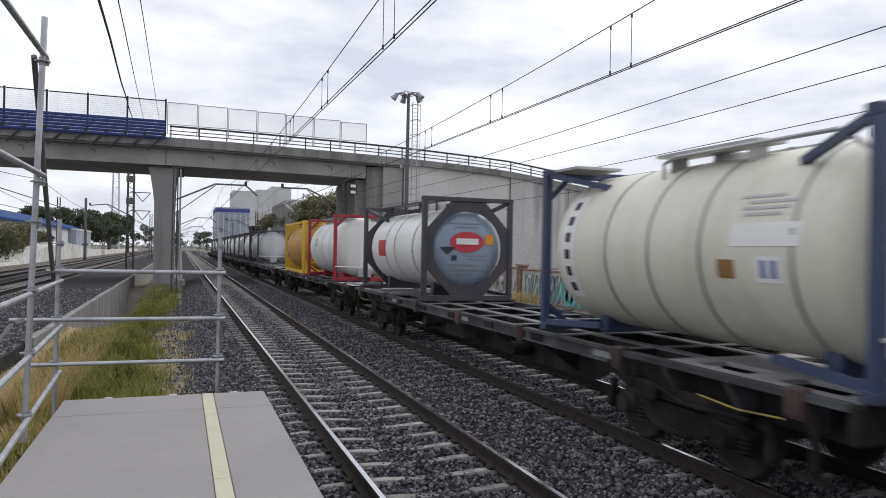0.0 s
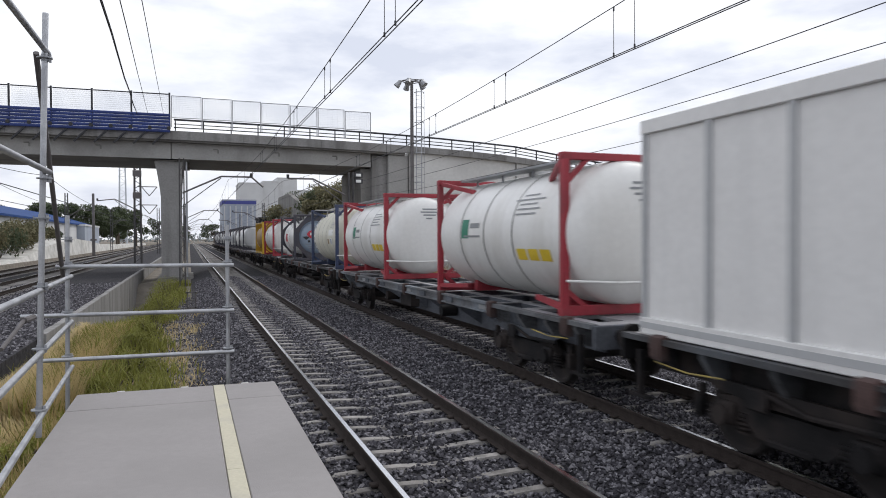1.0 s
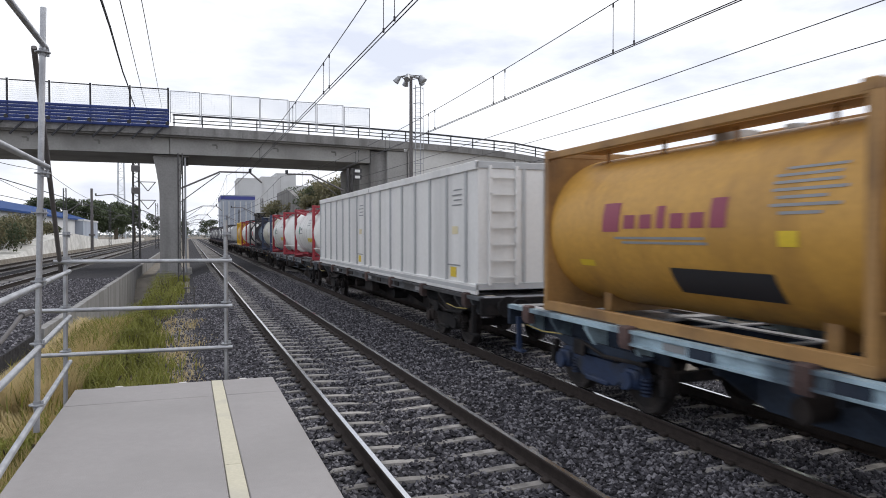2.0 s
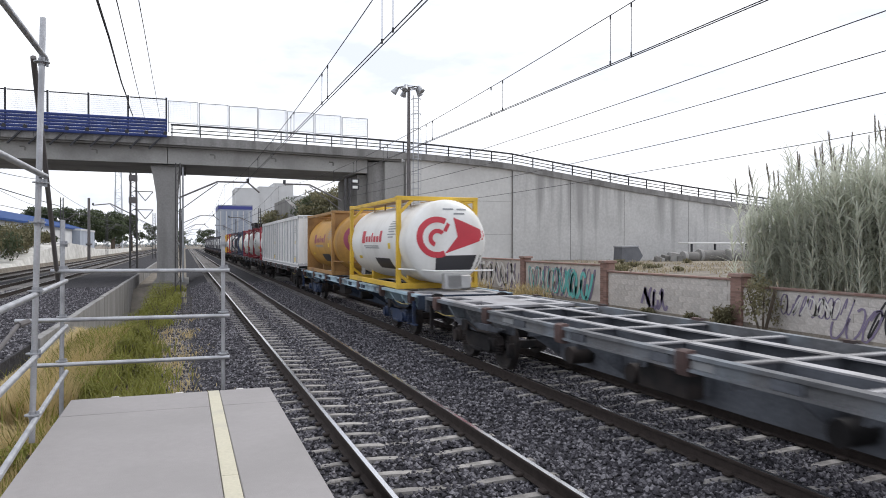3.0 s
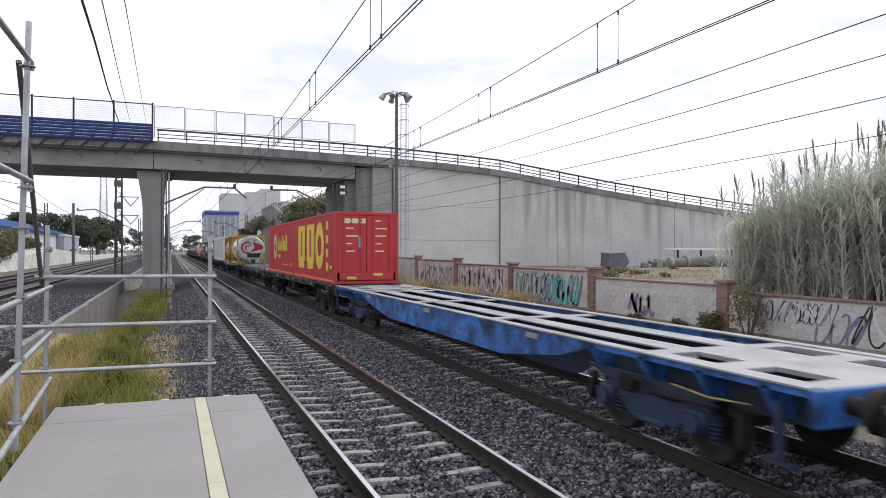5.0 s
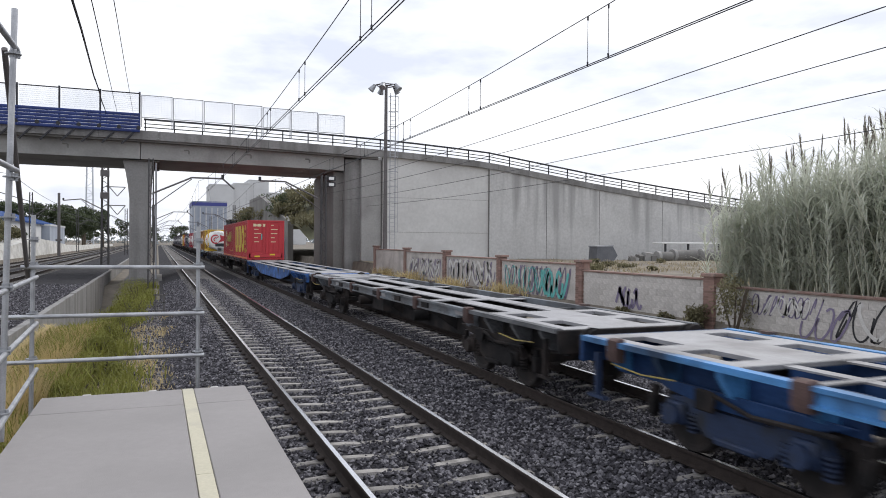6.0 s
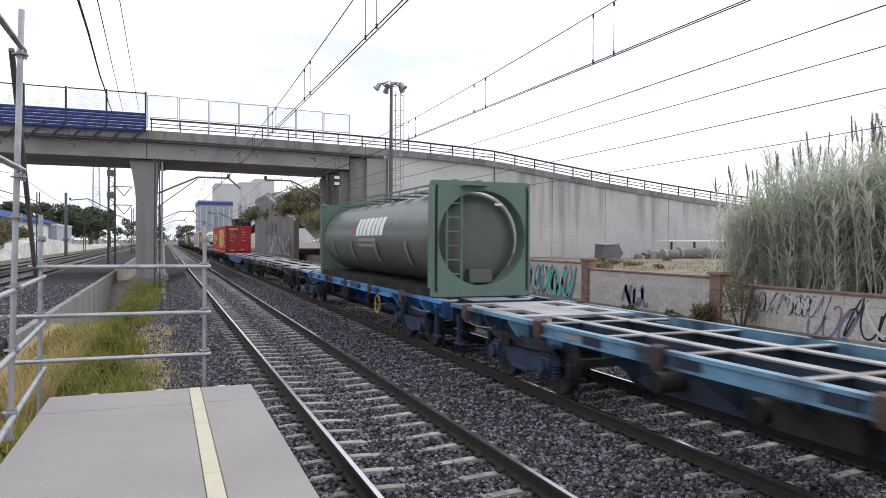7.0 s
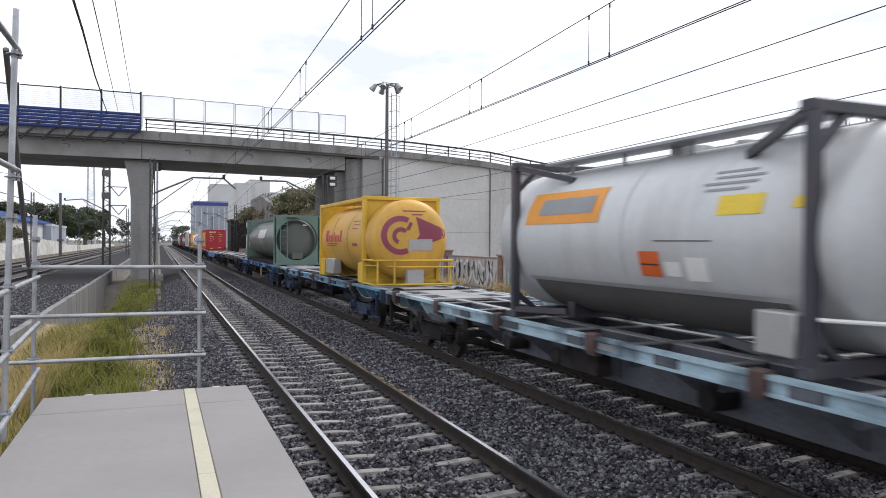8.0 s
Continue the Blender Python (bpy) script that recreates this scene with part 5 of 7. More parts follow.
# track-side box
bm = bmesh.new()
for x in (-0.15, 0.15):
    box(bm, x + 0.05, x + 0.1, 29.9, 30.0, -0.55, 0.35)
for z in (-0.3, 0.0, 0.3):
    box(bm, -0.15, 0.3, 29.9, 29.98, z, z + 0.05)
tagged(new("trackside_stand", mesh_of("trackside_stand", bm, "tube_dark")), "small dark steel stand on the gravel", "stand")


# ---- far woods along the horizon, haze painted into their grey-blue leaves ----
r = np.random.default_rng(900)
far_c = np.concatenate([cloud(r, (x, 560 + r.uniform(-30, 30), r.uniform(1.5, 4.5)), (12, 6, r.uniform(3, 6)), 60, 0.2) for x in np.arange(-420, 520, 8.0)])
leaves("far_woods", far_c, 1.5, "far_leaf_hazed", "band of distant woods on the horizon, haze put into the leaf colour", "woods", None, 901)
# ---- the freight train ----
ROLLING = []      # thing, x of the track, place of its front along the track at the start
DECK = 1.17
BOX_Z = 1.2


def rolling(ob, s):
    ob.matrix_basis = pose(T2, s, 0)
    ROLLING.append((ob, T2, s))
    return ob


def wheel_mesh():
    bm = bmesh.new()
    prof = [(0.0, 0.1), (0.1, 0.1), (0.12, 0.05), (0.38, 0.045), (0.4, 0.065), (0.455, 0.068), (0.462, -0.05), (0.49, -0.055), (0.49, -0.075), (0.4, -0.075), (0.38, -0.02), (0.12, -0.03), (0.0, -0.06)]
    seg = 28
    rings = [[bm.verts.new((x, r * math.cos(k * math.tau / seg), r * math.sin(k * math.tau / seg))) for k in range(seg)] for r, x in prof[1:-1]]
    for a, b in zip(rings, rings[1:]):
        for k in range(seg):
            bm.faces.new((a[k], a[(k + 1) % seg], b[(k + 1) % seg], b[k]))
    bm.faces.new(rings[0])
    bm.faces.new(rings[-1][::-1])
    return mesh_of("wheel", bm, "wheel")


WHEEL = wheel_mesh()


def side_frame_mesh(name, material):
    bm = bmesh.new()
    out = [(-1.15, 0.5), (-1.05, 0.66), (-0.72, 0.7), (-0.5, 0.62), (-0.3, 0.62), (0.3, 0.62), (0.5, 0.62), (0.72, 0.7), (1.05, 0.66), (1.15, 0.5), (0.66, 0.46), (0.45, 0.3), (-0.45, 0.3), (-0.66, 0.46)]
    a = [bm.verts.new((-0.06, y, z)) for y, z in out]
    b = [bm.verts.new((0.06, y, z)) for y, z in out]
    bm.faces.new(a[::-1])
    bm.faces.new(b)
    for k in range(len(out)):
        bm.faces.new((a[k], a[(k + 1) % len(out)], b[(k + 1) % len(out)], b[k]))
    for y in (-0.9, 0.9):
        box(bm, -0.14, 0.1, y - 0.15, y + 0.15, 0.36, 0.62, 0.03)
        tube(bm, (-0.2, y, 0.47), (0.1, y, 0.47), 0.12, seg=12)
        for s in (-0.24, 0.24):
            for k in range(5):
                tube(bm, (-0.03, y + s, 0.3 + k * 0.05), (-0.03, y + s, 0.325 + k * 0.05), 0.075, seg=10)
    box(bm, -0.1, 0.1, -0.3, 0.3, 0.26, 0.34, 0.02)
    return mesh_of(name, bm, material)


SIDE = {m: side_frame_mesh("side_frame", m) for m in ("underframe", "bogie_blue")}


def bogie(w, y, material):
    bm = bmesh.new()
    box(bm, -0.95, 0.95, y - 0.22, y + 0.22, 0.5, 0.78, 0.03)
    for s in (-1.15, 1.15):
        box(bm, -0.95, 0.95, y + s - 0.06, y + s + 0.06, 0.45, 0.58)
    b = part("bogie", bm, "underframe", w, "dark two-axle bogie")
    for sx in (-1.02, 1.02):
        ob = new("side_frame", SIDE[material])
        ob.parent = b
        ob.matrix_basis = pose(sx, y, 0, 0, 0, 0 if sx < 0 else 180)
    for sy in (-0.9, 0.9):
        for sx in (-1, 1):
            ob = new("wheel", WHEEL)
            ob.parent = b
            ob.matrix_basis = pose(sx * 0.82, y + sy, 0.462, 0, 0, 180 if sx < 0 else 0)
        bm = bmesh.new()
        tube(bm, (-0.85, y + sy, 0.462), (0.85, y + sy, 0.462), 0.08, seg=10)
        part("axle", bm, "wheel", b)
        for sx in (-0.98, 0.98):
            for q in (-0.56, 0.56):
                bm = bmesh.new()
                bar(bm, (sx, y + sy + q * 0.95, 0.7), (sx, y + sy + q, 0.3), 0.07, 0.1)
                box(bm, sx - 0.07, sx + 0.07, y + sy + q - 0.06, y + sy + q + 0.06, 0.34, 0.58, 0.015)
                part("brake_block", bm, "underframe", b, "dirty brake block on its hanger")
    for sx in (-1.17, 1.17):
        bm = bmesh.new()
        tube(bm, (sx, y - 1.3, 0.74), (sx, y - 0.3, 0.7), 0.03, seg=6)
        tube(bm, (sx, y - 0.3, 0.7), (sx, y + 0.25, 0.82), 0.025, seg=6)
        box(bm, min(sx, sx * 1.04), max(sx, sx * 1.04), y + 0.2, y + 0.5, 0.62, 0.86, 0.02)
        part("brake_gear", bm, "underframe", b, "dark brake rod and lever box")


def slotted(bm, xs, ys, holes, z0, z1):
    """A plate in one piece on a grid of lines, with openings at the cells named in holes."""
    vs, full = {}, {(i, j) for i in range(len(xs) - 1) for j in range(len(ys) - 1)} - set(holes)

    def v(i, j, k):
        if (i, j, k) not in vs:
            vs[i, j, k] = bm.verts.new((xs[i], ys[j], (z0, z1)[k]))
        return vs[i, j, k]

    for i, j in sorted(full):
        bm.faces.new((v(i, j, 1), v(i + 1, j, 1), v(i + 1, j + 1, 1), v(i, j + 1, 1)))
        bm.faces.new((v(i, j, 0), v(i, j + 1, 0), v(i + 1, j + 1, 0), v(i + 1, j, 0)))
        for di, dj, a, b in ((-1, 0, (0, 1), (0, 0)), (1, 0, (1, 0), (1, 1)), (0, -1, (0, 0), (1, 0)), (0, 1, (1, 1), (0, 1))):
            if (i + di, j + dj) not in full:
                p, q = (i + a[0], j + a[1]), (i + b[0], j + b[1])
                bm.faces.new((v(*p, 0), v(*q, 0), v(*q, 1), v(*p, 1)))


def lug_mesh():
    bm = bmesh.new()
    extruded(bm, [(-0.05, 0.93), (0.06, 0.93), (0.09, 0.99), (0.09, DECK + 0.04), (0.05, DECK + 0.06), (-0.05, DECK + 0.06)], -0.1, 0.1, "y")
    return mesh_of("container_lug", bm, "lug_rust")


def flat_wagon(s, length, material, label, deep=0.0, side="underframe", web="underframe", beams=1.62, slots=False, brake=False, top="deck"):
    """A bogie container wagon with an open deck; its front end is at y = 0, its rear at -length."""
    w = thing("container_wagon", label, "freight wagon", "freight wagons")
    y1 = -length
    low = 0.985
    for sx in (-1, 1):
        bm = bmesh.new()
        if deep:
            out = [(0, DECK), (0, DECK - 0.08), (-3.7, DECK - 0.08), (-4.6, 0.86), (-6.6, 0.92 - deep), (y1 + 6.6, 0.92 - deep), (y1 + 4.6, 0.86), (y1 + 3.7, DECK - 0.08), (y1, DECK - 0.08), (y1, DECK)]
            extruded(bm, out, sx * 1.2, sx * 1.27, "x")
        else:
            t = DECK + 0.018
            prof = [(1.2, low), (1.33, low), (1.33, low + 0.03), (1.285, low + 0.04), (1.285, t - 0.055), (1.33, t - 0.045), (1.33, t), (1.2, t)]
            extruded(bm, [(sx * x, z) for x, z in prof], y1 + 3.7, -3.7, "y")
            for ya, yb in ((-3.7, 0), (y1, y1 + 3.7)):
                xa, xb = sorted((sx * 1.2, sx * 1.33))
                box(bm, xa, xb, ya, yb, t - 0.07, t)
        sill = part("side_sill", bm, material, w, "long worn steel side sill")
        if deep:
            bm = bmesh.new()
            xa, xb = sorted((sx * 1.13, sx * 1.31))
            box(bm, xa, xb, y1, 0, DECK + 0.001, DECK + 0.022)
            part("sill_flange", bm, "deck", sill, "bright rubbed edge of the sill")
        k = -0.75
        while k > y1 + 0.5 and not deep:
            ob = new("container_lug", LUG)
            ob.parent = sill
            ob.matrix_basis = pose(sx * 1.275, k, 0, 0, 0, 0 if sx > 0 else 180)
            k -= 2.9
        k = -4.4
        while k > y1 + 3.5:
            xa = sx * 1.287
            bm = bmesh.new()
            box(bm, min(xa, xa + sx * 0.008), max(xa, xa + sx * 0.008), k - 0.42, k, 1.03, 1.12)
            part("data_plate", bm, "mark_grey" if deep or web != "underframe" else "deck", sill, "small pale data panel")
            k -= 5.1
        for e, d in ((0, -1), (y1, 1)):
            bm = bmesh.new()
            tube(bm, (sx * 1.31, e + d * 0.7, 0.9), (sx * 1.31, e + d * 1.3, 0.86), 0.011, seg=6)
            tube(bm, (sx * 1.31, e + d * 1.3, 0.86), (sx * 1.31, e + d * 1.9, 0.9), 0.011, seg=6)
            part("release_rod", bm, "rod_yellow", sill, "thin yellow brake release rod")
            # plates that carry the sill over the bogie
            bm = bmesh.new()
            extruded(bm, [(e + d * 1.2, 0.84), (e + d * 1.6, 0.72), (e + d * 2.2, 0.66), (e + d * 3.0, 0.66), (e + d * 3.6, 0.72), (e + d * 4.0, 0.84)], sx * 1.06, sx * 1.11, "x")
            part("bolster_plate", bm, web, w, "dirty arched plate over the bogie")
            # sloping gussets that carry the deck's edge over the bogie
            for q in (0.55, 1.5, 2.55, 3.65):
                bm = bmesh.new()
                lo_ = [(sx * 1.27, DECK - 0.05), (sx * 1.27, DECK - 0.12), (sx * 1.1, 0.8), (sx * 0.9, 0.76), (sx * 0.9, DECK - 0.05)]
                extruded(bm, lo_, e + d * q - 0.05, e + d * q + 0.05, "y")
                part("gusset", bm, material, w, "painted gusset under the deck edge")
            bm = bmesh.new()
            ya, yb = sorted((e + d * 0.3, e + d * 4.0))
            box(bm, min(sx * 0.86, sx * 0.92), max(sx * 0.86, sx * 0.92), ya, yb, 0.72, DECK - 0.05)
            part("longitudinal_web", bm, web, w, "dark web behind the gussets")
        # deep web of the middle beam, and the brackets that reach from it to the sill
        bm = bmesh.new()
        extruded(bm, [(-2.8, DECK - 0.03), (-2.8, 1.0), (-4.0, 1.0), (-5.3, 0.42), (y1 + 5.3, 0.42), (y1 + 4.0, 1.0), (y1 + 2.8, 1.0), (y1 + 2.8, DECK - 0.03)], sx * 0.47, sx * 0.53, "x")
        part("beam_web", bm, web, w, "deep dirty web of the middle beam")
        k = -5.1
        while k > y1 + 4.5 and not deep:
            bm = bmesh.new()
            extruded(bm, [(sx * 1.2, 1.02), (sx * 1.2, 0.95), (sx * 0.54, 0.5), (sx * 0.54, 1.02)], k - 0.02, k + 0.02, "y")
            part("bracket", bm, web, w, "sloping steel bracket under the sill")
            bm = bmesh.new()
            xa, xb = sorted((sx * 1.284, sx * 1.322))
            box(bm, xa, xb, k - 0.2, k + 0.2, low + 0.034, DECK - 0.032, 0.006)
            part("stiffener", bm, web, sill, "dark stiffening plate in the sill")
            k -= 1.95
        bm = bmesh.new()
        wc = 0.2 if slots else 0.085
        box(bm, sx * 0.45 - wc, sx * 0.45 + wc, y1 + 2.72, -2.72, DECK - 0.03, DECK - 0.008)
        part("centre_sill", bm, top, w, "pale worn top of the middle beam")
    y = -3.6
    while y > y1 + 3.2:
        bm = bmesh.new()
        wd = 0.1 if not slots else 0.3
        box(bm, -1.2, 1.2, y - wd / 2, y + wd / 2, DECK - 0.026, DECK - 0.004)
        beam = part("cross_beam", bm, top, w)
        # plate added under each beam so the deck openings look shaded
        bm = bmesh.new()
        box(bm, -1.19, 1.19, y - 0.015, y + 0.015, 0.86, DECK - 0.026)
        part("beam_web", bm, web, beam, "web plate added under the beam to darken the openings")
        y -= beams if not slots else 4.6
    for a, b in ((0, -2.7), (y1 + 2.7, y1)):
        bm = bmesh.new()
        q = a - b
        ys = [b, b + q * 0.12, b + q * 0.42, b + q * 0.58, b + q * 0.88, a]
        slotted(bm, (-1.2, -0.96, -0.52, 0.52, 0.96, 1.2), ys, [(i, j) for i in (1, 3) for j in (1, 3)], 1.12, DECK + 0.004)
        part("end_deck", bm, "deck", w, "pale sheet steel end deck with slots")
    for e, d in ((0, 1), (y1, -1)):
        bm = bmesh.new()
        ya, yb = sorted((e, e + d * 0.08))
        box(bm, -1.3, 1.3, ya, yb, 0.82, DECK, 0.01)
        hs = part("headstock", bm, web if not deep else material, w)
        for sx in (-0.88, 0.88):
            bm = bmesh.new()
            tube(bm, (sx, e, 1.02), (sx, e + d * 0.42, 1.02), 0.09, seg=10)
            tube(bm, (sx, e + d * 0.4, 1.02), (sx, e + d * 0.45, 1.02), 0.21, seg=14)
            part("buffer", bm, "underframe", hs)
        bm = bmesh.new()
        tube(bm, (0, e, 0.98), (0, e + d * 0.55, 0.94), 0.06, seg=8)
        part("coupling", bm, "underframe", hs)
        bm = bmesh.new()
        tube(bm, (0.25, e, 0.8), (0.1, e + d * 0.5, 0.6), 0.03, seg=6)
        part("brake_hose", bm, "underframe", hs)
        for sx in (-1.28, 1.28):
            bm = bmesh.new()
            y = e - d * 0.35
            extruded(bm, [(y - 0.03, 1.0), (y - 0.03, 0.43), (y - 0.2, 0.43), (y - 0.2, 0.39), (y + 0.2, 0.39), (y + 0.2, 0.43), (y + 0.03, 0.43), (y + 0.03, 1.0)], sx - 0.04, sx + 0.04, "x")
            part("footstep", bm, side, hs)
    for y in (-2.6, y1 + 2.6):
        bogie(w, y, side)
    for k in (0.33, 0.42, 0.6):
        bm = bmesh.new()
        tube(bm, (-0.95, y1 * k, 0.66), (-0.56, y1 * k, 0.66), 0.14, seg=12)
        part("brake_cylinder", bm, "underframe", w)
    bm = bmesh.new()
    box(bm, -1.12, -0.87, y1 * 0.47 - 0.5, y1 * 0.47 + 0.5, 0.58, 0.92, 0.02)
    part("brake_box", bm, "underframe", w)
    if brake:
        bm = bmesh.new()
        ring = [(-1.34, y1 * 0.735 + 0.24 * math.cos(a), 0.72 + 0.24 * math.sin(a)) for a in np.linspace(0, math.tau, 17)]
        for p, q in zip(ring, ring[1:]):
            tube(bm, p, q, 0.02, seg=6)
        for a in (0, 2.1, 4.2):
            tube(bm, (-1.34, y1 * 0.735, 0.72), (-1.34, y1 * 0.735 + 0.24 * math.cos(a), 0.72 + 0.24 * math.sin(a)), 0.014, seg=5)
        tube(bm, (-1.34, y1 * 0.735, 0.72), (-0.9, y1 * 0.735, 0.72), 0.02, seg=6)
        part("brake_wheel", bm, "rod_yellow", w, "pale yellow handbrake wheel")
    return rolling(w, s)


LUG = lug_mesh()


# marks on a barrel: u along it from its front, a the angle above the level on the camera's side
def curved(bm, R, zc, y0, y1, a0, a1, lift=0.006, n=4):
    q = [[bm.verts.new((-(R + lift) * math.cos(radians(a0 + (a1 - a0) * i / n)), y, zc + (R + lift) * math.sin(radians(a0 + (a1 - a0) * i / n)))) for i in range(n + 1)] for y in (y0, y1)]
    for i in range(n):
        bm.faces.new((q[0][i], q[0][i + 1], q[1][i + 1], q[1][i]))


class Dish:
    """The bulging rear end of a barrel."""

    def __init__(self, R, zc, yc, depth):
        self.R, self.zc, self.yc, self.depth = R, zc, yc, depth

    def at(self, u, v, lift=0.008):
        q = min((u * u + v * v) / (self.R * self.R), 0.985)
        return (u, self.yc + self.depth * (1 - math.sqrt(1 - q * q)) - lift, self.zc + v)

    def quad(self, bm, c, n=6, lift=0.008):
        """A four-cornered patch; c: its corners in u and v."""
        g = [[bm.verts.new(self.at(*[(c[0][k] * (1 - i / n) + c[1][k] * i / n) * (1 - j / n) + (c[3][k] * (1 - i / n) + c[2][k] * i / n) * j / n for k in (0, 1)], lift)) for i in range(n + 1)] for j in range(n + 1)]
        for j in range(n):
            for i in range(n):
                if (g[j][i].co - g[j][i + 1].co).length > 1e-5 or (g[j + 1][i].co - g[j + 1][i + 1].co).length > 1e-5:
                    bm.faces.new((g[j][i], g[j][i + 1], g[j + 1][i + 1], g[j + 1][i]))

    def arc(self, bm, cu, cv, r0, r1, a0, a1, n=20, lift=0.008, sq=1.0):
        prev = None
        for i in range(n + 1):
            a = radians(a0 + (a1 - a0) * i / n)
            cur = [bm.verts.new(self.at(cu + r * math.cos(a) * sq, cv + r * math.sin(a), lift)) for r in (r0, (r0 + r1) / 2, r1)]
            if prev:
                for k in (0, 1):
                    bm.faces.new((prev[k], prev[k + 1], cur[k + 1], cur[k]))
            prev = cur


def barrel(bm, R, zc, y_front, y_rear, depth, seg=56):
    prof = []
    for k in range(13):
        q = math.sin(k / 12 * math.pi / 2)
        prof.append((R * q, y_front - depth * (1 - math.sqrt(max(0, 1 - q ** 4 * 0.985)))))
    body = [(R, y_front - depth - 0.02), (R, y_rear + depth + 0.02)]
    prof = prof[1:] + body + [(r, y_rear + (y_front - y)) for r, y in prof[:0:-1]]
    rings = [[bm.verts.new((r * math.cos(k * math.tau / seg), y, zc + r * math.sin(k * math.tau / seg))) for k in range(seg)] for r, y in prof]
    for a, b in zip(rings, rings[1:]):
        for k in range(seg):
            bm.faces.new((a[k], a[(k + 1) % seg], b[(k + 1) % seg], b[k])).smooth = True
    bm.faces.new(rings[0])
    bm.faces.new(rings[-1][::-1])


def holed_plate(bm, w, z0, z1, zc, r, y0, y1, seg=48, flat=0):
    """An upright plate with a round hole, from y0 to y1."""
    loops = []
    for y in (y0, y1):
        inner, outer = [], []
        for k in range(seg):
            a = (k + 0.5) * math.tau / seg
            c, s = math.cos(a), math.sin(a)
            rr = r
            if flat:
                step = math.tau / flat
                rr = r * math.cos(step / 2) / math.cos((a % step) - step / 2) * 1.04
            inner.append(bm.verts.new((rr * c, y, zc + rr * s)))
            k1 = min((w / 2) / max(abs(c), 1e-6), ((z1 - zc) if s > 0 else (zc - z0)) / max(abs(s), 1e-6))
            outer.append(bm.verts.new((k1 * c, y, zc + k1 * s)))
        loops.append((inner, outer))
    for k in range(seg):
        j = (k + 1) % seg
        (i0, o0), (i1, o1) = loops
        bm.faces.new((i0[k], i0[j], o0[j], o0[k]))
        bm.faces.new((i1[k], o1[k], o1[j], i1[j]))
        bm.faces.new((i0[k], i1[k], i1[j], i0[j]))
        bm.faces.new((o0[k], o0[j], o1[j], o1[k]))


def octagon(bm, w, zc, r, y0, y1):
    """An eight-sided plate with a round hole and open corners."""
    seg, loops = 48, []
    for y in (y0, y1):
        inner, outer = [], []
        for k in range(seg):
            a = k * math.tau / seg
            q = w / math.cos(((a + math.pi / 8) % (math.pi / 4)) - math.pi / 8)
            inner.append(bm.verts.new((r * math.cos(a), y, zc + r * math.sin(a))))
            outer.append(bm.verts.new((q * math.cos(a), y, zc + q * math.sin(a) * 1.08)))
        loops.append((inner, outer))
    (i0, o0), (i1, o1) = loops
    for k in range(seg):
        j = (k + 1) % seg
        bm.faces.new((i0[k], i0[j], o0[j], o0[k]))
        bm.faces.new((i1[k], o1[k], o1[j], i1[j]))
        bm.faces.new((i0[k], i1[k], i1[j], i0[j]))
        bm.faces.new((o0[k], o0[j], o1[j], o1[k]))


CASTINGS = {}


def castings(t, L, H, steel):
    if steel not in CASTINGS:
        bm = bmesh.new()
        box(bm, -0.09, 0.09, -0.09, 0.09, -0.06, 0.06, 0.012)
        CASTINGS[steel] = mesh_of("corner_casting", bm, steel)
    for y in (-0.088, -L + 0.088):
        for sx in (-1.133, 1.133):
            for z in (BOX_Z + 0.058, BOX_Z + H - 0.057):
                ob = new("corner_casting", CASTINGS[steel])
                ob.parent = t
                ob.matrix_basis = pose(sx, y, z)


def ladder(bm, x0, x1, y, z0, z1, step=0.3, w=0.035):
    for x in (x0, x1):
        box(bm, x - w / 2, x + w / 2, y - w, y, z0, z1)
    z = z0 + 0.15
    while z < z1:
        box(bm, x0, x1, y - w, y - w * 0.3, z, z + 0.03)
        z += step


def lines(bm, R, zc, y0, y1, angles, r, height=1.6):
    """Rows of unreadable small print as plain bars."""
    for a in angles:
        curved(bm, R, zc, y0 - r.uniform(0, 0.25) * abs(y1 - y0), y1 + r.uniform(0, 0.3) * abs(y1 - y0), a, a + height, n=1)


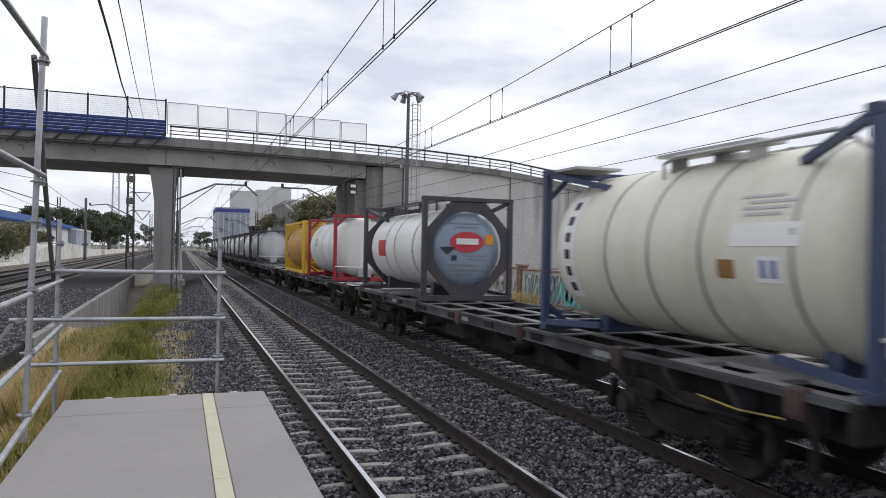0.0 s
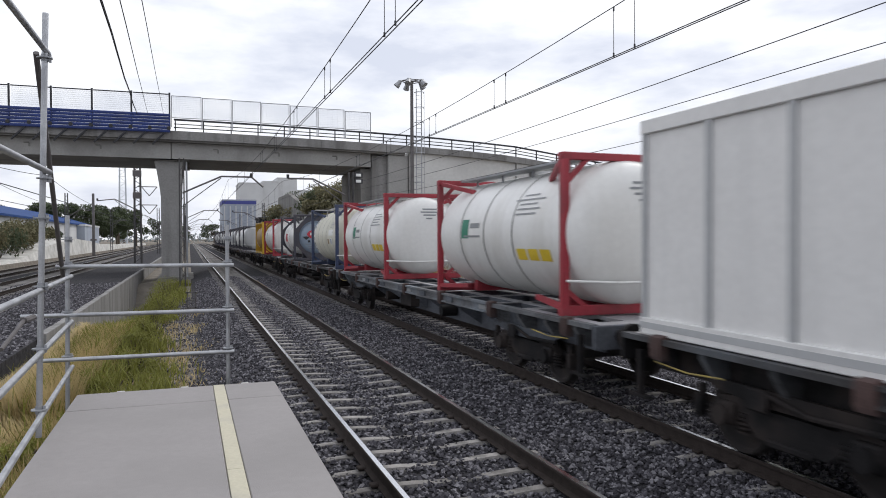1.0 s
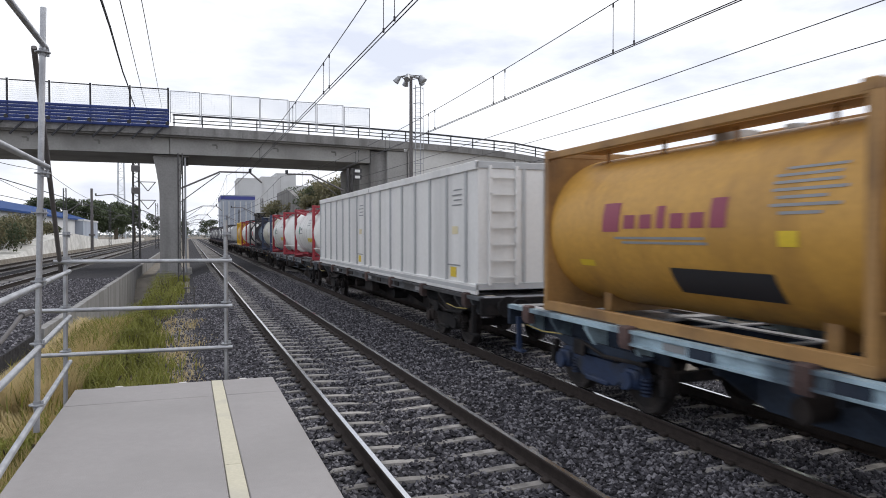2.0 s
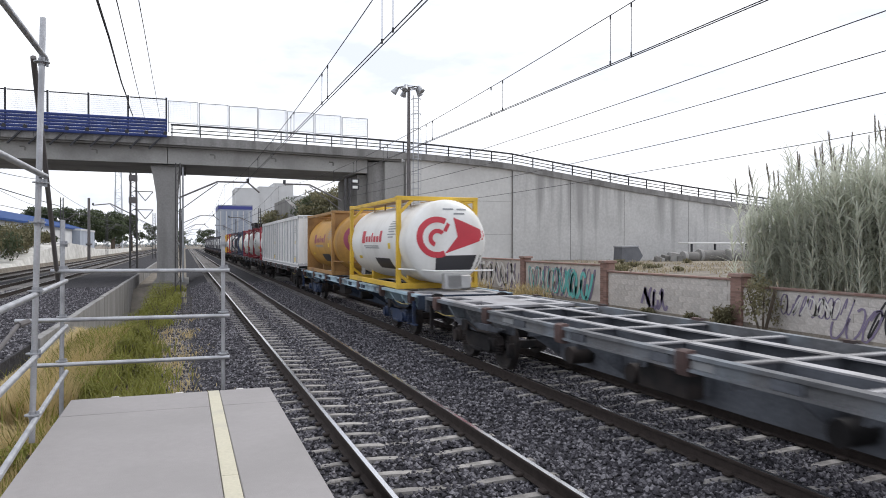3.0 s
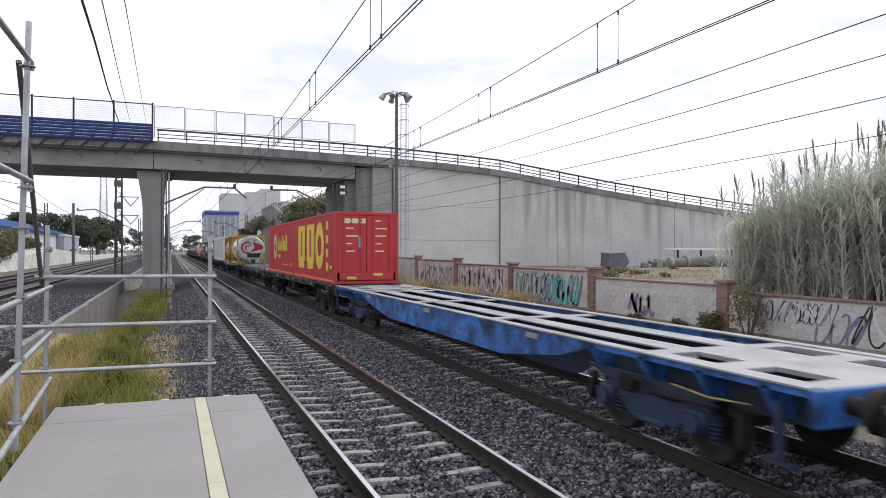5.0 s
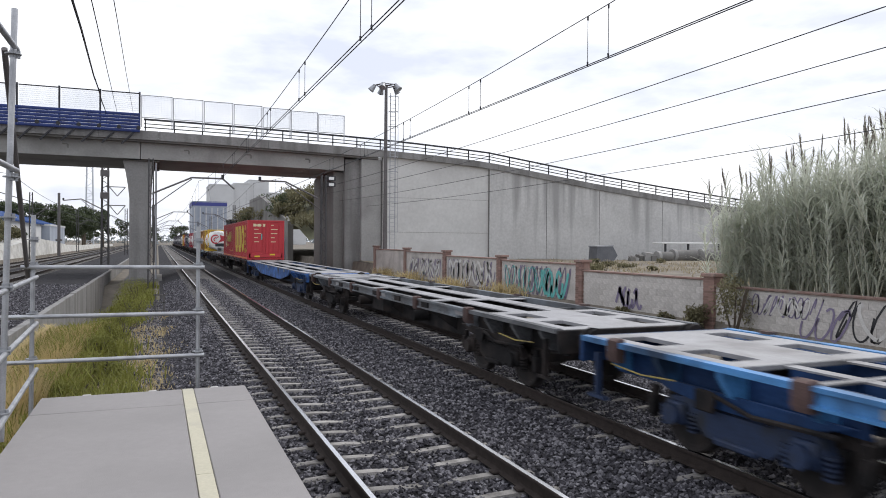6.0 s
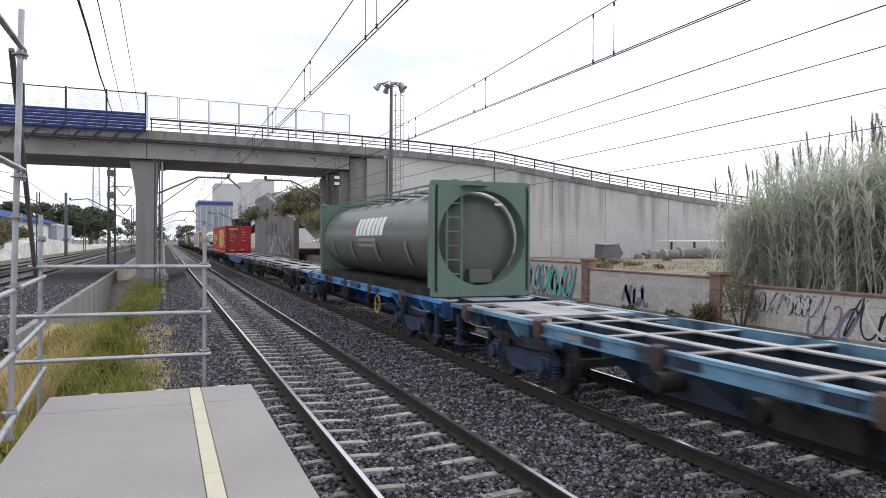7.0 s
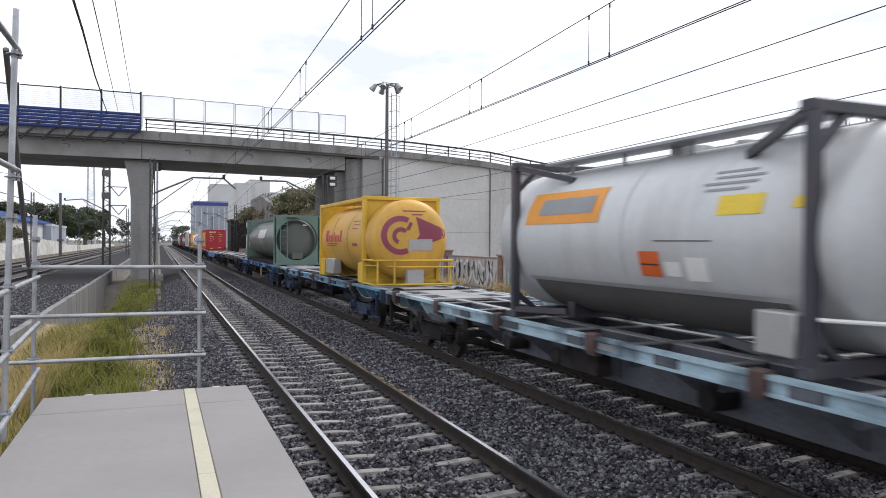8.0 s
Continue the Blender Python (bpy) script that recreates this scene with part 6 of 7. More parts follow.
def tank(s, label, steel, skin, L=6.06, H=2.6, style="beam", R=1.185, depth=0.42, bands=(0.22, 0.42, 0.62, 0.82), rails=(False, False), braces=False, walkway="galvanised", seed=1, name="tank_container", box_rear=True, rear_ladder=False, hoop=None, over=0.0, ahead=0.0):
    """A tank container: its frame, its barrel and fittings; front at y = 0."""
    t = thing(name, label, "tank container", "tank containers")
    zb, zt = BOX_Z, BOX_Z + H
    zc = zb + H * 0.5 + 0.02
    W = 1.22
    for e, d in ((0, -1), (-L, 1)):
        ya, yb = sorted((e, e + d * 0.13))
        for sx in (-1, 1):
            bm = bmesh.new()
            xa, xb = sorted((sx * W, sx * (W - 0.13)))
            box(bm, xa, xb, ya, yb, zb, zt, 0.015)
            part("corner_post", bm, steel, t)
        bm = bmesh.new()
        if style == "beam":
            box(bm, -W + 0.13, W - 0.13, ya, yb, zt - 0.12, zt, 0.01)
            part("top_beam", bm, steel, t)
            for sx in (-1, 1):
                for za, zz in ((zt - 0.5, zt - 0.06), (zb + 0.42, zb + 0.08)):
                    bm = bmesh.new()
                    bar(bm, (sx * (W - 0.07), e + d * 0.065, za), (sx * (W - 0.5), e + d * 0.065, zz), 0.08, 0.08)
                    part("gusset", bm, steel, t)
            bm = bmesh.new()
            box(bm, -W + 0.13, W - 0.13, ya, yb, zb, zb + 0.16, 0.01)
        elif style == "plate":
            holed_plate(bm, 2 * W - 0.24, zb + 0.02, zt - 0.01, zc, R * 1.0, e + d * 0.09, e + d * 0.12)
        elif style == "octo":
            octagon(bm, W - 0.13, zc, 0.93, e + d * 0.04, e + d * 0.12)
        elif style == "full":
            holed_plate(bm, 2 * W - 0.1, zb, zt, zc, R * (1.0 if d < 0 else 0.96), e + d * 0.0, e + d * (0.12 if d < 0 else 0.45), flat=0)
        part("end_frame", bm, steel, t)
        for za, zz in ((zt - 0.11, zt), (zb, zb + 0.14)) if style in ("plate", "octo") else ():
            bm = bmesh.new()
            box(bm, -W + 0.13, W - 0.13, ya, yb, za, zz, 0.01)
            part("end_beam", bm, steel, t)
    castings(t, L, H, steel)
    y_in = (0.14 if style != "full" else 0.34) - over
    y_fr = 0.12 - ahead
    bm = bmesh.new()
    barrel(bm, R, zc, -y_fr, -L + y_in, depth)
    b = part("barrel", bm, skin, t)
    bm = bmesh.new()
    for q in bands:
        y = -L * q
        n = 40
        ra, rb = [], []
        for k in range(n):
            a = k * math.tau / n
            for lst, yy in ((ra, y - 0.025), (rb, y + 0.025)):
                lst.append(bm.verts.new(((R + 0.008) * math.cos(a), yy, zc + (R + 0.008) * math.sin(a))))
        for k in range(n):
            bm.faces.new((ra[k], ra[(k + 1) % n], rb[(k + 1) % n], rb[k])).smooth = True
    if bands:
        part("band", bm, hoop or "band", b, "metal strap bands")
    for q in (0.16, 0.84) if style != "full" else ():
        y = -L * q
        bm = bmesh.new()
        box(bm, -0.62, 0.62, y - 0.1, y + 0.1, zb + 0.05, zc - R * 0.84, 0.01)
        part("saddle", bm, steel, t, "steel saddle under the barrel")
    for flag, z in zip(rails, (zb + 0.09, zt - 0.06)):
        if flag:
            for sx in (-1, 1):
                bm = bmesh.new()
                xa, xb = sorted((sx * W, sx * (W - 0.09)))
                box(bm, xa, xb, -L + 0.13, -0.13, z - 0.08, z + 0.07 if z < 2 else z + 0.03, 0.01)
                part("side_rail", bm, steel, t)
    if braces:
        for sx in (-1, 1):
            for e, d in ((0, -1), (-L, 1)):
                for a, q in (((sx * (W - 0.06), e + d * 0.1, zt - 0.08), (sx * 0.75, e + d * 1.25, zc + R * 0.78)), ((sx * (W - 0.06), e + d * 0.1, zb + 0.13), (sx * 0.95, e + d * 1.4, zb + 0.2))):
                    bm = bmesh.new()
                    bar(bm, a, q, 0.08, 0.09)
                    part("brace", bm, steel, t, "slanting frame brace")
    if walkway:
        bm = bmesh.new()
        for x0, x1 in ((-0.72, -0.28), (0.28, 0.72)):
            box(bm, x0, x1, -L + 0.3, -0.3, zt - 0.055, zt - 0.02)
            y = -0.8
            while y > -L + 0.7:
                box(bm, (x0 + x1) / 2 - 0.02, (x0 + x1) / 2 + 0.02, y - 0.02, y + 0.02, zt - 0.3, zt - 0.05)
                y -= 1.4
        part("walkway", bm, walkway, t, "grated walkway on top")
    bm = bmesh.new()
    tube(bm, (0, -L * 0.5, zc + R * 0.95), (0, -L * 0.5, zt - 0.03), 0.28, seg=16)
    part("manhole", bm, "steel_box", b, "round manhole with lid")
    bm = bmesh.new()
    tube(bm, (0, -L * 0.66, zc + R * 0.95), (0, -L * 0.66, zt - 0.06), 0.12, seg=12)
    part("valve", bm, "steel_box", b, "short round valve")
    if box_rear and box_rear != "bar":
        bm = bmesh.new()
        box(bm, -0.22, 0.28, -L - over, -L + 0.24 - over, zb + 0.04, zb + 0.46, 0.02)
        part("valve_box", bm, "steel_box", t, "grey valve box")
    if box_rear:
        bm = bmesh.new()
        tube(bm, (-W + 0.05, -L - 0.02, zb + 0.56), (-0.5, -L - 0.02 - over * 1.05, zb + 0.54), 0.022, seg=8)
        tube(bm, (-0.5, -L - 0.02 - over * 1.05, zb + 0.54), (W - 0.05, -L - 0.02 - over * 1.05, zb + 0.54), 0.022, seg=8)
        part("end_bar", bm, "mark_white" if style == "beam" else steel, t, "thin end handrail")
    if rear_ladder:
        bm = bmesh.new()
        ladder(bm, -0.98, -0.62, -L + 0.1, zb + 0.2, zt - 0.1)
        part("ladder", bm, steel, t)
    t_mark = dict(thing=t, barrel=b, R=R, zc=zc, L=L, rnd=random.Random(seed), dish=Dish(R, zc, -L + y_in, depth))
    rolling(t, s)
    return t_mark


def islands(bm):
    """The unconnected patches of a mesh, each as a mesh of its own."""
    left, found = set(bm.faces), []
    while left:
        todo, patch = [min(left, key=lambda f: f.index)], set()
        while todo:
            f = todo.pop()
            if f in patch:
                continue
            patch.add(f)
            todo += [g for e in f.edges for g in e.link_faces if g not in patch]
        left -= patch
        one, copies = bmesh.new(), {}
        for f in sorted(patch, key=lambda f: f.index):
            for v in f.verts:
                if v not in copies:
                    copies[v] = one.verts.new(v.co)
            one.faces.new([copies[v] for v in f.verts])
        found.append(one)
    return found


def mark(k, name, material, draw, label=""):
    bm = bmesh.new()
    draw(bm)
    if name in ("label_panel", "flag_panel", "hazard_sign", "emblem_bar", "wordmark"):
        bm.faces.index_update()
        for one in islands(bm):
            ob = part(name, one, material, k["barrel"], label)
        bm.free()
        return ob
    return part(name, bm, material, k["barrel"], label)


def small_print(k, y0, y1, a0, rows, material="mark_grey", gap=4.2):
    mark(k, "small_print", material, lambda bm: lines(bm, k["R"], k["zc"], y0, y1, [a0 - gap * i for i in range(rows)], k["rnd"]), "rows of small grey print")


def swirl(k, material, light):
    """The round end mark: a thick open ring, a small inner ring and a wedge."""
    d = k["dish"]
    mark(k, "end_mark", material, lambda bm: (d.arc(bm, -0.38, 0.12, 0.4, 0.56, 62, 296), d.arc(bm, -0.38, 0.1, 0.13, 0.25, 40, 250), d.quad(bm, [(0.08, 0.66), (1.02, 0.3), (1.06, 0.18), (0.2, 0.14)]), d.quad(bm, [(0.2, 0.14), (1.06, 0.18), (1.0, 0.06), (-0.16, -0.32)]), d.quad(bm, [(-0.22, 0.3), (-0.1, 0.52), (-0.02, 0.46), (-0.12, 0.26)])), "round swirl and wedge emblem")


# -- wagons, front to rear --
GR, PB = "wagon_grey", "wagon_pale"
for k in range(6):
    flat_wagon(164 - k * 20, 19.2, GR, "dark grey container wagon under tank containers")
flat_wagon(43.2, 18.8, "wagon_soot", "dark grey container wagon with dirty sills", top="deck_shaded")
flat_wagon(23.3, 18.7, "wagon_soot", "dark grey container wagon with dirty sills", top="deck_shaded")
flat_wagon(3.8, 18.9, GR, "dark grey container wagon with dirty sills", web="web_grey")
flat_wagon(-15.9, 18.9, "wagon_soot", "dark container wagon under two grey boxes")
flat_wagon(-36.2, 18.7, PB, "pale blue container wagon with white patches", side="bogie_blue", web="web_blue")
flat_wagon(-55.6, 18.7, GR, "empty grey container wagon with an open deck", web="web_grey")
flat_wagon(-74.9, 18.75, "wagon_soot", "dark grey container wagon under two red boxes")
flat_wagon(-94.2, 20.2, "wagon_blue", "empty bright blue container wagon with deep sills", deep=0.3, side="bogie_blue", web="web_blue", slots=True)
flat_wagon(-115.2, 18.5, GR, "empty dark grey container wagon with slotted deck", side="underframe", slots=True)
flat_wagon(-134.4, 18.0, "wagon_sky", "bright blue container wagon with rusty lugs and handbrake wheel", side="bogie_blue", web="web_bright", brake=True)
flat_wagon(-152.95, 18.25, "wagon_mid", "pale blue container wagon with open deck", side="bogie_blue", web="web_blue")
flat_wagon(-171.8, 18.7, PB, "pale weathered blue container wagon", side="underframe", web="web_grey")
flat_wagon(-191.1, 18.7, GR, "dark grey container wagon at the rear")

# -- tank containers ahead --
for i, s in enumerate((63.2, 70.4, 83, 90.4, 103, 110.3, 123, 130, 143, 150.4)):
    k = tank(s, "white tank container in a dark frame", "frame_dark", "tank_white" if i % 2 else "tank_grey", bands=(0.25, 0.5, 0.75), seed=i)
    small_print(k, -1.5, -2.6, 20, 3)

k = tank(41.2, "orange tank container in an orange frame", "frame_yellow", "tank_orange", style="plate", rails=(True, True), bands=(0.3, 0.6))
k = tank(33.5, "white tank container in a red frame", "frame_red", "tank_white", bands=(0.3, 0.55, 0.8))
small_print(k, -1.6, -2.5, 14, 4, "mark_green")
k = tank(22.65, "white tank container in a dark open frame with red emblem", "frame_dark", "tank_white", style="octo", R=1.06, bands=(0.34, 0.5, 0.78), braces=True, walkway="frame_dark", hoop="mark_black", box_rear=False)
d = k["dish"]
mark(k, "end_cover", "end_blue", lambda bm: [d.arc(bm, 0, 0, q * 0.1, q * 0.1 + 0.1, 0, 360, 40, 0.02) for q in range(10)], "blue-grey round end cover")
mark(k, "emblem", "mark_red", lambda bm: (curved(bm, k["R"], k["zc"], -1.3, -2.1, -14, 12), d.arc(bm, 0, 0.16, 0.0, 0.26, 0, 360, 28, 0.045, sq=1.75)), "red oval emblem")
mark(k, "emblem_bar", "mark_white", lambda bm: d.quad(bm, [(-0.3, 0.1), (0.3, 0.1), (0.3, 0.25), (-0.3, 0.25)], lift=0.055), "plain white bar")
mark(k, "hazard_sign", "mark_orange", lambda bm: d.quad(bm, [(0.5, 0.1), (0.75, 0.1), (0.75, 0.36), (0.5, 0.36)], lift=0.045))
mark(k, "hazard_sign", "mark_black", lambda bm: (d.quad(bm, [(-0.72, 0.02), (-0.52, -0.16), (-0.3, 0.02), (-0.52, 0.04)], lift=0.045), d.quad(bm, [(-0.42, -0.3), (-0.28, -0.3), (-0.28, -0.18), (-0.42, -0.18)], lift=0.045)))
mark(k, "small_print", "mark_grey", lambda bm: [d.quad(bm, [(a, v), (a + w, v), (a + w, v + 0.035), (a, v + 0.035)], n=4, lift=0.045) for a, w, v in ((-0.5, 0.9, 0.62), (-0.3, 0.6, 0.53), (-0.05, 0.62, -0.2), (0.02, 0.5, -0.28), (-0.55, 0.8, -0.42), (-0.4, 0.95, -0.55), (-0.35, 0.5, -0.66))])
k = tank(10.45, "beige-white tank container in a dark blue frame", "frame_navy", "tank_beige", style="beam", bands=(0.3, 0.46, 0.62, 0.84), braces=True, walkway=None)
bm = bmesh.new()
for x0, x1 in ((-0.7, -0.25), (0.25, 0.7)):
    box(bm, x0, x1, -4.1, -2.3, BOX_Z + 2.56, BOX_Z + 2.6)
    for y in (-2.5, -3.9):
        box(bm, x0 + 0.1, x1 - 0.1, y - 0.03, y + 0.03, BOX_Z + 2.2, BOX_Z + 2.56)
for x0, x1 in ((-1.1, -0.3), (0.3, 1.1)):
    box(bm, x0, x1, -0.9, -0.13, BOX_Z + 2.55, BOX_Z + 2.59)
part("walkway", bm, "steel_box", k["thing"], "short grated walkway on top")
for j in range(6):
    mark(k, "letter_bar", "mark_black", lambda bm: curved(bm, k["R"], k["zc"], -0.72, -0.86, 30 - j * 12.5, 37 - j * 12.5, 0.012, 2))
mark(k, "letter_panel", "mark_white", lambda bm: curved(bm, k["R"], k["zc"], -0.6, -0.98, -38, 42, 0.006, 12), "tall white name panel")
small_print(k, -4.25, -5.1, 28, 4, "steel_box", 3.4)
mark(k, "data_panel", "mark_white", lambda bm: curved(bm, k["R"], k["zc"], -4.25, -5.2, 2, 14))
mark(k, "hazard_sign", "frame_brown", lambda bm: curved(bm, k["R"], k["zc"], -4.05, -4.3, -15, -5))
mark(k, "flag_panel", "mark_blue", lambda bm: (curved(bm, k["R"], k["zc"], -4.68, -4.75, -14, -5), curved(bm, k["R"], k["zc"], -4.82, -4.89, -14, -5)))
mark(k, "flag_panel", "mark_white", lambda bm: curved(bm, k["R"], k["zc"], -4.6, -4.97, -16.5, -3, 0.004))
bm = bmesh.new()
for a, c in (((-0.95, -2.8, 3.42), (-0.95, -2.8, 3.62)), ((-0.95, -2.8, 3.62), (-0.95, -3.0, 3.68)), ((-0.95, -3.0, 3.68), (-0.95, -5.4, 3.68)), ((-0.95, -5.4, 3.68), (-1.1, -5.9, 3.4))):
    tube(bm, a, c, 0.025, seg=8)
part("vapour_pipe", bm, "steel_box", k["thing"], "thin steel pipe along the barrel")
for s, bars in ((2.82, 1), (-8.05, 2)):
    k = tank(s, "white tank container in a bright red frame", "frame_red", "tank_white", R=1.2, bands=(0.25, 0.46, 0.68), braces=True, seed=bars, hoop="band", over=0.42, ahead=0.25, box_rear="bar")
    mark(k, "emblem", "mark_green", lambda bm: curved(bm, k["R"], k["zc"], -1.58, -1.95, -4, 15, n=6), "green slanted emblem")
    mark(k, "emblem_bar", "mark_grey", lambda bm: (curved(bm, k["R"], k["zc"], -2.05, -2.55, 6, 11), curved(bm, k["R"], k["zc"], -1.7, -2.6, -3, -1)))
    small_print(k, -4.0, -5.2, 34, 5, "mark_grey", 4.5)
    for j in range(3):
        mark(k, "label_panel", "mark_yellow", lambda bm: curved(bm, k["R"], k["zc"], -4.25 - 0.45 * j, -4.63 - 0.45 * j, -23, -13))
    d = k["dish"]
    mark(k, "small_print", "mark_grey", lambda bm: [d.quad(bm, [(a, v), (a + w, v), (a + w, v + 0.04), (a, v + 0.04)], n=3) for a, w, v in ((-0.1, 0.45, 0.78), (-0.16, 0.6, 0.69), (-0.08, 0.4, 0.6), (0.0, 0.2, 0.5))])


# -- box containers --
def corrugated(bm, x, d, y0, y1, z0, z1, pitch=0.2, depth=0.04):
    """A sheet with upright folds; d: outward direction along x."""
    ys = []
    n = max(2, round((y0 - y1) / pitch))
    p = (y0 - y1) / n
    for k in range(n):
        a = y0 - k * p
        ys += [(a, 0), (a - p * 0.28, 0), (a - p * 0.42, -depth), (a - p * 0.78, -depth), (a - p * 0.92, 0)]
    ys.append((y1, 0))
    lo = [bm.verts.new((x + d * q, y, z0)) for y, q in ys]
    hi = [bm.verts.new((x + d * q, y, z1)) for y, q in ys]
    for k in range(len(ys) - 1):
        bm.faces.new((lo[k], lo[k + 1], hi[k + 1], hi[k]))


def red_box(s, label, kind):
    L, H, W = 9.125, 2.655, 1.22
    t = thing("bulk_container", label, "container", "box containers")
    zb, zt = BOX_Z, BOX_Z + H
    for sx in (-1, 1):
        bm = bmesh.new()
        corrugated(bm, sx * (W - 0.012), sx, -0.1, -L + 0.1, zb + 0.14, zt - 0.07)
        part("side_wall", bm, "box_red", t, "red corrugated side wall")
        bm = bmesh.new()
        xa, xb = sorted((sx * W, sx * (W - 0.1)))
        box(bm, xa, xb, -L + 0.1, -0.1, zt - 0.08, zt, 0.01)
        part("top_rail", bm, "box_red", t)
        bm = bmesh.new()
        box(bm, xa, xb, -L + 0.1, -0.1, zb, zb + 0.15, 0.01)
        part("bottom_rail", bm, "box_red", t)
    bm = bmesh.new()
    box(bm, -W, -W - 0.004, -L + 0.15, -0.15, zb + 0.08, zb + 0.13)
    part("rail_stripe", bm, "mark_orange", t, "orange stripe along the bottom rail")
    for y in (0, -L + 0.12):
        for sx in (-1, 1):
            bm = bmesh.new()
            xa, xb = sorted((sx * W, sx * (W - 0.12)))
            box(bm, xa, xb, y - 0.12, y, zb, zt, 0.012)
            part("corner_post", bm, "box_red", t)
    bm = bmesh.new()
    box(bm, -W + 0.1, W - 0.1, -L + 0.05, -0.05, zt - 0.05, zt - 0.015)
    k = -0.3
    while k > -L + 0.3:
        box(bm, -W + 0.12, W - 0.12, k - 0.06, k, zt - 0.015, zt + 0.005)
        k -= 0.4
    part("roof", bm, "box_red", t)
    bm = bmesh.new()
    box(bm, -W + 0.1, W - 0.1, -L + 0.05, -0.05, zb + 0.05, zb + 0.12)
    box(bm, -W + 0.1, W - 0.1, -0.06, -0.03, zb + 0.1, zt - 0.05)
    part("floor_and_front", bm, "box_red", t)
    # doors on the rear end
    for x0, x1 in ((-W + 0.12, -0.01), (0.01, W - 0.12)):
        bm = bmesh.new()
        box(bm, x0, x1, -L + 0.03, -L + 0.07, zb + 0.42, zt - 0.12, 0.008)
        for q in (0.3, 0.62):
            x = x0 + (x1 - x0) * q
            box(bm, x - 0.17, x + 0.1, -L + 0.015, -L + 0.035, zb + 0.55, zt - 0.3, 0.01)
        dr = part("door", bm, "box_red", t, "red steel rear door")
        bm = bmesh.new()
        for q in (0.2, 0.8):
            x = x0 + (x1 - x0) * q
            tube(bm, (x, -L + 0.0, zb + 0.3), (x, -L + 0.0, zt - 0.1), 0.02, seg=8)
            for z in (zb + 0.5, zb + 1.2, zt - 0.35):
                box(bm, x - 0.05, x + 0.05, -L - 0.01, -L + 0.03, z, z + 0.06)
            bar(bm, (x, -L - 0.03, zb + 0.95), (x + 0.3, -L - 0.03, zb + 0.95), 0.03, 0.03)
        part("lock_bar", bm, "box_red", dr)
        bm = bmesh.new()
        r = random.Random(int(x0 * 100))
        for j in range(5):
            z = zt - 0.35 - j * 0.28
            box(bm, x0 + 0.32, x0 + 0.32 + r.uniform(0.15, 0.5), -L + 0.008, -L + 0.013, z, z + 0.05)
        part("small_print", bm, "mark_cream", dr)
    bm = bmesh.new()
    box(bm, -W + 0.12, W - 0.12, -L, -L + 0.1, zt - 0.12, zt, 0.01)
    part("end_rail", bm, "box_red", t)
    bm = bmesh.new()
    box(bm, -W + 0.12, W - 0.12, -L, -L + 0.1, zb, zb + 0.12, 0.01)
    part("end_rail", bm, "box_red", t)
    bm = bmesh.new()
    box(bm, -W + 0.2, W - 0.2, -L - 0.03, -L + 0.04, zb + 0.14, zb + 0.42, 0.015)
    part("discharge_hatch", bm, "box_red", t, "low red discharge hatch")
    for a, w, z in ((-0.75, 0.35, 0.08), (0.25, 0.35, 0.2)):
        bm = bmesh.new()
        box(bm, a, a + w, -L - 0.04, -L - 0.032, zb + z + 0.1, zb + z + 0.2)
        part("label_panel", bm, "mark_yellow", t)
    bm = bmesh.new()
    box(bm, -0.32, -0.2, -L - 0.0, -L + 0.01, zb + 1.35, zb + 1.75)
    part("label_panel", bm, "paint_teal", t)
    castings(t, L, H, "box_red")
    x = -W - 0.006

    def flat(bm, y0, y1, z0, z1, off=0.0):
        vs = [bm.verts.new((x - off, y, z)) for y, z in ((y0, z0), (y1, z0), (y1, z1), (y0, z1))]
        bm.faces.new(vs)

    def ring(bm, cy, cz, r0, r1, sq=1.0, off=0.0, a0=0, a1=360):
        prev = None
        for i in range(33):
            a = radians(a0 + (a1 - a0) * i / 32)
            cur = [bm.verts.new((x - off, cy + r * math.cos(a) * sq, cz + r * math.sin(a))) for r in (r0, r1)]
            if prev:
                bm.faces.new((prev[0], prev[1], cur[1], cur[0]))
            prev = cur

    if kind == "ring":
        bm = bmesh.new()
        cy, cz = -2.75, zb + 1.43
        ring(bm, cy, cz, 0.42, 0.6)
        ring(bm, cy, cz, 0.65, 0.71, a0=20, a1=160)
        ring(bm, cy, cz, 0.65, 0.71, a0=200, a1=340)
        ring(bm, cy, cz, 0.28, 0.34)
        part("emblem", bm, "mark_cream", t, "pale double ring emblem")
        bm = bmesh.new()
        y = -3.72
        for w, h in ((0.14, 0.78), (0.34, 0.5), (0.22, 0.66), (0.34, 0.5), (0.22, 0.5), (0.46, 0.78), (0.36, 0.5), (0.14, 0.82), (0.4, 0.82)):
            flat(bm, y, y - w, zb + 1.2, zb + 1.2 + h)
            y -= w + 0.1
        part("wordmark", bm, "mark_yellow", t, "row of yellow blocks in place of a name")
        bm = bmesh.new()
        flat(bm, -3.72, -4.8, zb + 0.84, zb + 1.02)
        flat(bm, -5.4, -7.7, zb + 0.47, zb + 0.52)
        flat(bm, -8.2, -8.6, zb + 0.45, zb + 0.62)
        part("small_print", bm, "mark_orange", t)
        bm = bmesh.new()
        flat(bm, -0.32, -0.38, zb + 0.6, zb + 2.3)
        part("edge_line", bm, "mark_orange", t)
    else:
        bm = bmesh.new()
        for y0, y1 in ((-1.33, -3.12), (-3.52, -5.3)):
            flat(bm, y0, y1, zb + 0.75, zb + 2.33)
            flat(bm, y0 - 0.2, y1 + 0.2, zb + 0.45, zb + 0.75)
        ring(bm, -6.39, zb + 1.42, 0.42, 0.95, sq=0.93)
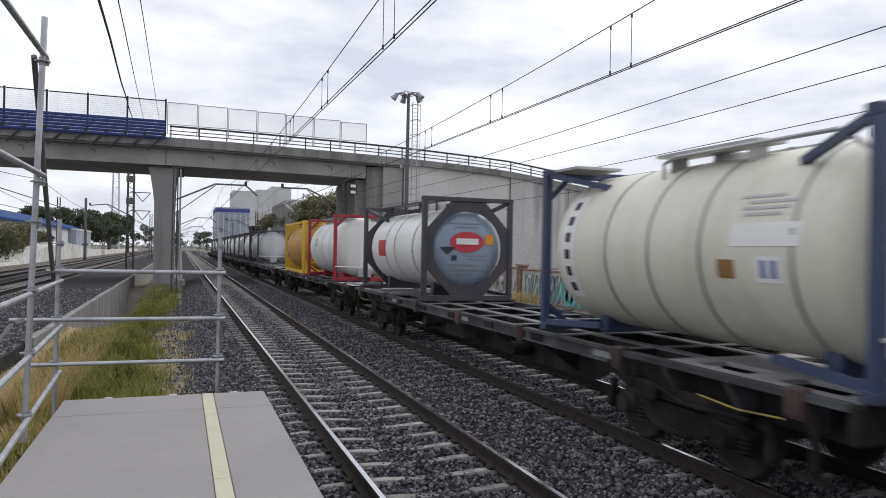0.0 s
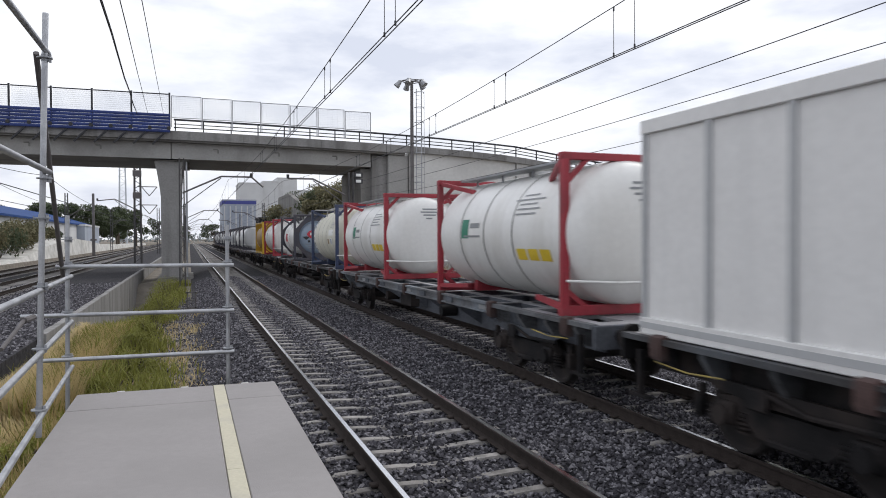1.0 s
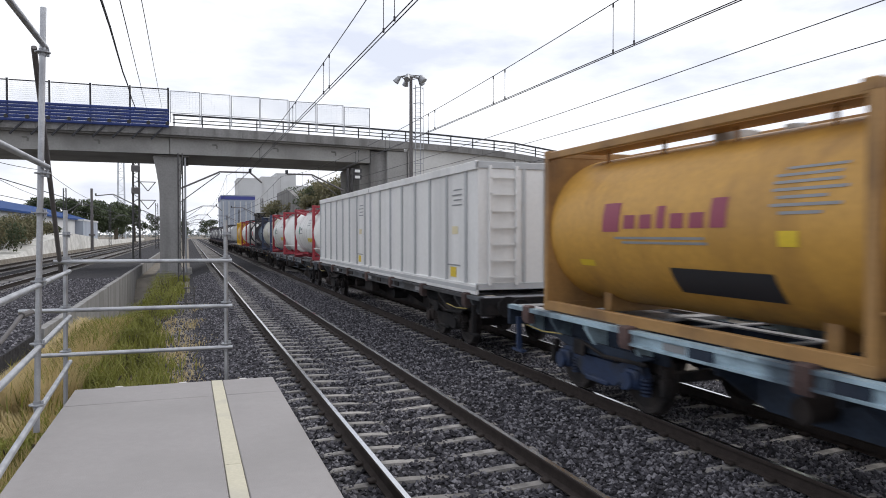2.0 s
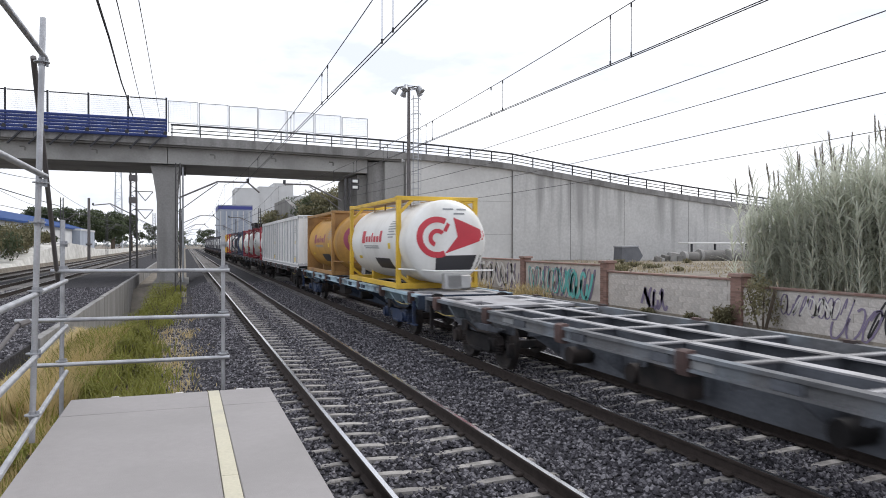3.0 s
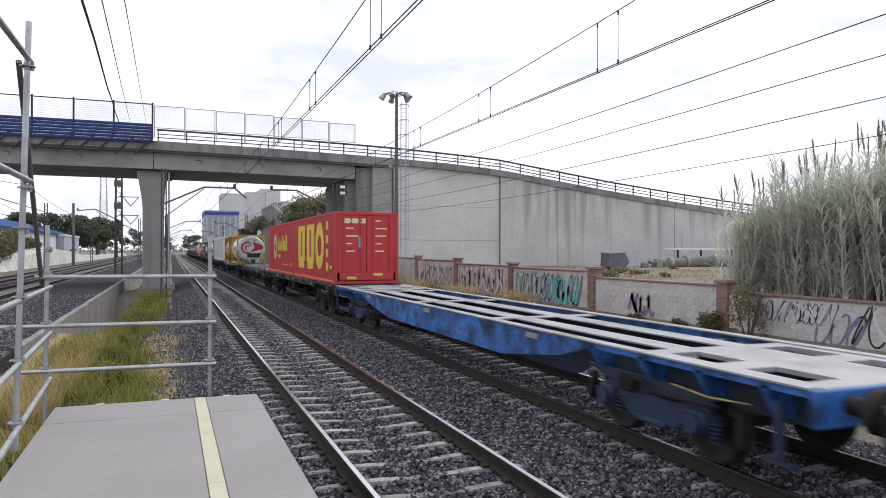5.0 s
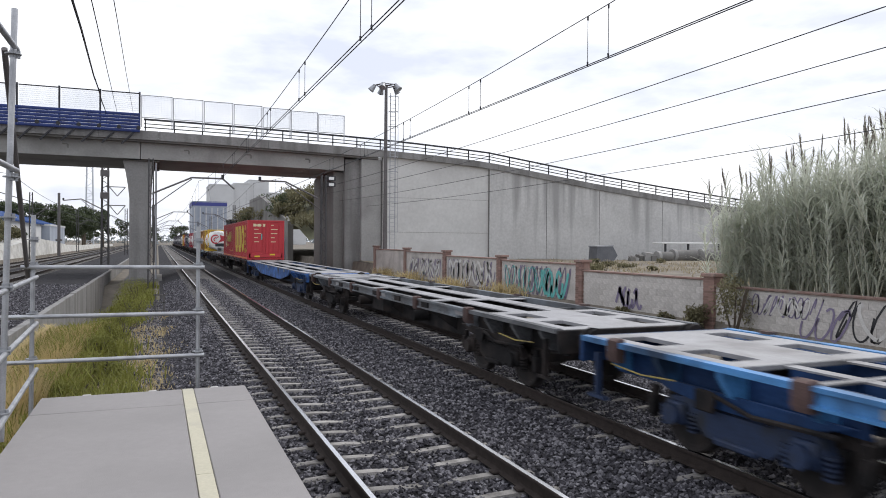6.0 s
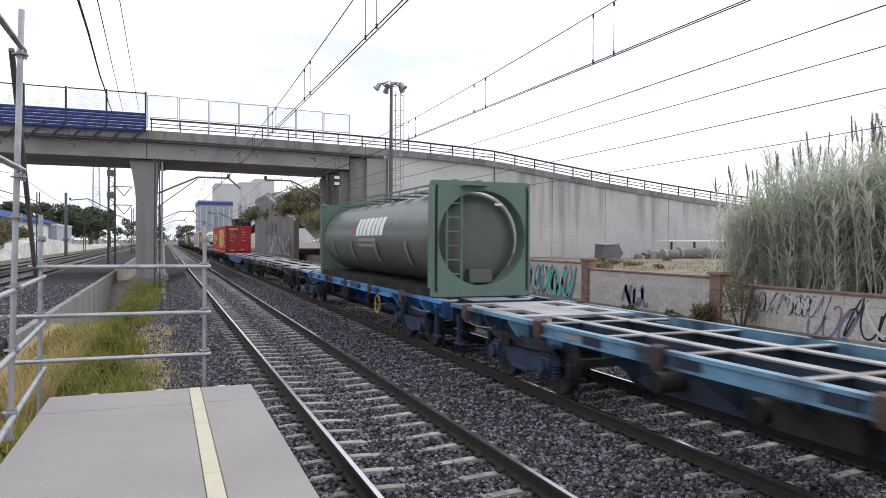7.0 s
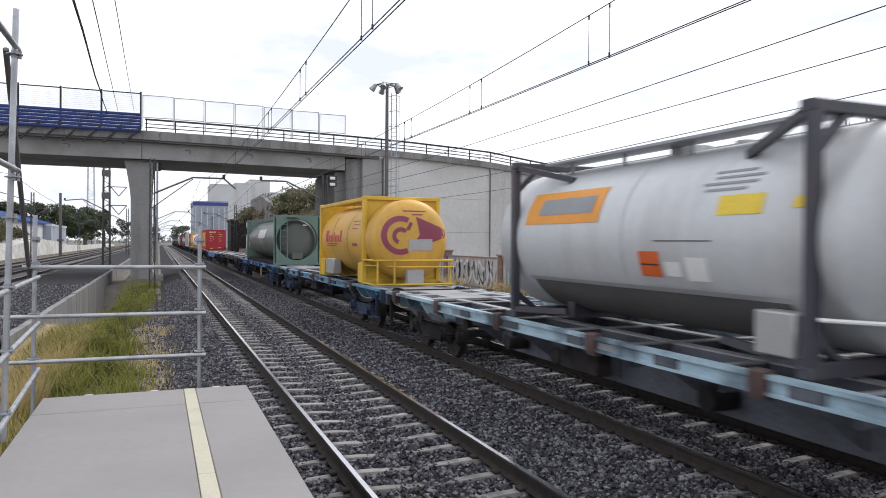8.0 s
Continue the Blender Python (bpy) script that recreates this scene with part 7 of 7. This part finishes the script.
        part("wordmark", bm, "mark_yellow", t, "large yellow blocks in place of a name")
        bm = bmesh.new()
        for y0, y1, z0, z1 in ((-2.05, -2.4, 0.95, 2.1), (-4.2, -4.6, 0.95, 2.1)):
            flat(bm, y0, y1, zb + z0, zb + z1, 0.003)
        part("wordmark_gap", bm, "box_red", t)
        bm = bmesh.new()
        for j in range(4):
            flat(bm, -7.65, -8.08, zb + 2.02 - j * 0.52, zb + 2.34 - j * 0.52)
        flat(bm, -8.32, -8.75, zb + 0.55, zb + 0.68)
        part("side_blocks", bm, "mark_yellow", t, "column of small yellow blocks")
        bm = bmesh.new()
        for a, w in ((-0.85, 0.22), (-0.56, 0.22), (-0.27, 0.22)):
            box(bm, a, a + w, -L + 0.0, -L + 0.008, zt - 0.42, zt - 0.24)
        part("door_blocks", bm, "mark_cream", t)
    return rolling(t, s)


def grey_box(s, label, end):
    L, H, W = 9.125, 2.75, 1.24
    t = thing("bulk_container", label, "container", "box containers")
    zb, zt = BOX_Z, BOX_Z + H
    bm = bmesh.new()
    box(bm, -W + 0.05, W - 0.05, -L + 0.03, -0.03, zb + 0.1, zt - 0.04)
    part("shell", bm, "box_grey", t)
    for sx in (-1, 1):
        k = -0.06
        while k > -L:
            bm = bmesh.new()
            xa, xb = sorted((sx * (W - 0.05), sx * (W - 0.005)))
            box(bm, xa, xb, k - 0.055, k + 0.035, zb + 0.2, zt - 0.16, 0.008)
            part("rib", bm, "box_rib", t)
            k -= 1.2
        bm = bmesh.new()
        xa, xb = sorted((sx * (W - 0.05), sx * W))
        box(bm, xa, xb, -L, 0, zt - 0.18, zt, 0.012)
        box(bm, xa, xb, -L, 0, zb, zb + 0.22, 0.012)
        part("side_rail", bm, "box_grey", t)
        bm = bmesh.new()
        box(bm, min(sx * W, sx * (W + 0.004)), max(sx * W, sx * (W + 0.004)), -L, 0, zb + 0.08, zb + 0.16)
        part("rail_groove", bm, "box_rib", t)
    bm = bmesh.new()
    k = -0.3
    while k > -L + 0.3:
        box(bm, -W + 0.1, W - 0.1, k - 0.1, k, zt - 0.03, zt + 0.02)
        k -= 0.55
    part("roof_rib", bm, "box_grey", t)
    x = -W + 0.045
    bm = bmesh.new()
    box(bm, x - 0.006, x, -8.1, -7.2, zb + 0.55, zb + 0.58)
    for j in range(4):
        box(bm, x - 0.006, x, -8.2, -7.7 + 0.1 * (j % 2), zt - 0.55 - 0.11 * j, zt - 0.52 - 0.11 * j)
    part("small_print", bm, "mark_grey", t)
    bm = bmesh.new()
    box(bm, x - 0.006, x, -7.85, -7.5, zb + 0.3, zb + 0.52)
    part("label_panel", bm, "mark_yellow", t)
    bm = bmesh.new()
    box(bm, x - 0.006, x, -7.95, -7.6, zb + 1.25, zb + 1.42)
    part("label_panel", bm, "mark_cream", t)
    bm = bmesh.new()
    ladder(bm, -0.95, -0.35, -L + 0.0, zb + 0.2, zt - 0.1, 0.34, 0.06)
    part("ladder", bm, "box_grey", t)
    bm = bmesh.new()
    for z in (zb + 0.1, zt - 0.16):
        box(bm, -W, W, -L, -L + 0.06, z, z + 0.14, 0.01)
    for q in (-0.2, 0.3, 0.8):
        box(bm, q, q + 0.08, -L + 0.0, -L + 0.04, zb + 0.2, zt - 0.15, 0.01)
    part("end_rib", bm, "box_rib", t)
    return rolling(t, s)


grey_box(-16.17, "pale grey ribbed bulk container on a wagon", 0)
grey_box(-25.35, "pale grey ribbed bulk container with an end ladder", 1)

# -- orange and white tanks with round end emblem --
for s, steel, skin, m1, m2, lab in ((-37.36, "frame_brown", "tank_orange", "mark_maroon", "mark_maroon", "rusty orange tank container in a brown frame"), (-46.72, "frame_yellow", "tank_white", "mark_red", "mark_red", "white tank container in a yellow frame with red emblem")):
    k = tank(s, lab, steel, skin, style="plate" if skin == "tank_orange" else "beam", R=1.16, bands=(), rails=(True, True), walkway="frame_brown", seed=7, over=1.15, ahead=0.55)
    R, zc = k["R"], k["zc"]

    def word(bm):
        y = -1.67
        for w, a0, a1 in ((0.42, -2, 18), (0.26, 0, 9), (0.26, 0, 9), (0.17, 0, 14), (0.26, 0, 9), (0.26, 0, 9), (0.26, 0, 17)):
            curved(bm, R, zc, y, y - w, a0, a1)
            y -= w + 0.1
    mark(k, "wordmark", m1, word, "row of red blocks in place of a name")
    small_print(k, -1.8, -3.9, -7, 2, "mark_grey", 3)
    small_print(k, -4.75, -5.7, 30, 7, "mark_grey", 4)
    mark(k, "dark_panel", "mark_black", lambda bm: curved(bm, R, zc, -3.05, -4.75, -44, -25, n=6), "dark rectangular panel")
    mark(k, "label_panel", "mark_yellow", lambda bm: (curved(bm, R, zc, -0.9, -1.3, -28, -23), curved(bm, R, zc, -4.9, -5.15, -10, -2)))
    d = k["dish"]
    swirl(k, m2, None)
    mark(k, "dark_panel", "mark_black", lambda bm: d.quad(bm, [(-0.42, -0.8), (0.8, -0.76), (0.95, -0.36), (-0.42, -0.38)]), "dark rectangular panel")
    mark(k, "small_print", "mark_grey", lambda bm: [d.quad(bm, [(a, v), (a + w, v), (a + w, v + 0.045), (a, v + 0.045)], n=3) for a, w, v in ((-0.2, 0.3, 0.86), (0.2, 0.3, 0.86), (0.1, 0.32, 0.74))])
    bm = bmesh.new()
    box(bm, -0.15, 0.55, -6.06 - 1.15, -6.06 - 0.72, BOX_Z + 0.05, BOX_Z + 0.42, 0.03)
    part("outlet_cover", bm, "steel_box", k["thing"], "pale outlet cover")

red_box(-75.34, "red corrugated bulk container with a pale ring emblem", "ring")
red_box(-84.55, "red corrugated bulk container with large yellow blocks", "blocks")

# -- long dark green tank --
k = tank(-139.4, "long dark green tank container with open round ends", "frame_green", "tank_green", L=12.19, H=2.62, style="full", R=1.13, depth=0.3, bands=(), rails=(False, False), walkway=None, box_rear=False, rear_ladder=False)
R, zc = k["R"], k["zc"]


def green_word(bm):
    y = -5.0
    for w in (0.3, 0.34, 0.34, 0.42, 0.3, 0.34, 0.34):
        curved(bm, R, zc, y, y - w, 4, 32, n=4)
        y -= w + 0.09


mark(k, "wordmark", "mark_white", green_word, "row of white blocks in place of a name")
mark(k, "wordmark_small", "mark_grey", lambda bm: (curved(bm, R, zc, -5.3, -7.2, -5, 0), curved(bm, R, zc, -5.3, -7.2, -13, -8)))
mark(k, "spot", "mark_red", lambda bm: curved(bm, R, zc, -4.4, -4.65, 8, 18))
for y in (-1.86, -4.49, -7.31, -10.1):
    mark(k, "rib_foot", "band", lambda bm: (curved(bm, R + 0.05, zc, y - 0.07, y + 0.07, -34, -4), curved(bm, R + 0.03, zc, y - 0.09, y + 0.09, -37, -31)))
bm = bmesh.new()
for sx in (-0.55, 0.05):
    bar(bm, (sx, -0.3, BOX_Z + 2.66), (sx, -11.9, BOX_Z + 2.66), 0.04, 0.04)
y = -0.4
while y > -12:
    for sx in (-0.55, 0.05):
        bar(bm, (sx, y, BOX_Z + 2.4), (sx, y, BOX_Z + 2.66), 0.03, 0.03)
    box(bm, -0.55, 0.05, y - 0.5, y, BOX_Z + 2.5, BOX_Z + 2.52)
    y -= 1.45
part("top_rail", bm, "frame_green", k["thing"], "low rail and treads on top")
bm = bmesh.new()
ladder(bm, -0.86, -0.5, -12.19 + 0.1, BOX_Z + 0.35, BOX_Z + 2.35, 0.32, 0.05)
part("ladder", bm, "frame_green", k["thing"])
bm = bmesh.new()
box(bm, -0.25, 0.35, -12.0, -11.7, BOX_Z + 0.28, BOX_Z + 0.62, 0.03)
part("valve_box", bm, "tank_green", k["thing"])
bm = bmesh.new()
box(bm, -1.2, 1.2, -11.9, -0.3, BOX_Z, BOX_Z + 0.18)
part("skid", bm, "underframe", k["thing"], "dark skid frame under the barrel")
bm = bmesh.new()
box(bm, 0.3, 0.5, -12.19 - 0.01, -12.19, BOX_Z + 2.08, BOX_Z + 2.13)
part("label_panel", bm, "mark_white", k["thing"])

# -- yellow tank --
k = tank(-163.07, "yellow tank container in a yellow frame with maroon emblem", "frame_yellow", "tank_yellow", style="plate", R=1.17, bands=(0.315, 0.655), rails=(False, True), walkway="frame_yellow", hoop="frame_brown", seed=9, over=1.15, ahead=0.55)
R, zc = k["R"], k["zc"]


def yellow_word(bm):
    y = -0.85
    for w, a1 in ((0.42, 16), (0.25, 7), (0.25, 7), (0.16, 12), (0.25, 7), (0.25, 7), (0.25, 15)):
        curved(bm, R, zc, y, y - w, -4, a1)
        y -= w + 0.09


mark(k, "wordmark", "mark_red", yellow_word, "row of red blocks in place of a name")
small_print(k, -0.9, -3.0, -8, 2, "mark_maroon", 3)
small_print(k, -4.3, -5.3, 28, 3, "mark_maroon", 6)
mark(k, "label_panel", "mark_maroon", lambda bm: curved(bm, R, zc, -4.6, -5.2, -10, -6))
swirl(k, "mark_maroon", None)
d = k["dish"]
mark(k, "worn_patch", "steel_box", lambda bm: d.quad(bm, [(-0.15, -0.32), (0.6, -0.3), (0.58, 0.02), (-0.12, 0.0)], lift=0.016), "grey worn patch")
mark(k, "small_print", "mark_maroon", lambda bm: [d.quad(bm, [(a, v), (a + w, v), (a + w, v + 0.035), (a, v + 0.035)], n=3) for a, w, v in ((-0.3, 0.7, 0.8), (-0.05, 0.35, 0.7))])
bm = bmesh.new()
for x in (-1.1, -0.6, 1.1):
    tube(bm, (x, -7.2, BOX_Z + 0.02), (x, -7.2, BOX_Z + 0.72), 0.03, seg=8)
for z in (0.04, 0.72):
    tube(bm, (-1.18, -7.2, BOX_Z + z), (1.18, -7.2, BOX_Z + z), 0.03, seg=8)
    for sx in (-1.18, 1.18):
        tube(bm, (sx, -7.2, BOX_Z + z), (sx, -6.0, BOX_Z + z), 0.03, seg=8)
part("end_guard", bm, "frame_yellow", k["thing"], "yellow tube guard at the end")
for y in (-0.35, -5.6):
    bm = bmesh.new()
    box(bm, -1.2, -0.85, y - 0.35, y + 0.2, BOX_Z + 0.02, BOX_Z + 0.62, 0.03)
    part("skirt_plate", bm, "frame_yellow", k["thing"], "yellow skirt plate at the corner")
bm = bmesh.new()
box(bm, -1.19, -0.9, -2.15, -1.0, BOX_Z + 0.12, BOX_Z + 0.66, 0.03)
part("hose_box", bm, "steel_box", k["thing"], "grey steel hose box")

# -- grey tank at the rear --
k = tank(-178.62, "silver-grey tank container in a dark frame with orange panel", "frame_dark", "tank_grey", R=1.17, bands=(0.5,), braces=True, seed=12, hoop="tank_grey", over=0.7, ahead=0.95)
R, zc = k["R"], k["zc"]
mark(k, "orange_panel", "mark_orange", lambda bm: curved(bm, R, zc, -0.4, -2.5, 11, 38, n=8), "orange name panel")
mark(k, "panel_bar", "mark_grey", lambda bm: curved(bm, R, zc, -0.8, -2.3, 18, 31, 0.012), "plain grey bar")
mark(k, "hazard_sign", "mark_vermilion", lambda bm: (curved(bm, R, zc, -3.4, -3.8, -24, -8), ), "orange hazard plate")
mark(k, "hazard_sign", "mark_white", lambda bm: (curved(bm, R, zc, -3.88, -4.15, -23, -14), curved(bm, R, zc, -4.25, -4.6, -25, -11)))
mark(k, "label_panel", "mark_yellow", lambda bm: (curved(bm, R, zc, -4.74, -5.38, 12, 23), curved(bm, R, zc, -5.75, -5.95, 14, 20)))
small_print(k, -4.4, -5.3, 38, 4, "mark_grey", 4)
mark(k, "heat_rail", "steel_box", lambda bm: curved(bm, R + 0.03, zc, -0.4, -5.7, -33, -30, n=1), "thin bright rail along the barrel")
# darker colour over the barrel's lower part, with a hard upper edge
mark(k, "belly_cladding", "tank_dark", lambda bm: curved(bm, R + 0.008, zc, -0.45, -5.6, -88, -33, n=12), "dark lower part of the barrel")
bm = bmesh.new()
box(bm, -1.21, -0.95, -5.85, -5.35, BOX_Z + 0.16, BOX_Z + 0.6, 0.02)
part("document_box", bm, "steel_box", k["thing"], "pale square box near the end post")
mark(k, "plate_line", "mark_black", lambda bm: curved(bm, R, zc, -3.42, -3.78, -16.4, -15.6, 0.011, 1), "black line across the plate")
mark(k, "seam_line", "mark_black", lambda bm: curved(bm, R, zc, -3.7, -4.7, -2, -1.4, 0.006, 1))
k = tank(-198.5, "silver-grey tank container in a dark frame", "frame_dark", "tank_grey", seed=13)


# ---- tracks, last because of their many pieces ----
track(T1, -20, 400, "near railway track with rusty rails on concrete sleepers", -5.3, 180)
track(T2, -20, 400, "railway track under the freight train", -5.5, 180)
left_bar_track(L1, 20, "far railway track beside the whitish wall")
left_bar_track(L2, 30, "far railway track beside the whitish wall")


def motions():
    for ob, x, s in ROLLING:
        walk(ob, [(t, pose(x, s + d, 0)) for t, d in TRAIN])


motions()
